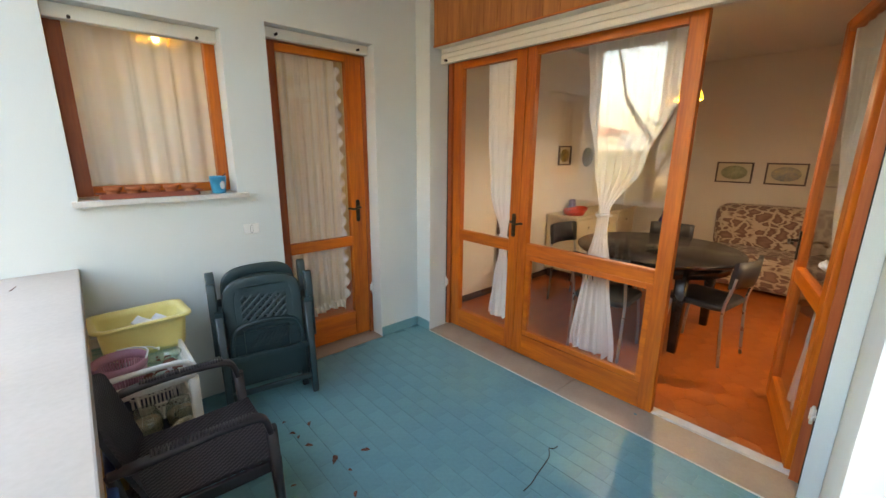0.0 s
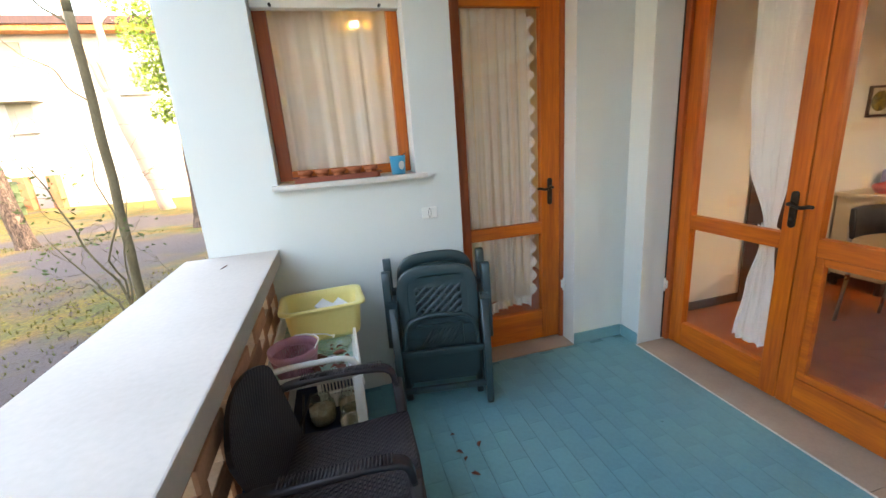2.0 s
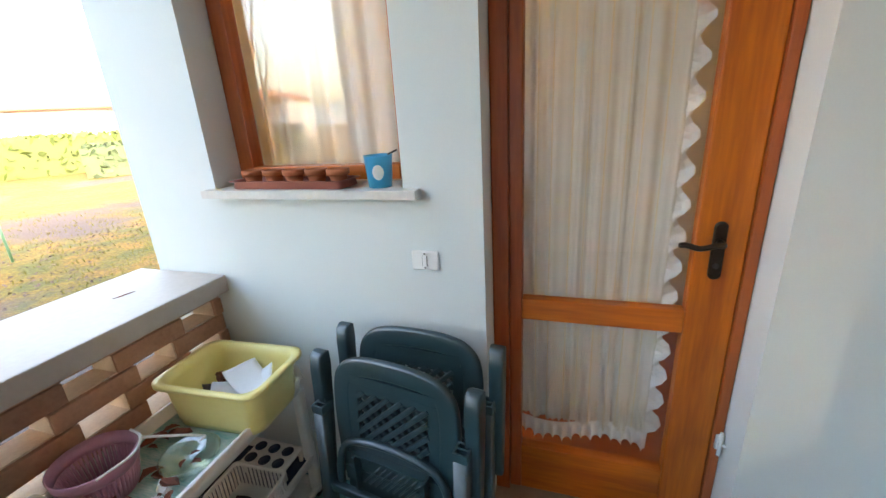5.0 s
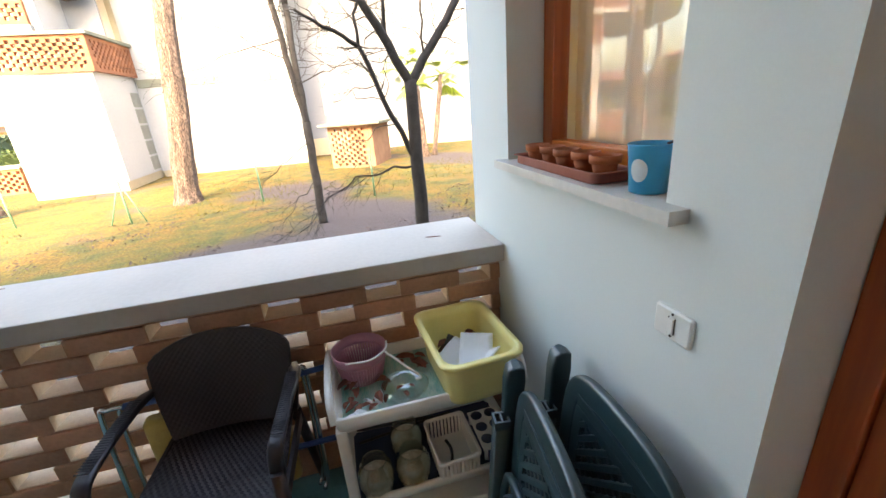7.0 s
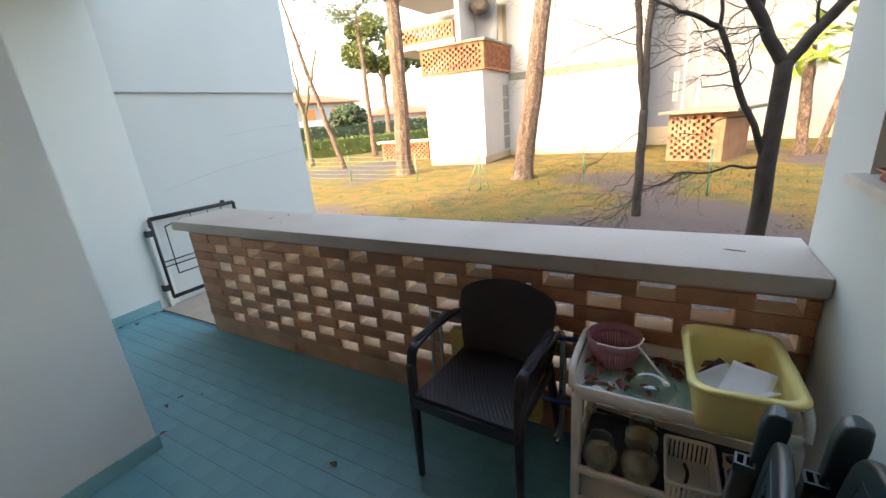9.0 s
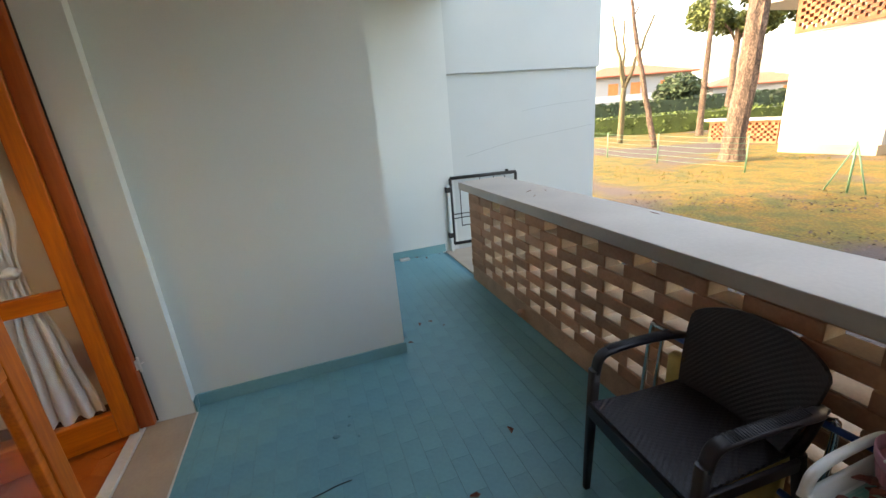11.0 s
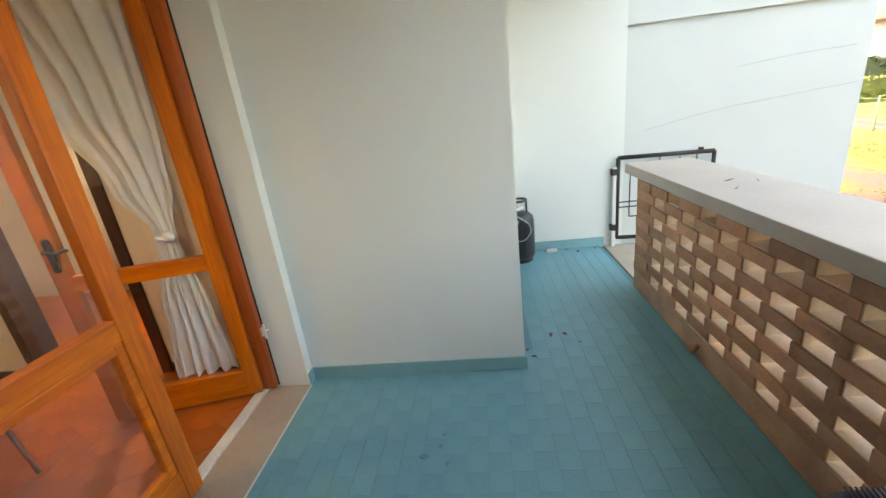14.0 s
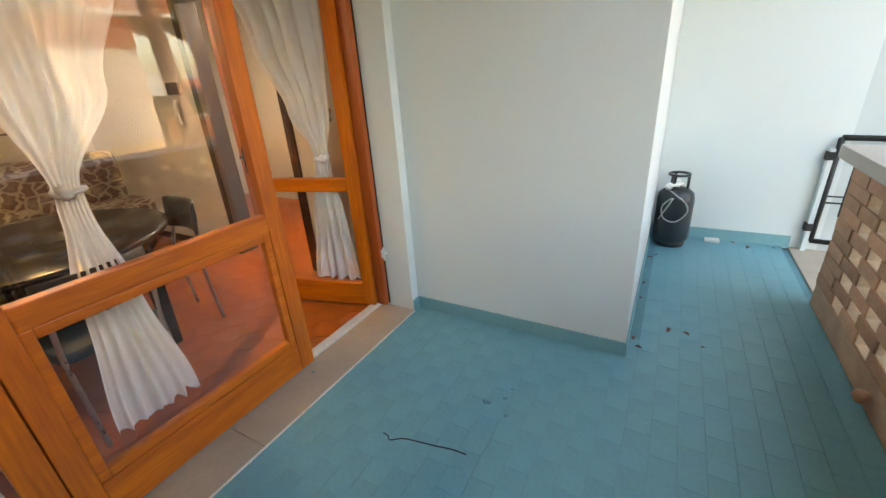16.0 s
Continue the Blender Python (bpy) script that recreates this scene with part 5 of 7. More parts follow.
for k in range(5):
    x = 0.165 + k * 0.088
    pot = thing("flower_pot", "small empty terracotta flower pot in a tray", "flower pot", "pots on the sill", at=pose(x, 2.835 + 0.004 * (k % 2), 1.3112))
    bm = bmesh.new()
    lathe(bm, [(0.0, 0.0), (0.025, 0.0), (0.032, 0.036), (0.029, 0.036), (0.023, 0.006), (0.0, 0.006)], 20)
    part("pot_body", bm, M_TERRA, pot)
    bm = bmesh.new()
    lathe(bm, [(0.032, 0.034), (0.038, 0.034), (0.039, 0.052), (0.034, 0.053), (0.030, 0.036), (0.032, 0.034)], 20)
    part("pot_rim", bm, M_TERRA, pot)
tin = thing("blue_tin_pot", "bright blue tin pot with a pale oval on the sill", "pot", at=pose(0.672, 2.832, 1.3025))
bm = bmesh.new()
lathe(bm, [(0.0, 0.0), (0.038, 0.0), (0.046, 0.098), (0.048, 0.100), (0.046, 0.102), (0.043, 0.098), (0.036, 0.004), (0.0, 0.004)], 26)
part("pot_body", bm, M_CYAN, tin)
bm = bmesh.new()
grid = []
for i in range(9):
    row = []
    for j in range(9):
        u, v = (i - 4) / 4, (j - 4) / 4
        d = math.hypot(u, v)
        k = max(abs(u), abs(v)) / d if d else 1
        u, v = u * k, v * k
        z = 0.05 + 0.024 * v
        r = 0.0390 + 0.008 * z / 0.098 + 0.0008
        a = radians(-70) + 0.42 * u
        row.append(bm.verts.new((r * math.cos(a), r * math.sin(a), z)))
    grid.append(row)
for a, b in zip(grid, grid[1:]):
    for j in range(8):
        bm.faces.new((a[j], a[j + 1], b[j + 1], b[j]))
part("oval_label", bm, M_PATCH, tin, "pale oval patch")
bm = bmesh.new()
tube(bm, [(0.03, 0.01, 0.101), (0.055, 0.03, 0.113)], 0.003, 6)
lathe(bm, [(0.0, 0.085), (0.042, 0.085), (0.0, 0.088)], 20)
part("contents", bm, M_IRON, tin, "dark contents")

# ---------------------------------------------------------------- switch plate
sw = thing("light_switch", "white light switch plate on the blue-grey wall", "switch", at=pose(0.824, YA, 1.065))
bm = bmesh.new()
loft(bm, [[(x, -0.0004, z) for x, z in rounded(0.092, 0.066, 0.006, 3)], [(x, -0.006, z) for x, z in rounded(0.092, 0.066, 0.006, 3)], [(x, -0.009, z) for x, z in rounded(0.084, 0.058, 0.006, 3)]], smooth=False)
part("plate", bm, M_WHITEP, sw)
part("rocker", box(bmesh.new(), -0.007, 0.007, -0.0135, -0.009, -0.016, 0.016, 0.002), M_WHITEP, sw)
for z in (-0.024, 0.024):
    part("screw", lathe(bmesh.new(), [(0.0, 0.0), (0.003, 0.0), (0.003, 0.001), (0.0, 0.001)], 10, pose(0, -0.009, z, 90)), M_BRONZE, sw)
bm = bmesh.new()
box(bm, -0.0085, -0.007, -0.0105, -0.0088, -0.018, 0.018)
box(bm, 0.007, 0.0085, -0.0105, -0.0088, -0.018, 0.018)
part("gap", bm, M_HOLE, sw)

# ---------------------------------------------------------------- gas cylinder, tile, gate, wire
gas = thing("gas_cylinder", "charcoal grey gas bottle with a hose in the corner", "gas cylinder", at=pose(0.72, -1.735, 0, 0, 0, 20))
bm = bmesh.new()
lathe(bm, [(0.0, 0.02), (0.10, 0.02), (0.125, 0.045), (0.138, 0.075), (0.138, 0.40), (0.125, 0.455), (0.09, 0.485), (0.04, 0.50), (0.0, 0.50)], 32)
part("bottle", bm, M_GAS, gas)
bm = bmesh.new()
lathe(bm, [(0.105, 0.0), (0.115, 0.0), (0.118, 0.045), (0.108, 0.045), (0.105, 0.0)], 24)
part("foot_ring", bm, M_GAS, gas)
bm = bmesh.new()
for a0 in range(0, 360, 120):
    a = radians(a0 + 30)
    tube(bm, [(0.072 * math.cos(a), 0.072 * math.sin(a), 0.485), (0.072 * math.cos(a), 0.072 * math.sin(a), 0.60)], 0.011, 6)
tube(bm, [(0.074 * math.cos(radians(k * 15)), 0.074 * math.sin(radians(k * 15)), 0.605) for k in range(24)], 0.011, 6, close=True)
part("collar", bm, M_GAS, gas, "ring-shaped guard collar")
bm = bmesh.new()
tube(bm, [(0, 0, 0.49), (0, 0, 0.56)], 0.016, 10)
tube(bm, [(-0.03, 0.02, 0.535), (0.11, 0.07, 0.515)], 0.012, 8)
lathe(bm, [(0.0, -0.012), (0.03, -0.012), (0.03, 0.012), (0.0, 0.012)], 16, pose(0.09, 0.06, 0.52, 60, 20))
part("regulator", bm, M_WHITEP, gas, "pale regulator on the valve")
bm = bmesh.new()
tube(bm, bend([(0.11, 0.07, 0.515), (0.06, 0.16, 0.47), (-0.02, 0.165, 0.40), (-0.04, 0.155, 0.32), (0.04, 0.165, 0.25), (0.12, 0.13, 0.27), (0.13, 0.09, 0.36), (0.08, 0.15, 0.44), (0.135, 0.06, 0.24)], 6), 0.006, 6)
part("hose", bm, M_RUBBER, gas, "looped grey hose")
bm = bmesh.new()
box(bm, 0.34, 0.45, -1.925, -1.86, 0.0, 0.022, 0.003, m=None)
tagged(part("tile_piece", bm, M_MARBLE), "small pale stone block on the floor", "stone")

gate = thing("iron_gate", "low black iron gate standing open against the wall", "gate")
GY = -1.905
GXL, GXR, GZB, GZT = -0.245, -1.10, 0.09, 0.88


def bar(x0, z0, x1, z1, r=0.012, name="bar"):
    bm = bmesh.new()
    tube(bm, [(x0, GY, z0), (x1, GY, z1)], r, 4)
    part(name, bm, M_IRON, gate)


bar(GXL, GZB, GXL, GZT, 0.02, "frame_bar")
bar(GXR, GZB - 0.02, GXR, GZT - 0.02, 0.02, "frame_bar")
bar(GXL, GZT, GXR, GZT - 0.02, 0.02, "frame_bar")
bar(GXL, GZB, GXR, GZB - 0.02, 0.02, "frame_bar")
for q in ((-0.36, 0.78, -0.36, 0.30), (-0.36, 0.30, -0.62, 0.30), (-0.26, 0.40, -0.70, 0.40), (-0.26, 0.45, -0.70, 0.45), (-0.62, 0.30, -0.62, 0.86), (-0.36, 0.78, -0.52, 0.82), (-0.80, 0.12, -0.80, 0.84), (-0.95, 0.12, -0.95, 0.84)):
    bar(*q, 0.006)
for z in (0.20, 0.75):
    part("hinge_block", box(bmesh.new(), -0.235, -0.185, GY - 0.04, GY + 0.02, z - 0.03, z + 0.03, 0.004), M_IRON, gate)
part("latch", box(bmesh.new(), -1.0, -0.96, GY - 0.012, GY + 0.012, 0.88, 0.905, 0.004), M_IRON, gate)
part("hinge_post", box(bmesh.new(), -0.232, -0.2, YE - 0.004, GY + 0.01, -0.0, 0.80, 0.004), M_WALL, gate, "painted fixing strip")
bm = bmesh.new()
tube(bm, bend([(1.755, 1.03, 0.003), (1.725, 1.035, 0.003), (1.705, 1.05, 0.004), (1.66, 1.02, 0.003), (1.61, 1.007, 0.003), (1.51, 0.99, 0.003), (1.44, 0.975, 0.003), (1.373, 0.972, 0.004)], 5), 0.0028, 5)
tagged(part("twig", bm, M_IRON), "thin dark twig lying on the teal floor", "twig")
for k, (x, y, a) in enumerate(((-0.273, -0.198, 20), (-0.43, 0.846, 80), (-0.205, -0.011, 40), (-0.376, -0.136, 60), (-0.25, 2.55, 70))):
    bm = bmesh.new()
    tube(bm, [Matrix.Rotation(radians(a), 3, "Z") @ Vector((u, 0.004 * math.sin(u * 60), 0)) + Vector((x, y, 0.9645)) for u in (-0.035, -0.01, 0.015, 0.035)], [0.001, 0.0022, 0.002, 0.001], 4)
    tagged(part("twig", bm, M_LEAF), "small dry twig on the parapet cap", "twig", "twigs on the cap")
for k, (x, y, r) in enumerate(((1.413, 0.659, 0.022), (1.34, 0.60, 0.013), (1.30, 0.70, 0.012), (1.157, 0.567, 0.006), (1.759, 1.931, 0.008), (1.33, 0.53, 0.01), (2.353, 0.865, 0.012))):
    bm = bmesh.new()
    lathe(bm, [(0.0, 0.0009), (r * 0.6, 0.0011), (r, 0.0004)], 10, pose(x, y, 0.0062 if x > 2.19 else 0.0, 0, 0, k * 40) @ Matrix.Diagonal((1, 0.7, 1, 1)))
    tagged(part("dirt_spot", bm, M_JOINT), "small dark dirt spot on the floor", "dirt", "dirt spots")
bm = bmesh.new()
lathe(bm, [(0.0, 0.0), (0.03, 0.002), (0.034, 0.02), (0.02, 0.045), (0.0, 0.05)], 12, pose(-0.075, 0.02, 0.06, 20, 60, 0))
tagged(part("drain_stub", bm, M_BRICK), "broken brick drain stub at the parapet foot", "drain")

# ---------------------------------------------------------------- curtains
def curtain(name, mat, a, b, rows, folds, depth, label, ruffle=0.0, out=None):
    """Hanging cloth between points a and b of the plan; rows are (z, from, to) in shares of its width."""
    a, b = Vector(a), Vector(b)
    d = b - a
    nrm = Vector((-d.y, d.x)).normalized()
    nu, nv = folds * 10, 60
    zs = [r[0] for r in rows]
    bm = bmesh.new()
    uv = bm.loops.layers.uv.new("uv")
    grid = []
    for j in range(nv + 1):
        z = zs[0] + (zs[-1] - zs[0]) * j / nv
        for q in range(len(rows) - 1):
            if (rows[q][0] - z) * (rows[q + 1][0] - z) <= 0:
                t = (z - rows[q][0]) / (rows[q + 1][0] - rows[q][0])
                t = t * t * (3 - 2 * t)
                l = rows[q][1] + (rows[q + 1][1] - rows[q][1]) * t
                r = rows[q][2] + (rows[q + 1][2] - rows[q][2]) * t
                break
        width = abs(r - l)
        amp = depth * (0.55 + 0.45 * min(1, width * 1.2)) * (0.5 + 0.5 * min(1, width / 0.25))
        row = []
        for i in range(nu + 1):
            u = i / nu
            ph = 2 * math.pi * folds * u + 0.6 * math.sin(u * 9 + z * 0.7) + 0.35 * noise.noise(Vector((u * 6, z * 0.8, folds)))
            s = l + (r - l) * (u + 0.012 * math.sin(ph * 0.5))
            off = amp * (math.sin(ph) * (0.75 + 0.5 * noise.noise(Vector((u * 4, z * 1.3, 2.0)))) + 0.25 * math.sin(ph * 2.1 + z))
            if ruffle and j > nv - 4:
                off += ruffle * math.sin(u * folds * 22)
            p2 = a + d * s + nrm * off
            row.append(bm.verts.new((p2.x, p2.y, z + (0.012 * math.sin(u * folds * 5) if j == nv else 0))))
        grid.append(row)
    for j in range(nv):
        for i in range(nu):
            f = bm.faces.new((grid[j][i], grid[j][i + 1], grid[j + 1][i + 1], grid[j + 1][i]))
            f.smooth = True
            for lp, (ii, jj) in zip(f.loops, ((i, j), (i + 1, j), (i + 1, j + 1), (i, j + 1))):
                lp[uv].uv = (ii / nu, jj / nv)
    ob = thing(name, label, "curtain")
    ob["group"] = "curtains"
    part("cloth", bm, mat, ob)
    return ob


def tieback(parent, x, y, z, r, n=(0, 0)):
    bm = bmesh.new()
    pts = [(x + r * 0.75 * math.cos(t), y + r * math.sin(t), z + 0.006 * math.sin(2 * t)) for t in [2 * math.pi * k / 14 for k in range(14)]]
    tube(bm, pts, 0.012, 6, close=True)
    lathe(bm, [(0.0, -0.012), (0.03, -0.004), (0.012, 0.004), (0.034, 0.012), (0.0, 0.016)], 9, pose(x - r * 0.8, y + r * 0.6, z, 70, 0, 30))
    part("tieback", bm, M_CURTAIN, parent, "knotted white tieback")


c = curtain("window_curtain", M_CREAM, (0.04, FY + 0.11), (0.76, FY + 0.11), [(2.24, 0, 1), (1.30, 0, 1)], 7, 0.016, "cream curtain with soft folds behind the window")
c = curtain("door_curtain", M_STRIPED, (1.105, FY + 0.075), (1.578, FY + 0.075), [(2.215, 0, 0.98), (1.2, 0, 1.0), (0.33, 0.02, 0.99)], 7, 0.016, "cream striped curtain with a ruffled hem behind the door", 0.010)
bm = bmesh.new()
rows = []
for k in range(90):
    z = 2.15 - k * 0.0205
    ph = k * 1.25
    rows.append([bm.verts.new((1.570, FY + 0.07, z)), bm.verts.new((1.590 + 0.010 * math.sin(ph), FY + 0.068 + 0.012 * math.cos(ph), z + 0.012)), bm.verts.new((1.605 + 0.018 * math.sin(ph), FY + 0.066 + 0.018 * math.cos(ph), z + 0.02))])
for a, b in zip(rows, rows[1:]):
    for j in range(2):
        bm.faces.new((a[j], a[j + 1], b[j + 1], b[j]))
part("side_ruffle", bm, M_CURTAIN, c, "white ruffle along the edge")
bm = bmesh.new()
rows = []
for k in range(110):
    x = 1.115 + k * 0.0043
    ph = k * 0.75
    dip = -0.02 * math.sin(k * 0.06)
    rows.append([bm.verts.new((x, FY + 0.075, 0.335 + dip)), bm.verts.new((x + 0.003 * math.sin(ph), FY + 0.07 + 0.010 * math.cos(ph), 0.30 + dip)), bm.verts.new((x + 0.006 * math.sin(ph), FY + 0.066 + 0.016 * math.cos(ph), 0.262 + dip + 0.008 * math.sin(ph * 0.37)))])
for a, b in zip(rows, rows[1:]):
    for j in range(2):
        bm.faces.new((a[j], a[j + 1], b[j + 1], b[j]))
part("hem_ruffle", bm, M_CURTAIN, c, "white ruffled hem")

c = curtain("door_leaf_curtain", M_CURTAIN, (2.49, 2.30), (2.49, 1.96), [(2.22, 0.06, 1.0), (1.7, 0.10, 1.0), (1.25, 0.22, 0.92), (0.90, 0.58, 0.80), (0.80, 0.56, 0.82), (0.55, 0.42, 0.9), (0.22, 0.30, 0.98)], 5, 0.016, "white voile curtain tied back on the door leaf")
tieback(c, 2.49, 2.065, 0.895, 0.038)
c = curtain("long_curtain", M_CURTAIN, (2.80, 1.66), (2.80, 1.00), [(2.42, 0.0, 1.0), (1.9, 0.08, 0.98), (1.5, 0.2, 0.75), (1.14, 0.31, 0.44), (1.04, 0.29, 0.44), (0.7, 0.20, 0.52), (0.05, 0.10, 0.66)], 6, 0.032, "long white voile curtain tied in the middle")
tieback(c, 2.80, 1.41, 1.13, 0.05)
c = curtain("open_leaf_curtain", M_CURTAIN, (2.535, 0.135), (3.24, 0.322), [(2.22, 0.05, 0.95), (1.7, 0.06, 0.72), (1.3, 0.1, 0.50), (1.06, 0.17, 0.33), (0.98, 0.17, 0.34), (0.6, 0.10, 0.44), (0.19, 0.05, 0.52)], 5, 0.034, "white voile curtain tied back on the open door leaf")
tieback(c, 2.71, 0.182, 1.03, 0.045)

# ---------------------------------------------------------------- living room
M_BLACK = material("black_lacquer", (0.014, 0.013, 0.013), 0.22, (0.02, 0.018, 0.017), 6, 60, 0.6, 0.05)
M_BLKPAD = material("black_vinyl", (0.018, 0.017, 0.018), 0.45, (0.028, 0.026, 0.027), 12, 110, 0.8, 0.15)
M_STEEL = material("satin_steel_tube", (0.50, 0.49, 0.48), 0.28, (0.42, 0.41, 0.40), 12, 80, 0.5, 0.03, metal=1.0)
M_CREAMW = material("cream_laminate", (0.60, 0.50, 0.34), 0.45, (0.52, 0.43, 0.28), 3, 40, 0.6, 0.05)
M_RED = material("red_enamel", (0.50, 0.045, 0.02), 0.3, (0.42, 0.035, 0.015), 8, 70, 0.5, 0.04)
M_PURPLE = material("mauve_packaging", (0.16, 0.12, 0.26), 0.5, (0.22, 0.2, 0.32), 12, 60, 0.8, 0.05)
M_NAVY = material("navy_glass_bottle", (0.01, 0.014, 0.10), 0.15, (0.012, 0.016, 0.08), 10, 60, 0.5, 0.0)
M_PRINT1 = material("green_print", (0.24, 0.28, 0.16), 0.5, (0.45, 0.42, 0.28), 9, 40, 1.0, 0.0)
M_PRINT2 = material("blue_cream_print", (0.55, 0.48, 0.30), 0.5, (0.24, 0.28, 0.34), 8, 40, 1.0, 0.0)
M_SUNFL = material("sunflower_print", (0.05, 0.06, 0.025), 0.5, (0.45, 0.32, 0.05), 16, 60, 1.0, 0.0)
M_MAT = material("picture_mount", (0.62, 0.56, 0.42), 0.8, (0.55, 0.5, 0.38), 9, 60, 0.5, 0.0)
M_LAMPY = glowing("yellow_lamp_glass", (1.0, 0.62, 0.06), 0.22)
M_BULB = glowing("warm_bulb", (1.0, 0.83, 0.64), 56.0)
# strong fill for the kitchen, no such source known
M_FILLBULB = glowing("kitchen_fill_bulb", (1.0, 0.88, 0.74), 150.0)
M_BULB2 = glowing("weak_warm_bulb", (1.0, 0.76, 0.50), 14.0)
M_KWHITE = material("white_kitchen_front", (0.72, 0.68, 0.62), 0.4, (0.64, 0.6, 0.55), 3, 50, 0.5, 0.05)
M_PEWTER = material("pewter_plate", (0.26, 0.23, 0.19), 0.35, (0.18, 0.16, 0.13), 14, 90, 0.8, 0.2, metal=0.7)
m = material("floral_sofa_cloth", (0.20, 0.115, 0.085), 0.9, (0.15, 0.08, 0.06), 10, 90, 0.8, 0.2, sheen=0.2)
nt = m.node_tree
p = nt.nodes["Principled BSDF"]
co = nt.nodes.new("ShaderNodeTexCoord")
vo = nt.nodes.new("ShaderNodeTexVoronoi")
vo.feature = "DISTANCE_TO_EDGE"
vo.inputs["Scale"].default_value = 9.5
nz = nt.nodes.new("ShaderNodeTexNoise")
nz.inputs["Scale"].default_value = 9
ad = nt.nodes.new("ShaderNodeMix")
ad.data_type = "RGBA"
ad.inputs["Factor"].default_value = 0.12
link(nt, co.outputs["Object"], ad.inputs["A"])
link(nt, nz.outputs["Color"], ad.inputs["B"])
link(nt, ad.outputs["Result"], vo.inputs["Vector"])
rp = nt.nodes.new("ShaderNodeValToRGB")
rp.color_ramp.elements[0].position, rp.color_ramp.elements[0].color = 0.05, (0.50, 0.40, 0.31, 1)
rp.color_ramp.elements[1].position, rp.color_ramp.elements[1].color = 0.14, (0.16, 0.085, 0.062, 1)
e = rp.color_ramp.elements.new(0.40)
e.color = (0.25, 0.15, 0.115, 1)
link(nt, vo.outputs["Distance"], rp.inputs[0])
link(nt, rp.outputs[0], p.inputs["Base Color"])
M_SOFA = m

table = thing("round_table", "black round dining table with a dark glossy top", "table", at=pose(3.80, 1.38, 0))
bm = bmesh.new()
lathe(bm, [(0.0, 0.715), (0.64, 0.715), (0.665, 0.722), (0.67, 0.745), (0.66, 0.752), (0.0, 0.752)], 48)
part("tabletop", bm, M_BLACK, table)
bm = bmesh.new()
lathe(bm, [(0.56, 0.62), (0.58, 0.62), (0.58, 0.714), (0.56, 0.714), (0.56, 0.62)], 40)
part("apron", bm, M_BLACK, table)
for sx, sy in ((-1, -1), (1, -1), (1, 1), (-1, 1)):
    bm = bmesh.new()
    loft(bm, [[(sx * 0.40 + a, sy * 0.36 + b, z) for a, b in rounded(w, w, 0.01, 2)] for z, w in ((0, 0.06), (0.35, 0.075), (0.715, 0.085))])
    part("leg", bm, M_BLACK, table)
bm = bmesh.new()
lathe(bm, [(0.0, 0.0), (0.06, 0.0), (0.10, 0.03), (0.097, 0.034), (0.055, 0.006), (0.0, 0.006)], 22, pose(3.62, 1.30, 0.7525))
tagged(part("glass_bowl", bm, M_CLEAR), "small clear glass bowl on the black table", "bowl")


def dining_chair(at):
    ch = thing("dining_chair", "black padded chair with steel tube legs at the table", "chair", "chairs round the table", at=at)
    bm = bmesh.new()
    o = rounded(0.42, 0.42, 0.06, 4)
    loft(bm, [[(x * k, y * k, z) for x, y in o] for z, k in ((0.425, 0.95), (0.435, 1), (0.46, 1), (0.475, 0.95))])
    part("seat", bm, M_BLKPAD, ch)
    bm = bmesh.new()
    loops = []
    for k in range(9):
        y = -0.21 + 0.42 * k / 8
        cx = -0.225 - 0.05 * (1 - (y / 0.21) ** 2)
        loops.append([(cx + a - 0.10 * (z - 0.62), y, z) for a, z in ((-0.014, 0.62), (0.012, 0.615), (0.016, 0.72), (0.012, 0.815), (-0.012, 0.82), (-0.018, 0.72))])
    loft(bm, loops)
    part("backrest", bm, M_BLKPAD, ch)
    for sx, sy in ((1, -1), (1, 1)):
        bm = bmesh.new()
        tube(bm, bend([(sx * 0.17, sy * 0.18, 0.43), (sx * 0.20, sy * 0.195, 0.2), (sx * 0.215, sy * 0.20, 0.0)], 4), 0.0115, 8)
        part("leg", bm, M_STEEL, ch)
    for sy in (-1, 1):
        bm = bmesh.new()
        tube(bm, bend([(-0.235, sy * 0.20, 0.0), (-0.215, sy * 0.20, 0.25), (-0.205, sy * 0.20, 0.45), (-0.235, sy * 0.20, 0.60), (-0.25, sy * 0.20, 0.70)], 5), 0.0115, 8)
        part("back_leg", bm, M_STEEL, ch)
    return ch


first = dining_chair(pose(3.62, 0.90, 0, 0, 0, 82))
copy_thing(first, pose(3.10, 1.45, 0, 0, 0, 5))
copy_thing(first, pose(4.55, 1.55, 0, 0, 0, 190))
copy_thing(first, pose(3.85, 2.12, 0, 0, 0, 265))

sofa = thing("sofa_bed", "sofa under a brown floral cover against the wall", "sofa", at=pose(6.05, 0.45, 0))
def soft(x0, x1, y0, y1, z0, z1, r, amp=0.012):
    bm = bmesh.new()
    box(bm, x0, x1, y0, y1, z0, z1)
    bmesh.ops.bevel(bm, geom=bm.edges[:], offset=r, segments=4, profile=0.5, affect="EDGES")
    bmesh.ops.subdivide_edges(bm, edges=[e for e in bm.edges if e.calc_length() > 0.25], cuts=5, use_grid_fill=True)
    for v in bm.verts:
        v.co += noise.noise_vector(v.co * 4) * amp
    for f in bm.faces:
        f.smooth = True
    return bm


part("seat", soft(-0.42, 0.42, -1.1, 1.1, 0.02, 0.44, 0.08), M_SOFA, sofa)
part("backrest", soft(0.10, 0.46, -1.1, 1.1, 0.36, 0.94, 0.12), M_SOFA, sofa)
side = thing("cream_sideboard", "cream laminate sideboard along the wall", "sideboard")
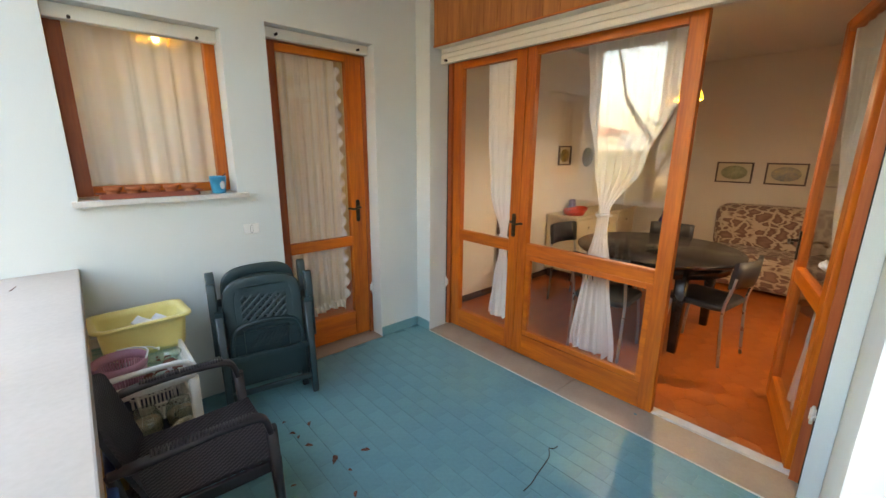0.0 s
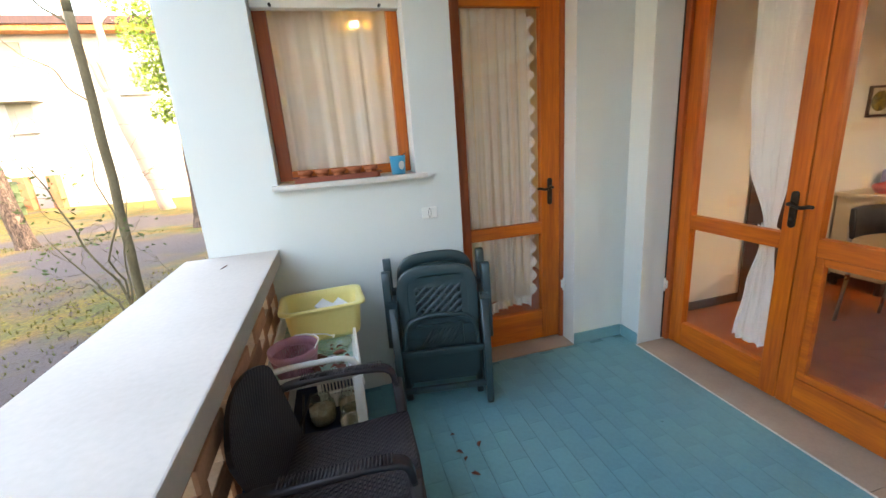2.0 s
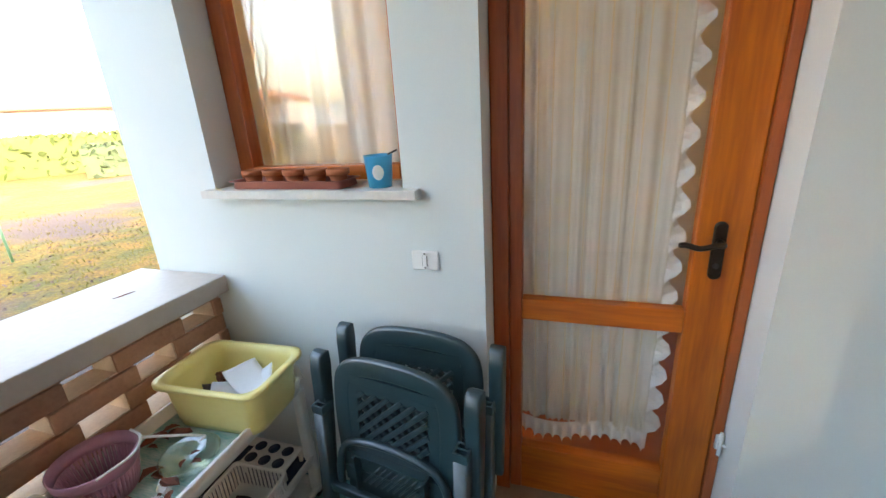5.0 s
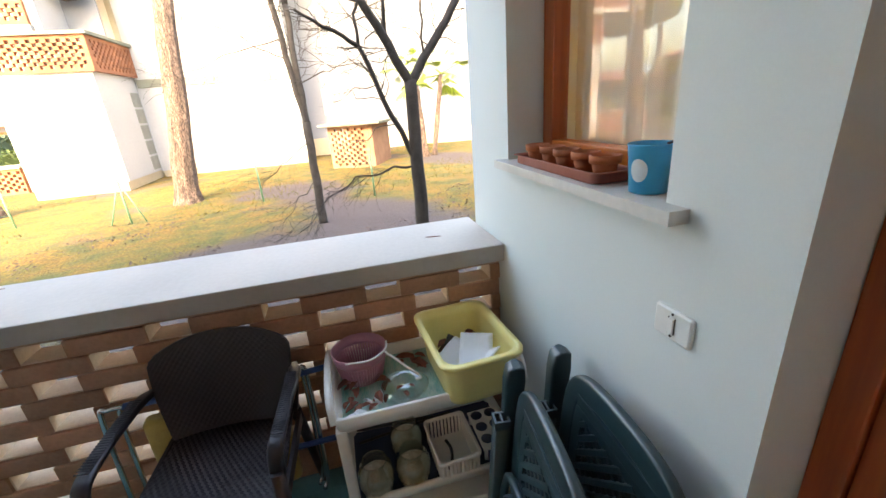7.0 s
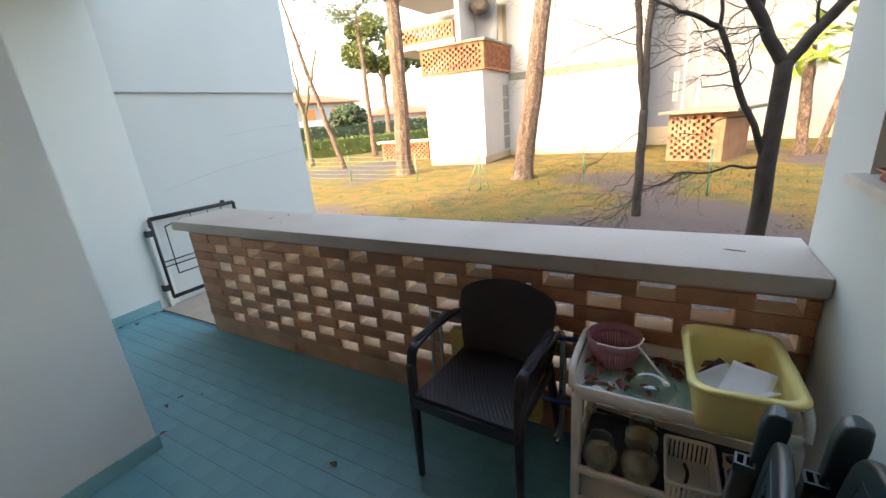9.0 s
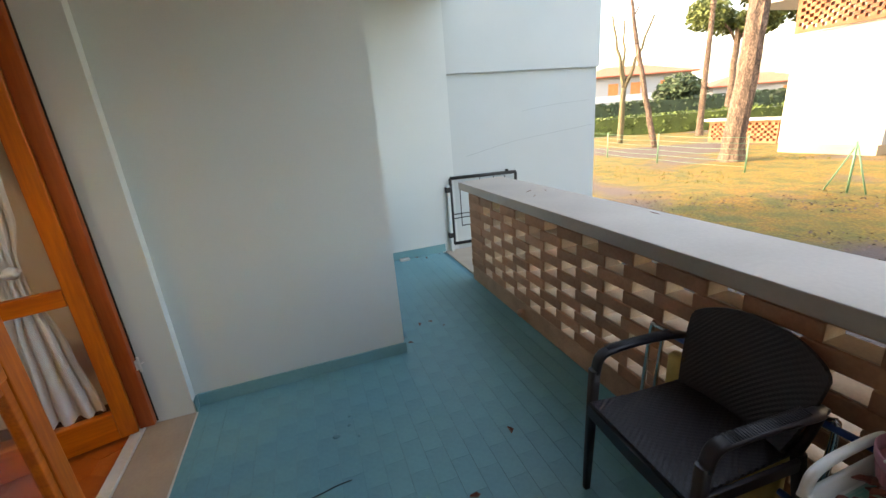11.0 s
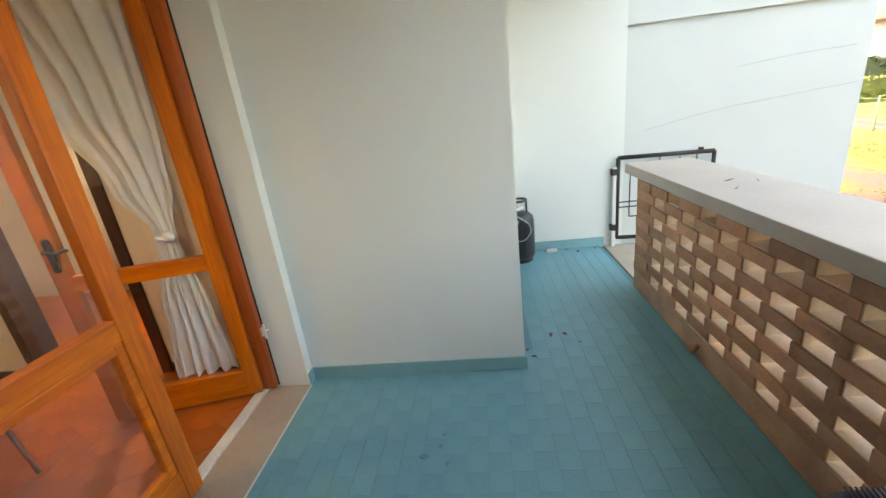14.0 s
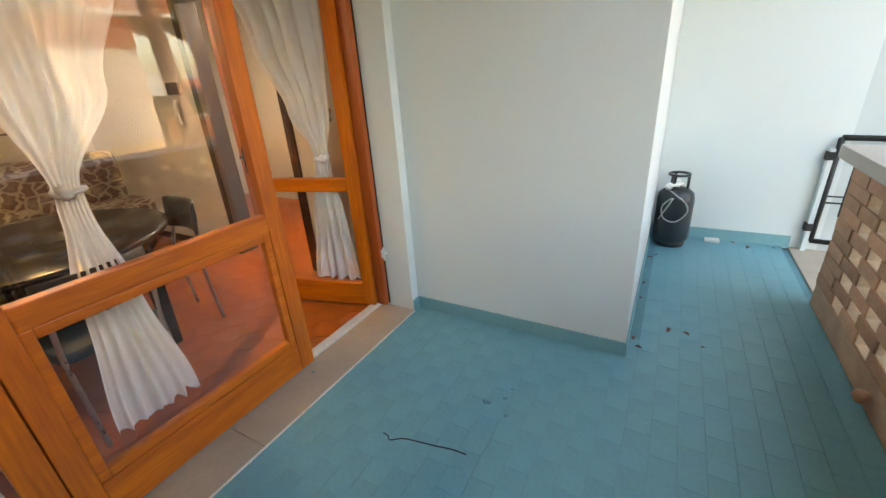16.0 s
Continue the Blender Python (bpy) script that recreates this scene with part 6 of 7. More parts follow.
part("carcass", box(bmesh.new(), 4.36, 5.95, 2.50, 2.893, 0.12, 0.78, 0.004), M_CREAMW, side)
part("worktop", box(bmesh.new(), 4.34, 5.97, 2.475, 2.897, 0.782, 0.815, 0.004), M_CREAMW, side)
for k in range(3):
    x = 4.38 + k * 0.525
    d = part("drawer" if k == 0 else "door", box(bmesh.new(), x, x + 0.505, 2.482, 2.498, 0.15 if k else 0.55, 0.765, 0.003), M_CREAMW, side)
    bm = bmesh.new()
    lathe(bm, [(0.0, 0.0), (0.008, 0.0), (0.014, 0.016), (0.0, 0.022)], 12, pose(x + 0.25, 2.482, 0.66, 90))
    part("knob", bm, M_BRONZE, d)
for x in (4.42, 5.88):
    for y in (2.54, 2.85):
        part("leg", box(bmesh.new(), x - 0.02, x + 0.02, y - 0.02, y + 0.02, 0, 0.12), M_DARKW, side)
for x, y, s in ((4.52, 2.62, 1.0), (4.83, 2.74, 0.85)):
    pan = thing("red_pan", "low red enamel pan on the sideboard", "pan", "red pans", at=pose(x, y, 0.816) @ Matrix.Scale(s, 4))
    bm = bmesh.new()
    lathe(bm, [(0.0, 0.0), (0.11, 0.0), (0.135, 0.05), (0.125, 0.07), (0.118, 0.07), (0.125, 0.045), (0.10, 0.008), (0.0, 0.008)], 26)
    part("pan_body", bm, M_RED, pan)
    bm = bmesh.new()
    for sg in (-1, 1):
        box(bm, sg * 0.13 - 0.03, sg * 0.13 + 0.03, -0.03, 0.03, 0.045, 0.058, 0.005)
    part("handle", bm, M_RED, pan)
bm = bmesh.new()
loft(bm, [[(4.80 + a * k, 2.82 + b * k, 0.816 + z) for a, b in rounded(0.10, 0.06, 0.015, 3)] for z, k in ((0, 1), (0.13, 1), (0.15, 0.8))])
tagged(part("mauve_box", bm, M_PURPLE), "small mauve box standing on the sideboard", "box")
holder = thing("bottle_stand", "dark blue bottle in a small white stand", "bottle", at=pose(5.62, 1.98, 0.0))
part("stand", box(bmesh.new(), -0.2, 0.2, -0.2, 0.2, 0.0, 0.55, 0.01), M_KWHITE, holder)
bm = bmesh.new()
lathe(bm, [(0.0, 0.55), (0.05, 0.55), (0.055, 0.60), (0.05, 0.72), (0.02, 0.78), (0.018, 0.84), (0.0, 0.84)], 18)
part("bottle", bm, M_NAVY, holder)


def picture(y0, y1, z0, z1, art, at, label):
    pic = thing("framed_picture", label, "picture", "pictures on the walls", at=at)
    w, h = y1 - y0, z1 - z0
    bm = bmesh.new()
    t = 0.018
    for a0, a1, b0, b1 in ((-w / 2, w / 2, -h / 2, -h / 2 + t), (-w / 2, w / 2, h / 2 - t, h / 2), (-w / 2, -w / 2 + t, -h / 2 + t, h / 2 - t), (w / 2 - t, w / 2, -h / 2 + t, h / 2 - t)):
        box(bm, a0, a1, -0.022, -0.001, b0, b1, 0.002)
    part("frame", bm, M_DARKW, pic)
    part("mount", box(bmesh.new(), -w / 2 + t, w / 2 - t, -0.008, -0.002, -h / 2 + t, h / 2 - t), M_MAT, pic)
    bm = bmesh.new()
    lathe(bm, [(0.0, 0.0), (0.5, 0.0), (0.5, 0.003), (0.0, 0.003)], 28, pose(0, -0.009, 0, 90) @ Matrix.Diagonal((w * 0.72, h * 0.66, 1, 1)))
    part("print", bm, art, pic)
    return pic


for y0, y1, art in ((1.295, 1.703, M_PRINT1), (0.754, 1.165, M_PRINT2), (0.22, 0.627, M_PRINT1)):
    picture(y0, y1, 1.187, 1.455, art, pose(RX, (y0 + y1) / 2, 1.32, 0, 0, -90), "framed print with an oval motif on the plaster wall")
picture(0, 0.28, 0, 0.24, M_SUNFL, pose(4.67, 2.915, 1.52), "small framed picture of yellow flowers on dark ground")
bm = bmesh.new()
lathe(bm, [(0.0, 0.0), (0.13, 0.0), (0.12, 0.02), (0.0, 0.03)], 20, pose(5.25, 2.914, 1.5, 90))
tagged(part("wall_plate", bm, M_PEWTER), "dark round plate hanging on the wall", "plate")


def pendant(x, y, z, r, label, glow=M_BULB):
    lamp = thing("pendant_lamp", label, "lamp", "pendant lamps", at=pose(x, y, z))
    bm = bmesh.new()
    lathe(bm, [(r, 0.0), (r * 0.98, 0.03), (r * 0.8, 0.09), (r * 0.4, 0.13), (0.03, 0.14), (0.03, 0.135), (r * 0.38, 0.122), (r * 0.76, 0.085), (r * 0.94, 0.028), (r * 0.96, 0.0), (r, 0.0)], 28)
    part("shade", bm, M_LAMPY, lamp, "glowing yellow glass shade")
    bm = bmesh.new()
    tube(bm, [(0, 0, 0.135), (0, 0, 2.748 - z)], 0.006, 6)
    part("cord", bm, M_DARKW, lamp)
    bm = bmesh.new()
    lathe(bm, [(0.0, -0.01), (0.025, 0.005), (0.032, 0.04), (0.02, 0.08), (0.0, 0.09)], 14)
    part("bulb", bm, glow, lamp)
    return lamp


pendant(3.80, 1.33, 1.98, 0.14, "yellow glass pendant lamp lit over the table")
# added lamp, out of view, only brightens the kitchen
pendant(3.9, -0.95, 2.25, 0.14, "unseen pendant lamp added to brighten the kitchen", M_FILLBULB)
pendant(0.60, 3.75, 2.30, 0.16, "yellow glass pendant lamp lit in the side room", M_BULB2)

# kitchen glimpsed through the doorway
cup = thing("kitchen_cabinet", "white kitchen cabinet with a dark handle", "cabinet")
part("body", box(bmesh.new(), 3.65, 4.45, -1.74, -1.30, 0.08, 1.45, 0.006), M_KWHITE, cup)
d = part("door", box(bmesh.new(), 3.67, 4.43, -1.298, -1.282, 0.10, 1.43, 0.004), M_KWHITE, cup)
bm = bmesh.new()
tube(bm, bend([(3.76, -1.28, 0.95), (3.76, -1.24, 0.95), (3.81, -1.235, 0.96), (3.86, -1.24, 0.945)], 4), 0.008, 6)
part("handle", bm, M_BRONZE, d)
part("plinth", box(bmesh.new(), 3.68, 4.42, -1.72, -1.34, 0.0, 0.08), M_KWHITE, cup)
rail = thing("utensil_rail", "wall rail with hanging kitchen ladles", "rail")
bm = bmesh.new()
tube(bm, [(3.55, -1.71, 1.66), (4.6, -1.71, 1.66)], 0.009, 6)
part("rail_bar", bm, M_PEWTER, rail)
for k in range(5):
    x = 3.66 + k * 0.11
    bm = bmesh.new()
    tube(bm, [(x, -1.70, 1.66), (x, -1.70, 1.45)], 0.005, 5)
    lathe(bm, [(0.0, -0.03), (0.028, -0.02), (0.036, 0.0), (0.03, 0.006), (0.0, -0.015)], 14, pose(x, -1.69, 1.42, 70))
    part("ladle", bm, M_PEWTER, rail)
for x, z in ((3.80, 1.95), (4.15, 2.0)):
    bm = bmesh.new()
    lathe(bm, [(0.0, 0.0), (0.07, 0.004), (0.085, 0.02), (0.10, 0.022), (0.10, 0.026), (0.08, 0.026), (0.06, 0.012), (0.0, 0.008)], 14, pose(x, -1.75, z, 90))
    tagged(part("wall_plate", bm, M_PEWTER), "round pewter plate on the kitchen wall", "plate", "plates on the wall")
for x, z in ((2.935, 1.254), (2.951, 1.528), (2.966, 1.785)):
    bm = bmesh.new()
    for sg in (-1, 1):
        loft(bm, [[(x + sg * (0.008 + u), -0.1285 - 0.01 * u / 0.05, z + v) for u, v in ((0, -0.012), (0.035, -0.045), (0.055, -0.03), (0.045, 0.0), (0.06, 0.04), (0.04, 0.05), (0, 0.014))],
                  [(x + sg * (0.008 + u), -0.1245 - 0.0 * u, z + v) for u, v in ((0, -0.012), (0.035, -0.045), (0.055, -0.03), (0.045, 0.0), (0.06, 0.04), (0.04, 0.05), (0, 0.014))]], smooth=False)
    box(bm, x - 0.006, x + 0.006, -0.128, -0.118, z - 0.03, z + 0.03, 0.002)
    tagged(part("butterfly_ornament", bm, M_PEWTER), "small dark butterfly ornament on the wall", "ornament", "wall butterflies")
ic = thing("intercom", "wall intercom with a dark panel and a handset", "intercom", at=pose(4.62, -0.13, 1.5))
part("panel", box(bmesh.new(), -0.09, 0.09, 0.001, 0.03, -0.05, 0.05, 0.006), M_IRON, ic)
bm = bmesh.new()
tube(bm, bend([(0.0, 0.03, -0.30), (-0.01, 0.05, -0.25), (-0.01, 0.05, -0.15), (0.0, 0.03, -0.10)], 5), 0.018, 8)
part("handset", bm, M_WHITEP, ic)
dw = structure(part("wardrobe_door", box(bmesh.new(), 3.40, 3.80, 2.885, 2.899, 0.0, 1.17, 0.004), M_DARKW), "dark brown wooden panel against the wall", "panel")

# ---------------------------------------------------------------- vegetation
M_BARK = material("pine_bark", (0.26, 0.175, 0.125), 0.95, (0.085, 0.058, 0.047), 4.5, 26, 1.0, 1.0, stretch=(1.6, 1.6, 0.6), distance=0.03)
nt = M_BARK.node_tree
co = nt.nodes.new("ShaderNodeTexCoord")
mp = nt.nodes.new("ShaderNodeMapping")
mp.inputs["Scale"].default_value = (1.0, 1.0, 0.34)
link(nt, co.outputs["Object"], mp.inputs[0])
nz = nt.nodes.new("ShaderNodeTexNoise")
nz.inputs["Scale"].default_value, nz.inputs["Detail"].default_value = 7, 4
ad = nt.nodes.new("ShaderNodeMix")
ad.data_type = "RGBA"
ad.inputs["Factor"].default_value = 0.24
link(nt, mp.outputs[0], nz.inputs["Vector"])
link(nt, mp.outputs[0], ad.inputs["A"])
link(nt, nz.outputs["Color"], ad.inputs["B"])
vo = nt.nodes.new("ShaderNodeTexVoronoi")       # flaky plates with dark fissures
vo.feature = "DISTANCE_TO_EDGE"
vo.inputs["Scale"].default_value = 19
link(nt, ad.outputs["Result"], vo.inputs["Vector"])
fis = nt.nodes.new("ShaderNodeMapRange")
fis.inputs["From Max"].default_value, fis.inputs["To Min"].default_value = 0.20, 0.38
link(nt, vo.outputs["Distance"], fis.inputs["Value"])
mx = nt.nodes.new("ShaderNodeMix")
mx.data_type, mx.blend_type = "RGBA", "MULTIPLY"
mx.inputs["Factor"].default_value = 1.0
p = nt.nodes["Principled BSDF"]
link(nt, p.inputs["Base Color"].links[0].from_socket, mx.inputs["A"])
link(nt, fis.outputs[0], mx.inputs["B"])
link(nt, mx.outputs["Result"], p.inputs["Base Color"])
bp = p.inputs["Normal"].links[0].from_node
link(nt, fis.outputs[0], bp.inputs["Height"])
M_BARK2 = material("dark_smooth_bark", (0.045, 0.037, 0.031), 0.9, (0.022, 0.019, 0.016), 8, 60, 1.0, 0.6, distance=0.01)
M_BARK3 = material("olive_bark", (0.13, 0.11, 0.06), 0.9, (0.075, 0.062, 0.035), 6, 50, 1.0, 0.6, stretch=(1, 1, 0.4), distance=0.01)
M_PINE = material("pine_needles", (0.10, 0.125, 0.03), 0.8, (0.055, 0.075, 0.018), 1.2, 20, 1.0, 0.0, island=0.35)
M_BRIGHT = material("fresh_green_leaf", (0.22, 0.31, 0.03), 0.6, (0.13, 0.20, 0.022), 1.5, 20, 1.0, 0.0, island=0.35)
M_HEDGE = material("hedge_leaf", (0.085, 0.13, 0.022), 0.7, (0.045, 0.07, 0.014), 1.2, 20, 1.0, 0.0, island=0.4)
M_DARKG = material("dark_evergreen_leaf", (0.045, 0.075, 0.03), 0.7, (0.025, 0.045, 0.02), 1.2, 20, 1.0, 0.0, island=0.4)


def limb(bm, a, b, r0, r1, rnd, wob=0.06, n=7, sides=7):
    a, b = Vector(a), Vector(b)
    L = (b - a).length
    pts, rs = [], []
    off = Vector((0, 0, 0))
    for k in range(n + 1):
        t = k / n
        if 0 < k < n:
            off = Vector([rnd.uniform(-1, 1) for _ in range(3)]) * wob * L * math.sin(math.pi * t)
        pts.append(a + (b - a) * t + (off if 0 < k < n else Vector((0, 0, 0))))
        rs.append(r0 + (r1 - r0) * t)
    pts = bend(pts, 2)
    tube(bm, pts, [r0 + (r1 - r0) * q / (len(pts) - 1) for q in range(len(pts))], sides)
    return pts


def rough_trunk(bm, base, top, r0, r1, seed, sides=18, rings=40, ridge=0.10):
    base, top = Vector(base), Vector(top)
    loops = []
    for k in range(rings + 1):
        t = k / rings
        c_ = base.lerp(top, t) + Vector((noise.noise(Vector((t * 3, seed, 0))), noise.noise(Vector((t * 3, seed, 5))), 0)) * r0 * 0.15
        r = (r0 + (r1 - r0) * t) * (1 + 0.35 * max(0, 1 - t * 12))
        loop = []
        for q in range(sides):
            a = 2 * math.pi * q / sides
            n_ = noise.noise(Vector((math.cos(a) * 2.2, math.sin(a) * 2.2, t * rings * 0.28 + seed * 9)))
            loop.append(c_ + Vector((math.cos(a), math.sin(a), 0)) * r * (1 + ridge * n_ + ridge * 0.6 * ((q % 2) - 0.5)))
        loops.append(loop)
    loft(bm, loops, smooth=False)


def leaf_cloud(bm, centre, radius, count, size, rnd, needle=False, squash=0.7):
    for _ in range(count):
        while True:
            v = Vector([rnd.uniform(-1, 1) for _ in range(3)])
            if 0.1 < v.length < 1:
                break
        c_ = Vector(centre) + Vector((v.x * radius, v.y * radius, v.z * radius * squash))
        s = size * rnd.uniform(0.6, 1.4)
        e = Euler([rnd.uniform(0, 6.28) for _ in range(3)]).to_matrix()
        w = 0.12 if needle else 0.42
        vs = [bm.verts.new(c_ + e @ Vector(q)) for q in ((0, -s, 0), (s * w, 0, s * 0.1), (0, s, 0), (-s * w, 0, s * 0.1))]
        bm.faces.new(vs)


def tree(name, label, seed, trunk, limbs, twigs, crown, bark, leafmat=None, needle=False, rough=False, twig_len=0.5):
    """Trunk rows (a, b, r0, r1), limbs likewise, twigs per limb, crown rows (centre, radius, count, size)."""
    rnd = random.Random(seed)
    t = thing(name, label, "tree")
    bm = bmesh.new()
    for a, b, r0, r1 in trunk:
        if rough:
            rough_trunk(bm, a, b, r0, r1, seed)
        else:
            limb(bm, a, b, r0, r1, rnd, 0.006, 8, 10)
    part("trunk", bm, bark, t)
    for a, b, r0, r1 in limbs:
        bm = bmesh.new()
        pts = limb(bm, a, b, r0, r1, rnd, 0.05 if r0 < 0.03 else 0.015)
        L = (Vector(b) - Vector(a)).length
        for _ in range(twigs):
            q = rnd.randrange(len(pts) // 3, len(pts))
            d = (Vector(b) - Vector(a)).normalized() + Vector([rnd.uniform(-1, 1) for _ in range(3)])
            d.z -= 0.25
            e = pts[q] + d.normalized() * twig_len * rnd.uniform(0.5, 1.6) * min(1.5, L)
            tp = limb(bm, pts[q], e, min(0.0065, max(0.002, r1 * 0.4)), 0.0012, rnd, 0.09, 5, 4)
            for _ in range(4):
                q2 = tp[rnd.randrange(1, len(tp))]
                d2 = (d.normalized() + Vector([rnd.uniform(-1, 1) for _ in range(3)]) * 0.9 - Vector((0, 0, 0.3))).normalized()
                limb(bm, q2, q2 + d2 * twig_len * 0.6 * rnd.uniform(0.4, 1.2), 0.0022, 0.0009, rnd, 0.10, 4, 3)
        part("limb", bm, bark, t)
    if crown:
        bm = bmesh.new()
        for c_, r, n_, s in crown:
            leaf_cloud(bm, c_, r, n_, s, rnd, needle)
        part("crown", bm, leafmat, t)
    return t


# bare forked tree close to the parapet
tree("bare_tree", "bare dark forked tree close to the parapet", 3,
     [((-2.9, 3.0, GZ - 0.05), (-2.9, 3.03, 1.74), 0.085, 0.062)],
     [((-2.9, 3.03, 1.70), (-2.75, 2.60, 2.46), 0.050, 0.036), ((-2.75, 2.60, 2.46), (-2.6, 2.25, 3.4), 0.036, 0.018), ((-2.9, 3.03, 1.70), (-2.95, 3.62, 2.50), 0.050, 0.036), ((-2.95, 3.62, 2.5), (-3.0, 3.9, 3.5), 0.036, 0.018),
      ((-2.9, 3.01, 0.93), (-2.75, 2.55, 2.05), 0.030, 0.022), ((-2.75, 2.55, 2.05), (-2.6, 2.05, 2.32), 0.022, 0.010), ((-2.75, 2.55, 2.05), (-2.8, 2.60, 2.9), 0.016, 0.008),
      ((-2.9, 2.99, 0.90), (-2.7, 2.35, 0.88), 0.014, 0.008), ((-2.7, 2.35, 0.88), (-2.5, 1.75, 0.45), 0.008, 0.003), ((-2.85, 2.82, 2.1), (-2.9, 2.95, 3.2), 0.02, 0.01), ((-2.9, 3.2, 1.95), (-2.9, 3.12, 3.0), 0.012, 0.006)],
     12, [], M_BARK2)
# thin double-stemmed tree
tree("thin_tree", "thin dark double-stemmed tree on the lawn", 4,
     [((-6.6, 1.76, GZ - 0.05), (-6.6, 1.78, 1.35), 0.085, 0.07)],
     [((-6.6, 1.78, 1.3), (-6.6, 1.57, 3.2), 0.055, 0.05), ((-6.6, 1.57, 3.2), (-6.5, 1.45, 6.5), 0.05, 0.02), ((-6.6, 1.78, 1.3), (-6.6, 1.78, 3.2), 0.06, 0.05), ((-6.6, 1.78, 3.2), (-6.6, 1.95, 6.8), 0.05, 0.02),
      ((-6.6, 1.65, 2.4), (-6.1, 0.6, 2.9), 0.012, 0.006), ((-6.6, 1.6, 2.7), (-5.9, 0.2, 2.2), 0.012, 0.005), ((-6.6, 1.77, 1.0), (-5.9, 0.9, 0.4), 0.012, 0.004), ((-6.6, 1.8, 2.0), (-6.2, 2.7, 2.3), 0.012, 0.005), ((-6.6, 1.75, 0.3), (-6.0, 1.1, -0.3), 0.01, 0.004)],
     12, [], M_BARK2, twig_len=0.7)
# tall pines
PINES = (((-11.0, -1.93, GZ - 0.1), (-11.0, -1.17, 4.6), (-11.0, -0.3, 11.5), 0.30, 11), ((-12.0, -7.15, GZ - 0.1), (-12.0, -6.88, 5.6), (-12.0, -6.6, 12), 0.33, 12), ((-3.71, 14.05, GZ - 0.1), (-3.36, 14.0, 5.4), (-3.0, 14, 12), 0.22, 13), ((-7.9, 13.7, GZ - 0.1), (-8.3, 13.6, 4.0), (-9.0, 13.5, 10), 0.22, 14),
         ((-20, -15.0, GZ), (-20, -15.0, 6.0), (-20, -15, 8), 0.16, 15))
for a, b, c_, r, sd in PINES:
    rnd = random.Random(sd)
    cr = [((c_[0] + rnd.uniform(-2, 2), c_[1] + rnd.uniform(-2, 2), c_[2] + rnd.uniform(-1.2, 1.5)), rnd.uniform(0.8, 1.5), 500, 0.12) for _ in range(9)]
    lb = [(Vector(b).lerp(Vector(c_), u), Vector(q[0]), 0.06, 0.02) for u, q in zip((0.5, 0.6, 0.7, 0.8, 0.9, 0.95, 0.97, 0.98, 1.0), cr)]
    tree("pine_tree", "tall pine with flaky reddish-brown bark", sd, [(a, b, r, r * 0.72), (b, c_, r * 0.72, r * 0.3)], lb, 2, cr, M_BARK, M_PINE, True, True)
# drooping pine sprigs near the house
tree("pine_branch_tree", "pine with hanging twigs and dark needle tufts", 21, [((-9.2, 9.5, GZ), (-9.0, 9.2, 6.5), 0.16, 0.1)],
     [((-9.0, 9.2, 5.4), (-9.6, 4.0, 4.6), 0.05, 0.015), ((-9.0, 9.2, 6.0), (-9.8, -0.5, 4.4), 0.05, 0.012), ((-9.0, 9.2, 5.8), (-9.3, 2.0, 3.1), 0.03, 0.006), ((-9.8, -0.5, 4.4), (-9.9, -0.9, 2.6), 0.014, 0.004), ((-9.7, 1.6, 4.4), (-9.7, 1.1, 2.7), 0.012, 0.004)], 22,
     [((-9.7, 0.2, 4.3), 0.35, 60, 0.10), ((-9.6, 1.2, 4.2), 0.3, 60, 0.10), ((-9.6, 2.6, 4.3), 0.4, 70, 0.1), ((-9.6, 4.2, 4.4), 0.35, 60, 0.1)], M_BARK2, M_DARKG, True, twig_len=0.35)
# palm behind the bare tree
palm = thing("palm_tree", "palm with a slim trunk and drooping fan leaves", "tree")
for bx, by, tx, ty, tz, r in ((-15.0, 5.72, -15.0, 5.5, 2.6, 0.16), (-15.2, 6.15, -15.0, 6.6, 2.5, 0.10)):
    bm = bmesh.new()
    rough_trunk(bm, (bx, by, GZ), (tx, ty, tz), r, r * 0.85, 7, 12, 26, 0.16)
    part("trunk", bm, M_BARK, palm)
    rnd = random.Random(int(by * 10))
    for k in range(22):
        a = rnd.uniform(0, 6.28)
        el = rnd.uniform(-0.7, 1.1)
        d = Vector((math.cos(a) * math.cos(el), math.sin(a) * math.cos(el), math.sin(el)))
        tip = Vector((tx, ty, tz)) + d * 0.8
        bm = bmesh.new()
        tube(bm, [(tx, ty, tz), tip], 0.012, 4)
        side = d.cross(Vector((0, 0, 1))).normalized()
        up = side.cross(d)
        for q in range(-6, 7):
            an = q * 0.16
            e = tip + (d * math.cos(an) + side * math.sin(an)) * 0.55 + Vector((0, 0, -0.16 - 0.03 * abs(q)))
            w = up * 0.01 + side * math.cos(an) * 0.03
            vs = [bm.verts.new(p_) for p_ in (tip, (tip + e) / 2 + w, e, (tip + e) / 2 - w)]
            bm.faces.new(vs)
        part("frond", bm, M_BRIGHT, palm)
# trees to the north
tree("leaning_tree", "slender leaning olive-barked tree by the parapet", 31, [((-2.62, 7.0, GZ - 0.05), (-2.36, 6.6, 3.2), 0.062, 0.05), ((-2.36, 6.6, 3.2), (-2.3, 6.5, 5.2), 0.05, 0.03)],
     [((-2.4, 6.7, 2.2), (-3.0, 6.4, 2.9), 0.012, 0.004), ((-2.36, 6.6, 3.0), (-3.2, 6.6, 4.0), 0.016, 0.006)], 5, [], M_BARK3)
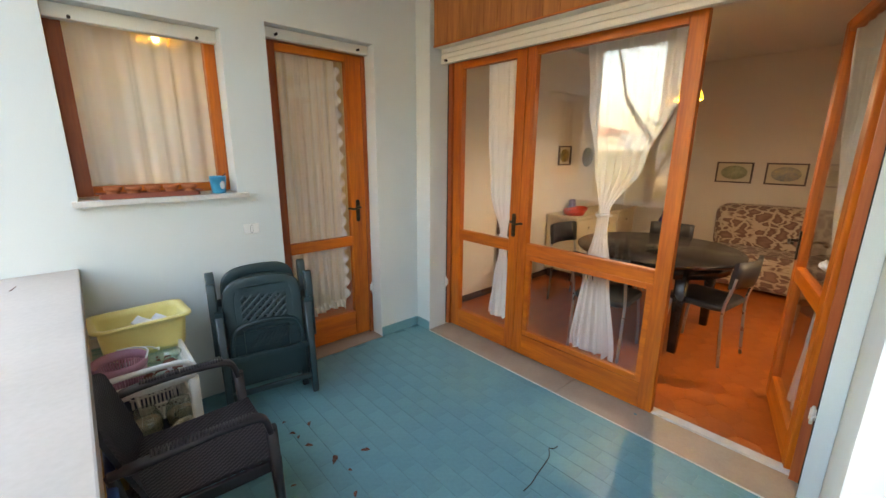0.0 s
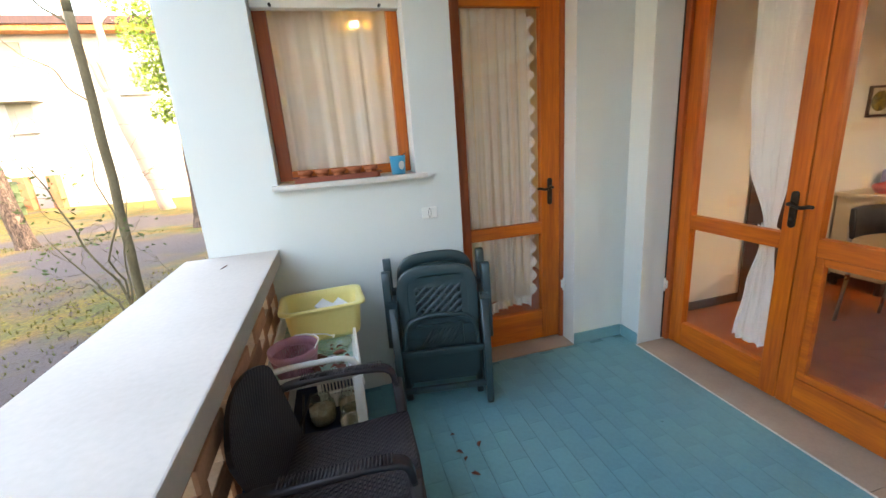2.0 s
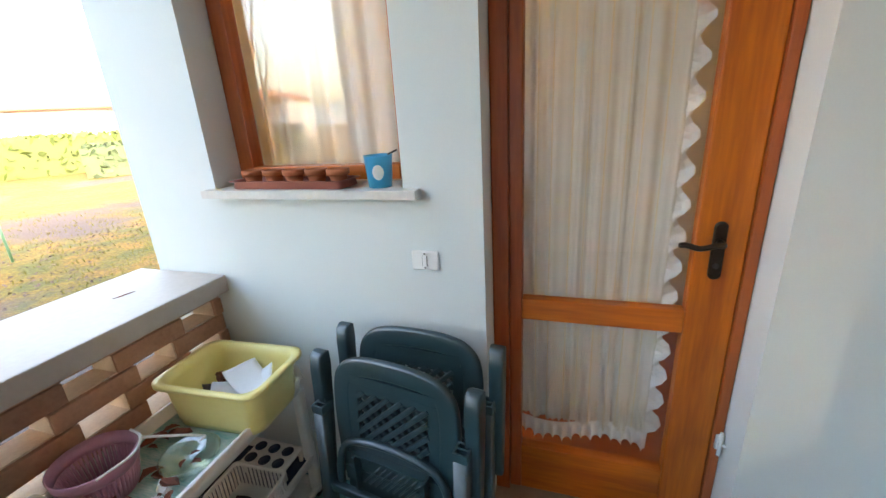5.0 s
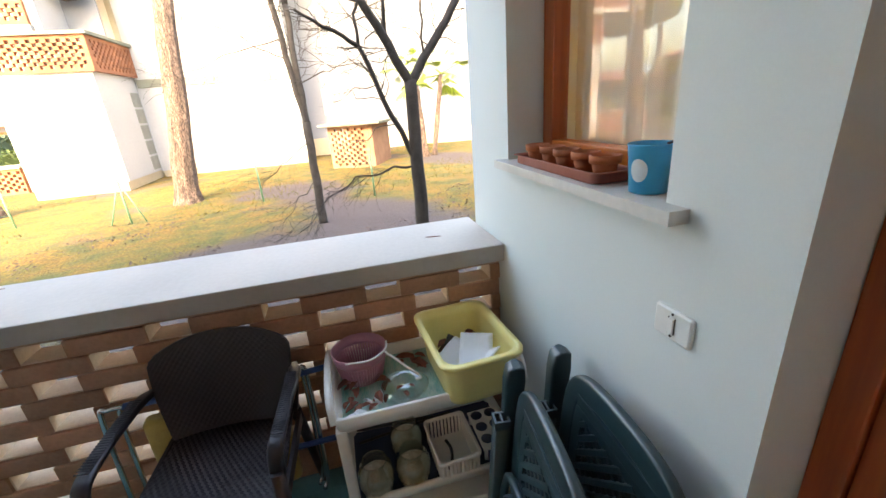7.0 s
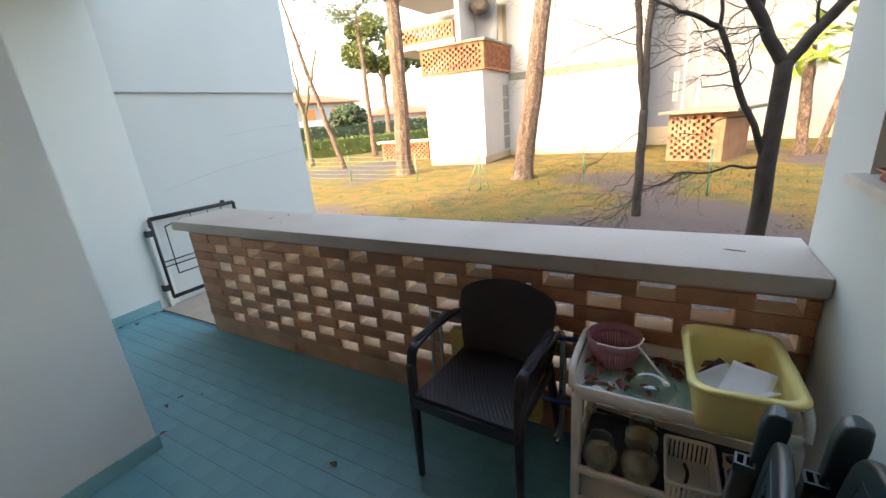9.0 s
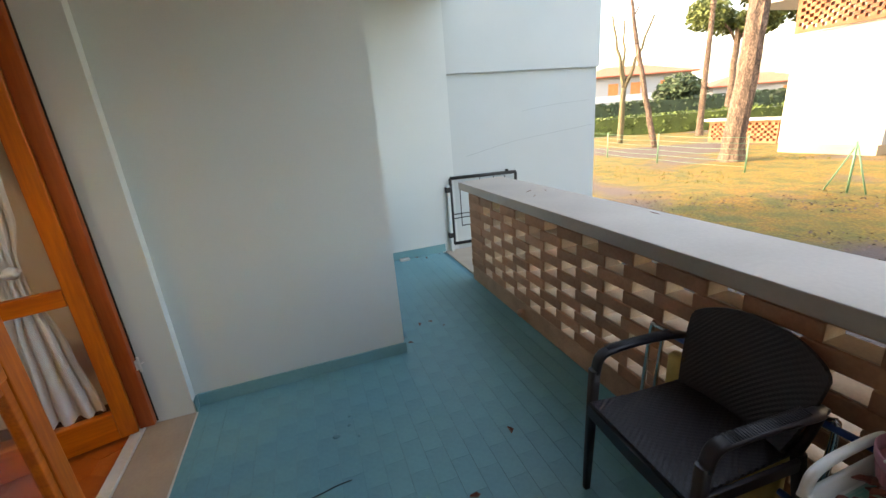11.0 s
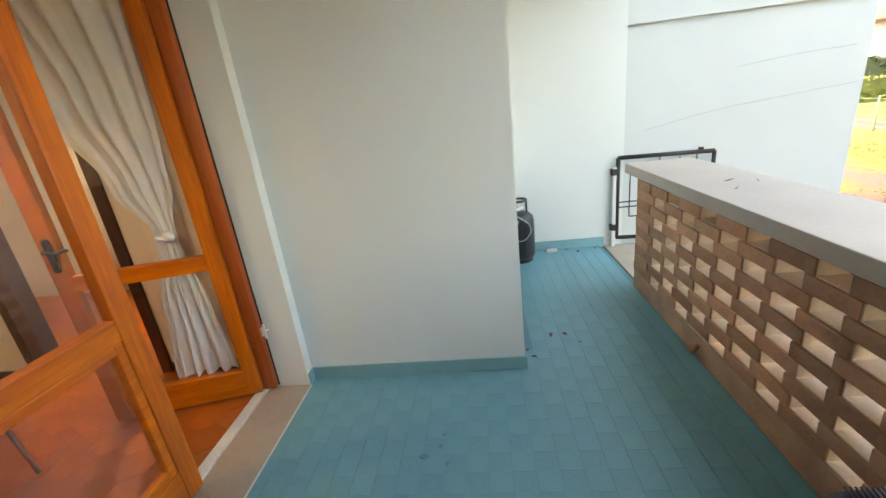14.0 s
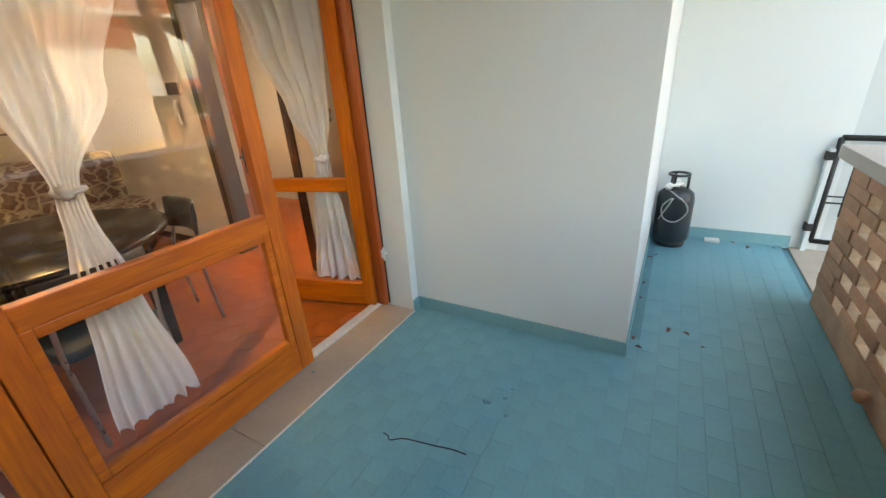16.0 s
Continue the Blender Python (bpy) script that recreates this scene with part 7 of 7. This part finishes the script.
tree("plane_tree", "pale pinkish two-stemmed tree before the white house", 32, [((-6.6, 20.0, GZ), (-7.6, 20, 4.2), 0.28, 0.22)], [((-7.6, 20, 4.1), (-8.7, 20, 8.2), 0.18, 0.10), ((-7.6, 20, 4.1), (-7.3, 20, 8.5), 0.16, 0.1), ((-7.4, 20, 6.6), (-5.8, 20, 8.2), 0.07, 0.03)], 6, [], material("pale_pink_bark", (0.40, 0.29, 0.23), 0.9, (0.38, 0.26, 0.2), 3, 30, 1.0, 0.4, stretch=(1, 1, 0.4)), twig_len=0.8)
tree("leafy_tree", "leafy bright green tree behind the pine", 33, [((-4.3, 18.0, GZ), (-4.6, 18, 4.5), 0.16, 0.12)], [((-4.6, 18, 3.5), (-5.2, 18, 6), 0.06, 0.03), ((-4.6, 18, 4), (-3.4, 18, 5.5), 0.06, 0.03)], 4,
     [((-3.6, 17.2, 2.2), 1.1, 900, 0.08), ((-2.2, 17.0, 1.4), 1.0, 700, 0.08), ((-4.3, 17.5, 5.6), 1.62, 2070, 0.085), ((-3.2, 17.5, 4.4), 1.49, 2300, 0.085), ((-2.6, 17.6, 2.9), 1.35, 2070, 0.085), ((-1.6, 17.6, 3.8), 1.62, 2070, 0.085), ((-5.1, 17.6, 4.3), 0.81, 552, 0.085), ((-4.9, 17.5, 3.2), 0.68, 368, 0.085), ((-3.0, 17.5, 6.2), 1.76, 2300, 0.085), ((-1.6, 17.5, 5.6), 1.76, 2070, 0.085), ((-5.0, 17.5, 7.0), 1.35, 1150, 0.085)], M_BARK, M_BRIGHT)
tree("bare_shrub", "bare shrub with a few narrow leaves by the parapet", 34, [((-1.55, 4.6, GZ), (-1.6, 4.5, 0.35), 0.02, 0.014)],
     [((-1.6, 4.5, 0.3), (-1.95, 4.4, 1.5), 0.012, 0.004), ((-1.6, 4.5, 0.2), (-1.4, 4.5, 1.2), 0.010, 0.003), ((-1.58, 4.5, 0.0), (-2.1, 4.6, 0.9), 0.012, 0.004), ((-1.6, 4.5, 0.3), (-1.65, 4.6, 1.7), 0.011, 0.003), ((-1.56, 4.55, -0.2), (-1.1, 4.4, 0.5), 0.014, 0.005)],
     6, [((-1.95, 4.4, 1.3), 0.4, 60, 0.022), ((-1.5, 4.5, 0.9), 0.35, 40, 0.022), ((-2.0, 4.6, 0.7), 0.35, 46, 0.022)], M_BARK3, M_HEDGE, twig_len=0.35)
# two trees in front of the hedge
tree("young_tree", "slim pale tree on the sunlit lawn", 35, [((-13.74, -12.0, GZ), (-13.25, -12.9, 3.9), 0.13, 0.10), ((-13.25, -12.9, 3.9), (-12.9, -13.6, 8.0), 0.10, 0.03)], [((-13.15, -13.1, 5.0), (-13.9, -12.6, 6.6), 0.04, 0.01)], 4, [], M_BARK, twig_len=0.8)
tree("forked_tree", "forked olive-barked tree by the hedge", 36, [((-15.2, -15.8, GZ), (-15.3, -15.8, 2.3), 0.16, 0.13)], [((-15.3, -15.8, 2.2), (-16.5, -15.3, 5.6), 0.10, 0.05), ((-15.3, -15.8, 2.2), (-14.8, -16.3, 5.8), 0.10, 0.05), ((-15.3, -15.8, 2.3), (-15.2, -15.9, 5.5), 0.08, 0.04)], 6, [], M_BARK3, twig_len=0.8)


def hedge(name, a, b, w, h, mat, seed, label, size=0.10, dens=170):
    rnd = random.Random(seed)
    a, b = Vector(a), Vector(b)
    L = (b - a).length
    d = (b - a).normalized()
    s = Vector((-d.y, d.x, 0))
    hd = thing(name, label, "hedge")
    bm = bmesh.new()
    box(bm, 0, L, -w / 2 + 0.12, w / 2 - 0.12, 0, h - 0.12, m=Matrix.Translation(a) @ Matrix.Rotation(math.atan2(d.y, d.x), 4, "Z"))
    part("core", bm, mat, hd)
    bm = bmesh.new()
    for _ in range(int(L * (w + h) * dens * 0.5)):
        u, face = rnd.uniform(0, L), rnd.random()
        if face < 0.4:
            v, z = rnd.uniform(-w / 2, w / 2), h + rnd.uniform(-0.12, 0.03)
        else:
            v, z = rnd.choice((-1, 1)) * (w / 2 + rnd.uniform(-0.1, 0.03)), rnd.uniform(0.03, h)
        c_ = a + d * u + s * v + Vector((0, 0, z + 0.05 * noise.noise(Vector((u * 0.8, 0, seed)))))
        e = Euler([rnd.uniform(0, 6.28) for _ in range(3)]).to_matrix()
        q = size * rnd.uniform(0.6, 1.3)
        bm.faces.new([bm.verts.new(c_ + e @ Vector(p_)) for p_ in ((0, -q, 0), (q * 0.5, 0, 0), (0, q, 0), (-q * 0.5, 0, 0))])
    part("foliage", bm, mat, hd)
    return hd


hedge("clipped_hedge", (-17.0, -21.5, GZ), (-30.0, -13.5, GZ), 1.1, 1.25, M_HEDGE, 41, "long clipped green hedge behind the lawn", 0.12, 90)
hedge("dark_hedge", (-26.0, -34.0, GZ), (-50.0, -24.0, GZ), 1.5, 2.1, M_DARKG, 42, "tall dark hedge in front of the far houses", 0.25, 22)
hedge("north_hedge", (-14.0, 24.0, GZ), (-22.0, 16.0, GZ), 1.0, 1.6, M_DARKG, 43, "green hedge beside the far drive", 0.2, 40)
hedge("far_hedge", (-30.0, 12.0, GZ), (-24.0, 24.0, GZ), 1.5, 2.2, M_HEDGE, 44, "tall hedge beyond the lawn", 0.25, 30)
rnd = random.Random(77)
tree("round_evergreen", "dense round dark evergreen beside the far house", 45, [((-36.0, -31.0, GZ), (-36, -31, 3), 0.3, 0.2)], [], 0, [((-36, -31, 2.6), 1.9, 700, 0.3), ((-37.2, -30.5, 2.2), 1.5, 400, 0.3), ((-34.8, -31.3, 2.0), 1.3, 300, 0.3)], M_BARK2, M_DARKG)
tree("umbrella_pine", "broad umbrella pine behind the lawn", 46, [((-30.0, -21.0, GZ), (-30, -21, 6), 0.25, 0.2)], [((-30, -21, 5), (-31.5, -20, 8), 0.1, 0.05), ((-30, -21, 5), (-28.5, -22, 8), 0.1, 0.05)], 3,
     [((-30 + rnd.uniform(-3, 3), -21 + rnd.uniform(-3, 3), rnd.uniform(6.2, 9.5)), rnd.uniform(0.9, 1.6), 900, 0.19) for _ in range(12)], M_BARK, M_PINE)


def far_house(at, w, d, h, label, shutters):
    hs = thing("far_house", label, "house", at=at)
    part("wall", box(bmesh.new(), -w / 2, w / 2, -d / 2, d / 2, 0, h), M_HOUSE, hs)
    bm = bmesh.new()
    o = [(-w / 2 - 0.7, -d / 2 - 0.7), (w / 2 + 0.7, -d / 2 - 0.7), (w / 2 + 0.7, d / 2 + 0.7), (-w / 2 - 0.7, d / 2 + 0.7)]
    loft(bm, [[(x, y, h + 0.002) for x, y in o], [(x, y, h + 0.15) for x, y in o], [(x * 0.35, y * 0.1, h + 1.5) for x, y in o]], smooth=False)
    part("roof", bm, M_ROOF, hs, "low red tiled roof")
    part("balcony", box(bmesh.new(), -w / 2, w / 2, d / 2, d / 2 + 1.0, h * 0.42, h * 0.46), M_HOUSE, hs)
    part("railing", box(bmesh.new(), -w / 2, w / 2, d / 2 + 0.95, d / 2 + 1.0, h * 0.46, h * 0.60), M_MARBLE, hs)
    for x in shutters:
        part("window", box(bmesh.new(), x - 0.65, x + 0.65, d / 2 + 0.001, d / 2 + 0.05, h * 0.60, h * 0.86), M_OSHUT, hs, "closed orange shutter")
    return hs


M_OSHUT = material("orange_shutter", (0.62, 0.22, 0.06), 0.6, (0.5, 0.17, 0.04), 3, 40, 0.6, 0.1)
far_house(pose(-41.5, -45, GZ - 0.2, 0, 0, -12), 14, 8, 5.4, "white two-storey house with orange shutters and a red roof", (-5.5, -3.5, 0.5, 3.5))
far_house(pose(-60.0, -41, GZ - 0.2, 0, 0, -30), 12, 8, 3.2, "low white house with a red tiled roof", (-3, 2))
far_house(pose(-44.0, 31, GZ - 0.2, 0, 0, 230), 14, 8, 4.6, "white house with a red roof beyond the hedge", (-3, 3))

# fence of green posts and wires
fence = thing("wire_fence", "low green wire fence on thin posts across the lawn", "fence")
M_GPOST = material("green_fence_paint", (0.10, 0.22, 0.13), 0.5, (0.07, 0.16, 0.09), 9, 60, 0.6, 0.1)
POSTS = ((-8.07, 5.76), (-8.5, 2.97), (-9.8, 0.2), (-9.08, -2.55), (-10.3, -5.5), (-10.39, -8.62), (-10.7, -11.47), (-12.0, -15.0))
for x, y in POSTS:
    bm = bmesh.new()
    tube(bm, [(x, y, GZ - 0.1), (x + 0.02, y, GZ + 1.0)], 0.022, 6)
    part("post", bm, M_GPOST, fence)
for a, b in zip(POSTS[4:], POSTS[5:]):
    for k in range(6):
        bm = bmesh.new()
        z = GZ + 0.12 + k * 0.16
        tube(bm, [(*a, z), ((a[0] + b[0]) / 2, (a[1] + b[1]) / 2, z - 0.03), (*b, z)], 0.006, 4)
        part("wire", bm, M_GPOST, fence)
for sg in (-0.35, 0.35):
    bm = bmesh.new()
    tube(bm, [(-9.08, -2.55, GZ + 0.95), (-9.08 + 0.1, -2.55 + sg, GZ)], 0.016, 6)
    part("brace", bm, M_GPOST, fence)
low = thing("low_brick_wall", "low pierced brick garden wall with a grey coping", "wall")
pierced(low, "brick_front", -17.1, -16.95, -12.0, -9.0, GZ, GZ + 0.95, "y")
part("coping", box(bmesh.new(), -17.3, -16.8, -12.2, -8.9, GZ + 0.95, GZ + 1.05), M_GREYB, low)

# fallen leaves and grass tufts on the near ground
rnd = random.Random(9)
bm = bmesh.new()
for _ in range(5200):
    x, y = rnd.uniform(-9.0, -0.5), rnd.uniform(-5, 9)
    if noise.noise(Vector((x * 0.35, y * 0.35, 3))) < -0.05 and x < -2.2:
        continue
    s = rnd.uniform(0.02, 0.045)
    e = Euler((rnd.uniform(-0.5, 0.5), rnd.uniform(-0.5, 0.5), rnd.uniform(0, 6.28))).to_matrix()
    z = GZ + 0.02 + noise.noise(Vector((x * 0.25, y * 0.25, 0))) * 0.10 * min(1, max(0, (math.hypot(x, y - 1) - 4) / 5)) + noise.noise(Vector((x * 1.1, y * 1.1, 4))) * 0.025
    bm.faces.new([bm.verts.new(Vector((x, y, z)) + e @ Vector(q)) for q in ((0, -s, 0), (s * 0.6, 0, 0.008), (0, s, 0), (-s * 0.6, 0, 0.008))])
M_LITTER = material("leaf_litter", (0.11, 0.072, 0.056), 0.9, (0.055, 0.036, 0.033), 2, 20, 1.0, 0.0, island=0.45)
tagged(part("leaf_litter", bm, M_LITTER), "scattered fallen brown leaves on the ground", "leaf litter", kind="stuff")
bm = bmesh.new()
for _ in range(9000):
    x, y = rnd.uniform(-14.0, -1.2), rnd.uniform(-9, 14)
    if noise.noise(Vector((x * 0.22, y * 0.22, 8))) < 0.02:
        continue
    h = rnd.uniform(0.03, 0.09)
    a = rnd.uniform(0, 6.28)
    z = GZ - 0.01 + noise.noise(Vector((x * 0.25, y * 0.25, 0))) * 0.10 * min(1, max(0, (math.hypot(x, y - 1) - 4) / 5)) + noise.noise(Vector((x * 1.1, y * 1.1, 4))) * 0.025
    c_ = Vector((x, y, z))
    for q in range(3):
        a += 2.1
        d = Vector((math.cos(a), math.sin(a), 0))
        s = Vector((-d.y, d.x, 0)) * 0.008
        bm.faces.new([bm.verts.new(p_) for p_ in (c_ - s, c_ + s, c_ + d * h * 0.5 + Vector((0, 0, h)))])
M_GRASS = material("short_grass", (0.165, 0.125, 0.010), 0.8, (0.07, 0.082, 0.008), 0.6, 10, 1.0, 0.0, island=0.4)
tagged(part("grass_tufts", bm, M_GRASS), "short yellow-green grass tufts on the lawn", "grass", kind="stuff")

# distant wooded hills
bm = bmesh.new()
rows = []
for k in range(121):
    a = radians(100 + k * 2.0)
    r = 330
    hgt = 16 + 14 * noise.noise(Vector((k * 0.11, 0, 3))) + 5 * noise.noise(Vector((k * 0.5, 0, 7)))
    rows.append((bm.verts.new((r * math.cos(a), r * math.sin(a), -3)), bm.verts.new((r * math.cos(a) * 1.2, r * math.sin(a) * 1.2, hgt))))
for a, b in zip(rows, rows[1:]):
    bm.faces.new((a[0], b[0], b[1], a[1]))
# aerial haze is painted in as a pale blue-grey base colour
M_HILL = material("haze_painted_hill", (0.30, 0.36, 0.38), 1.0, (0.22, 0.28, 0.28), 0.05, 0.6, 0.8, 0.0)
structure(part("backdrop", bm, M_HILL), "distant wooded hills with haze in their colour", "backdrop")

# ---------------------------------------------------------------- floor tiles, laid last
floor_ob = bpy.data.objects["floor"]
TX, TY = 0.10, 0.20
tile_me = bpy.data.meshes.new("tile")
bm = bmesh.new()
box(bm, -TX / 2 + 0.0009, TX / 2 - 0.0009, -TY / 2 + 0.0003, TY / 2 - 0.0003, -0.012, 0.0)
for v in bm.verts:
    if v.co.z > -0.001:
        v.co.x *= 0.9985
        v.co.y *= 0.9992
bm.to_mesh(tile_me)
bm.free()
tile_me.materials.append(M_TEAL)
rest = bmesh.new()
rnd = random.Random(12)
count = 0
spots = []
for i in range(-3, 23):
    for j in range(-12, 16):
        x = -0.085 + TX * (i + 0.5)
        y = -1.95 + TY * (j + 10.5) + (TY / 2 if i % 2 else 0) - 0.1
        if not (-0.09 < x < 2.19 and YE - 0.05 < y < YA):
            continue
        if y < YS - 0.09 and x > XK - 0.04:
            continue
        spots.append((x, y))
for x, y in spots:
    z = rnd.uniform(-0.0002, 0.0)
    if count < 300 and y > -0.6 and x > 0.15:
        t = new("tile", tile_me)
        t.parent = floor_ob
        t.location = (x, y, z)
        t.rotation_euler = (rnd.uniform(-0.0006, 0.0006), rnd.uniform(-0.0006, 0.0006), 0)
        count += 1
    else:
        x0, x1, y0, y1 = x - TX / 2 + 0.0009, x + TX / 2 - 0.0009, max(y - TY / 2 + 0.0003, YE), min(y + TY / 2 - 0.0003, YA)
        box(rest, x0, x1, y0, y1, z - 0.01, z)
t = part("tile_field", rest, M_TEAL, floor_ob)
t["kind"] = "stuff"
inside = bpy.data.objects["interior_floor"]
hex_me = bpy.data.meshes.new("tile")
bm = bmesh.new()
R = 0.105
ring = [(R * 0.993 * math.cos(radians(60 * k + 30)), R * 0.993 * math.sin(radians(60 * k + 30))) for k in range(6)]
loft(bm, [[(x, y, -0.006) for x, y in ring], [(x, y, -0.0004) for x, y in ring], [(x * 0.996, y * 0.996, 0) for x, y in ring]], smooth=False)
bm.to_mesh(hex_me)
bm.free()
hex_me.materials.append(M_COTTO)
count = 0
rest = bmesh.new()
for j in range(0, 30):
    for i in range(0, 24):
        x = 2.60 + R * math.sqrt(3) * (i + (0.5 if j % 2 else 0))
        y = -1.7 + R * 1.5 * j
        if not (2.56 < x < 6.5 and -1.65 < y < 2.85):
            continue
        z = 0.0
        if count < 200 and 2.56 < x < 5.0 and -0.1 < y < 2.3:
            t = new("tile", hex_me)
            t.parent = inside
            t.location = (x, y, z)
            count += 1
        else:
            loft(rest, [[(x + a, y + b, z - 0.006) for a, b in ring], [(x + a, y + b, z) for a, b in ring]], smooth=False)
t = part("tile_field", rest, M_COTTO, inside)
t["kind"] = "stuff"
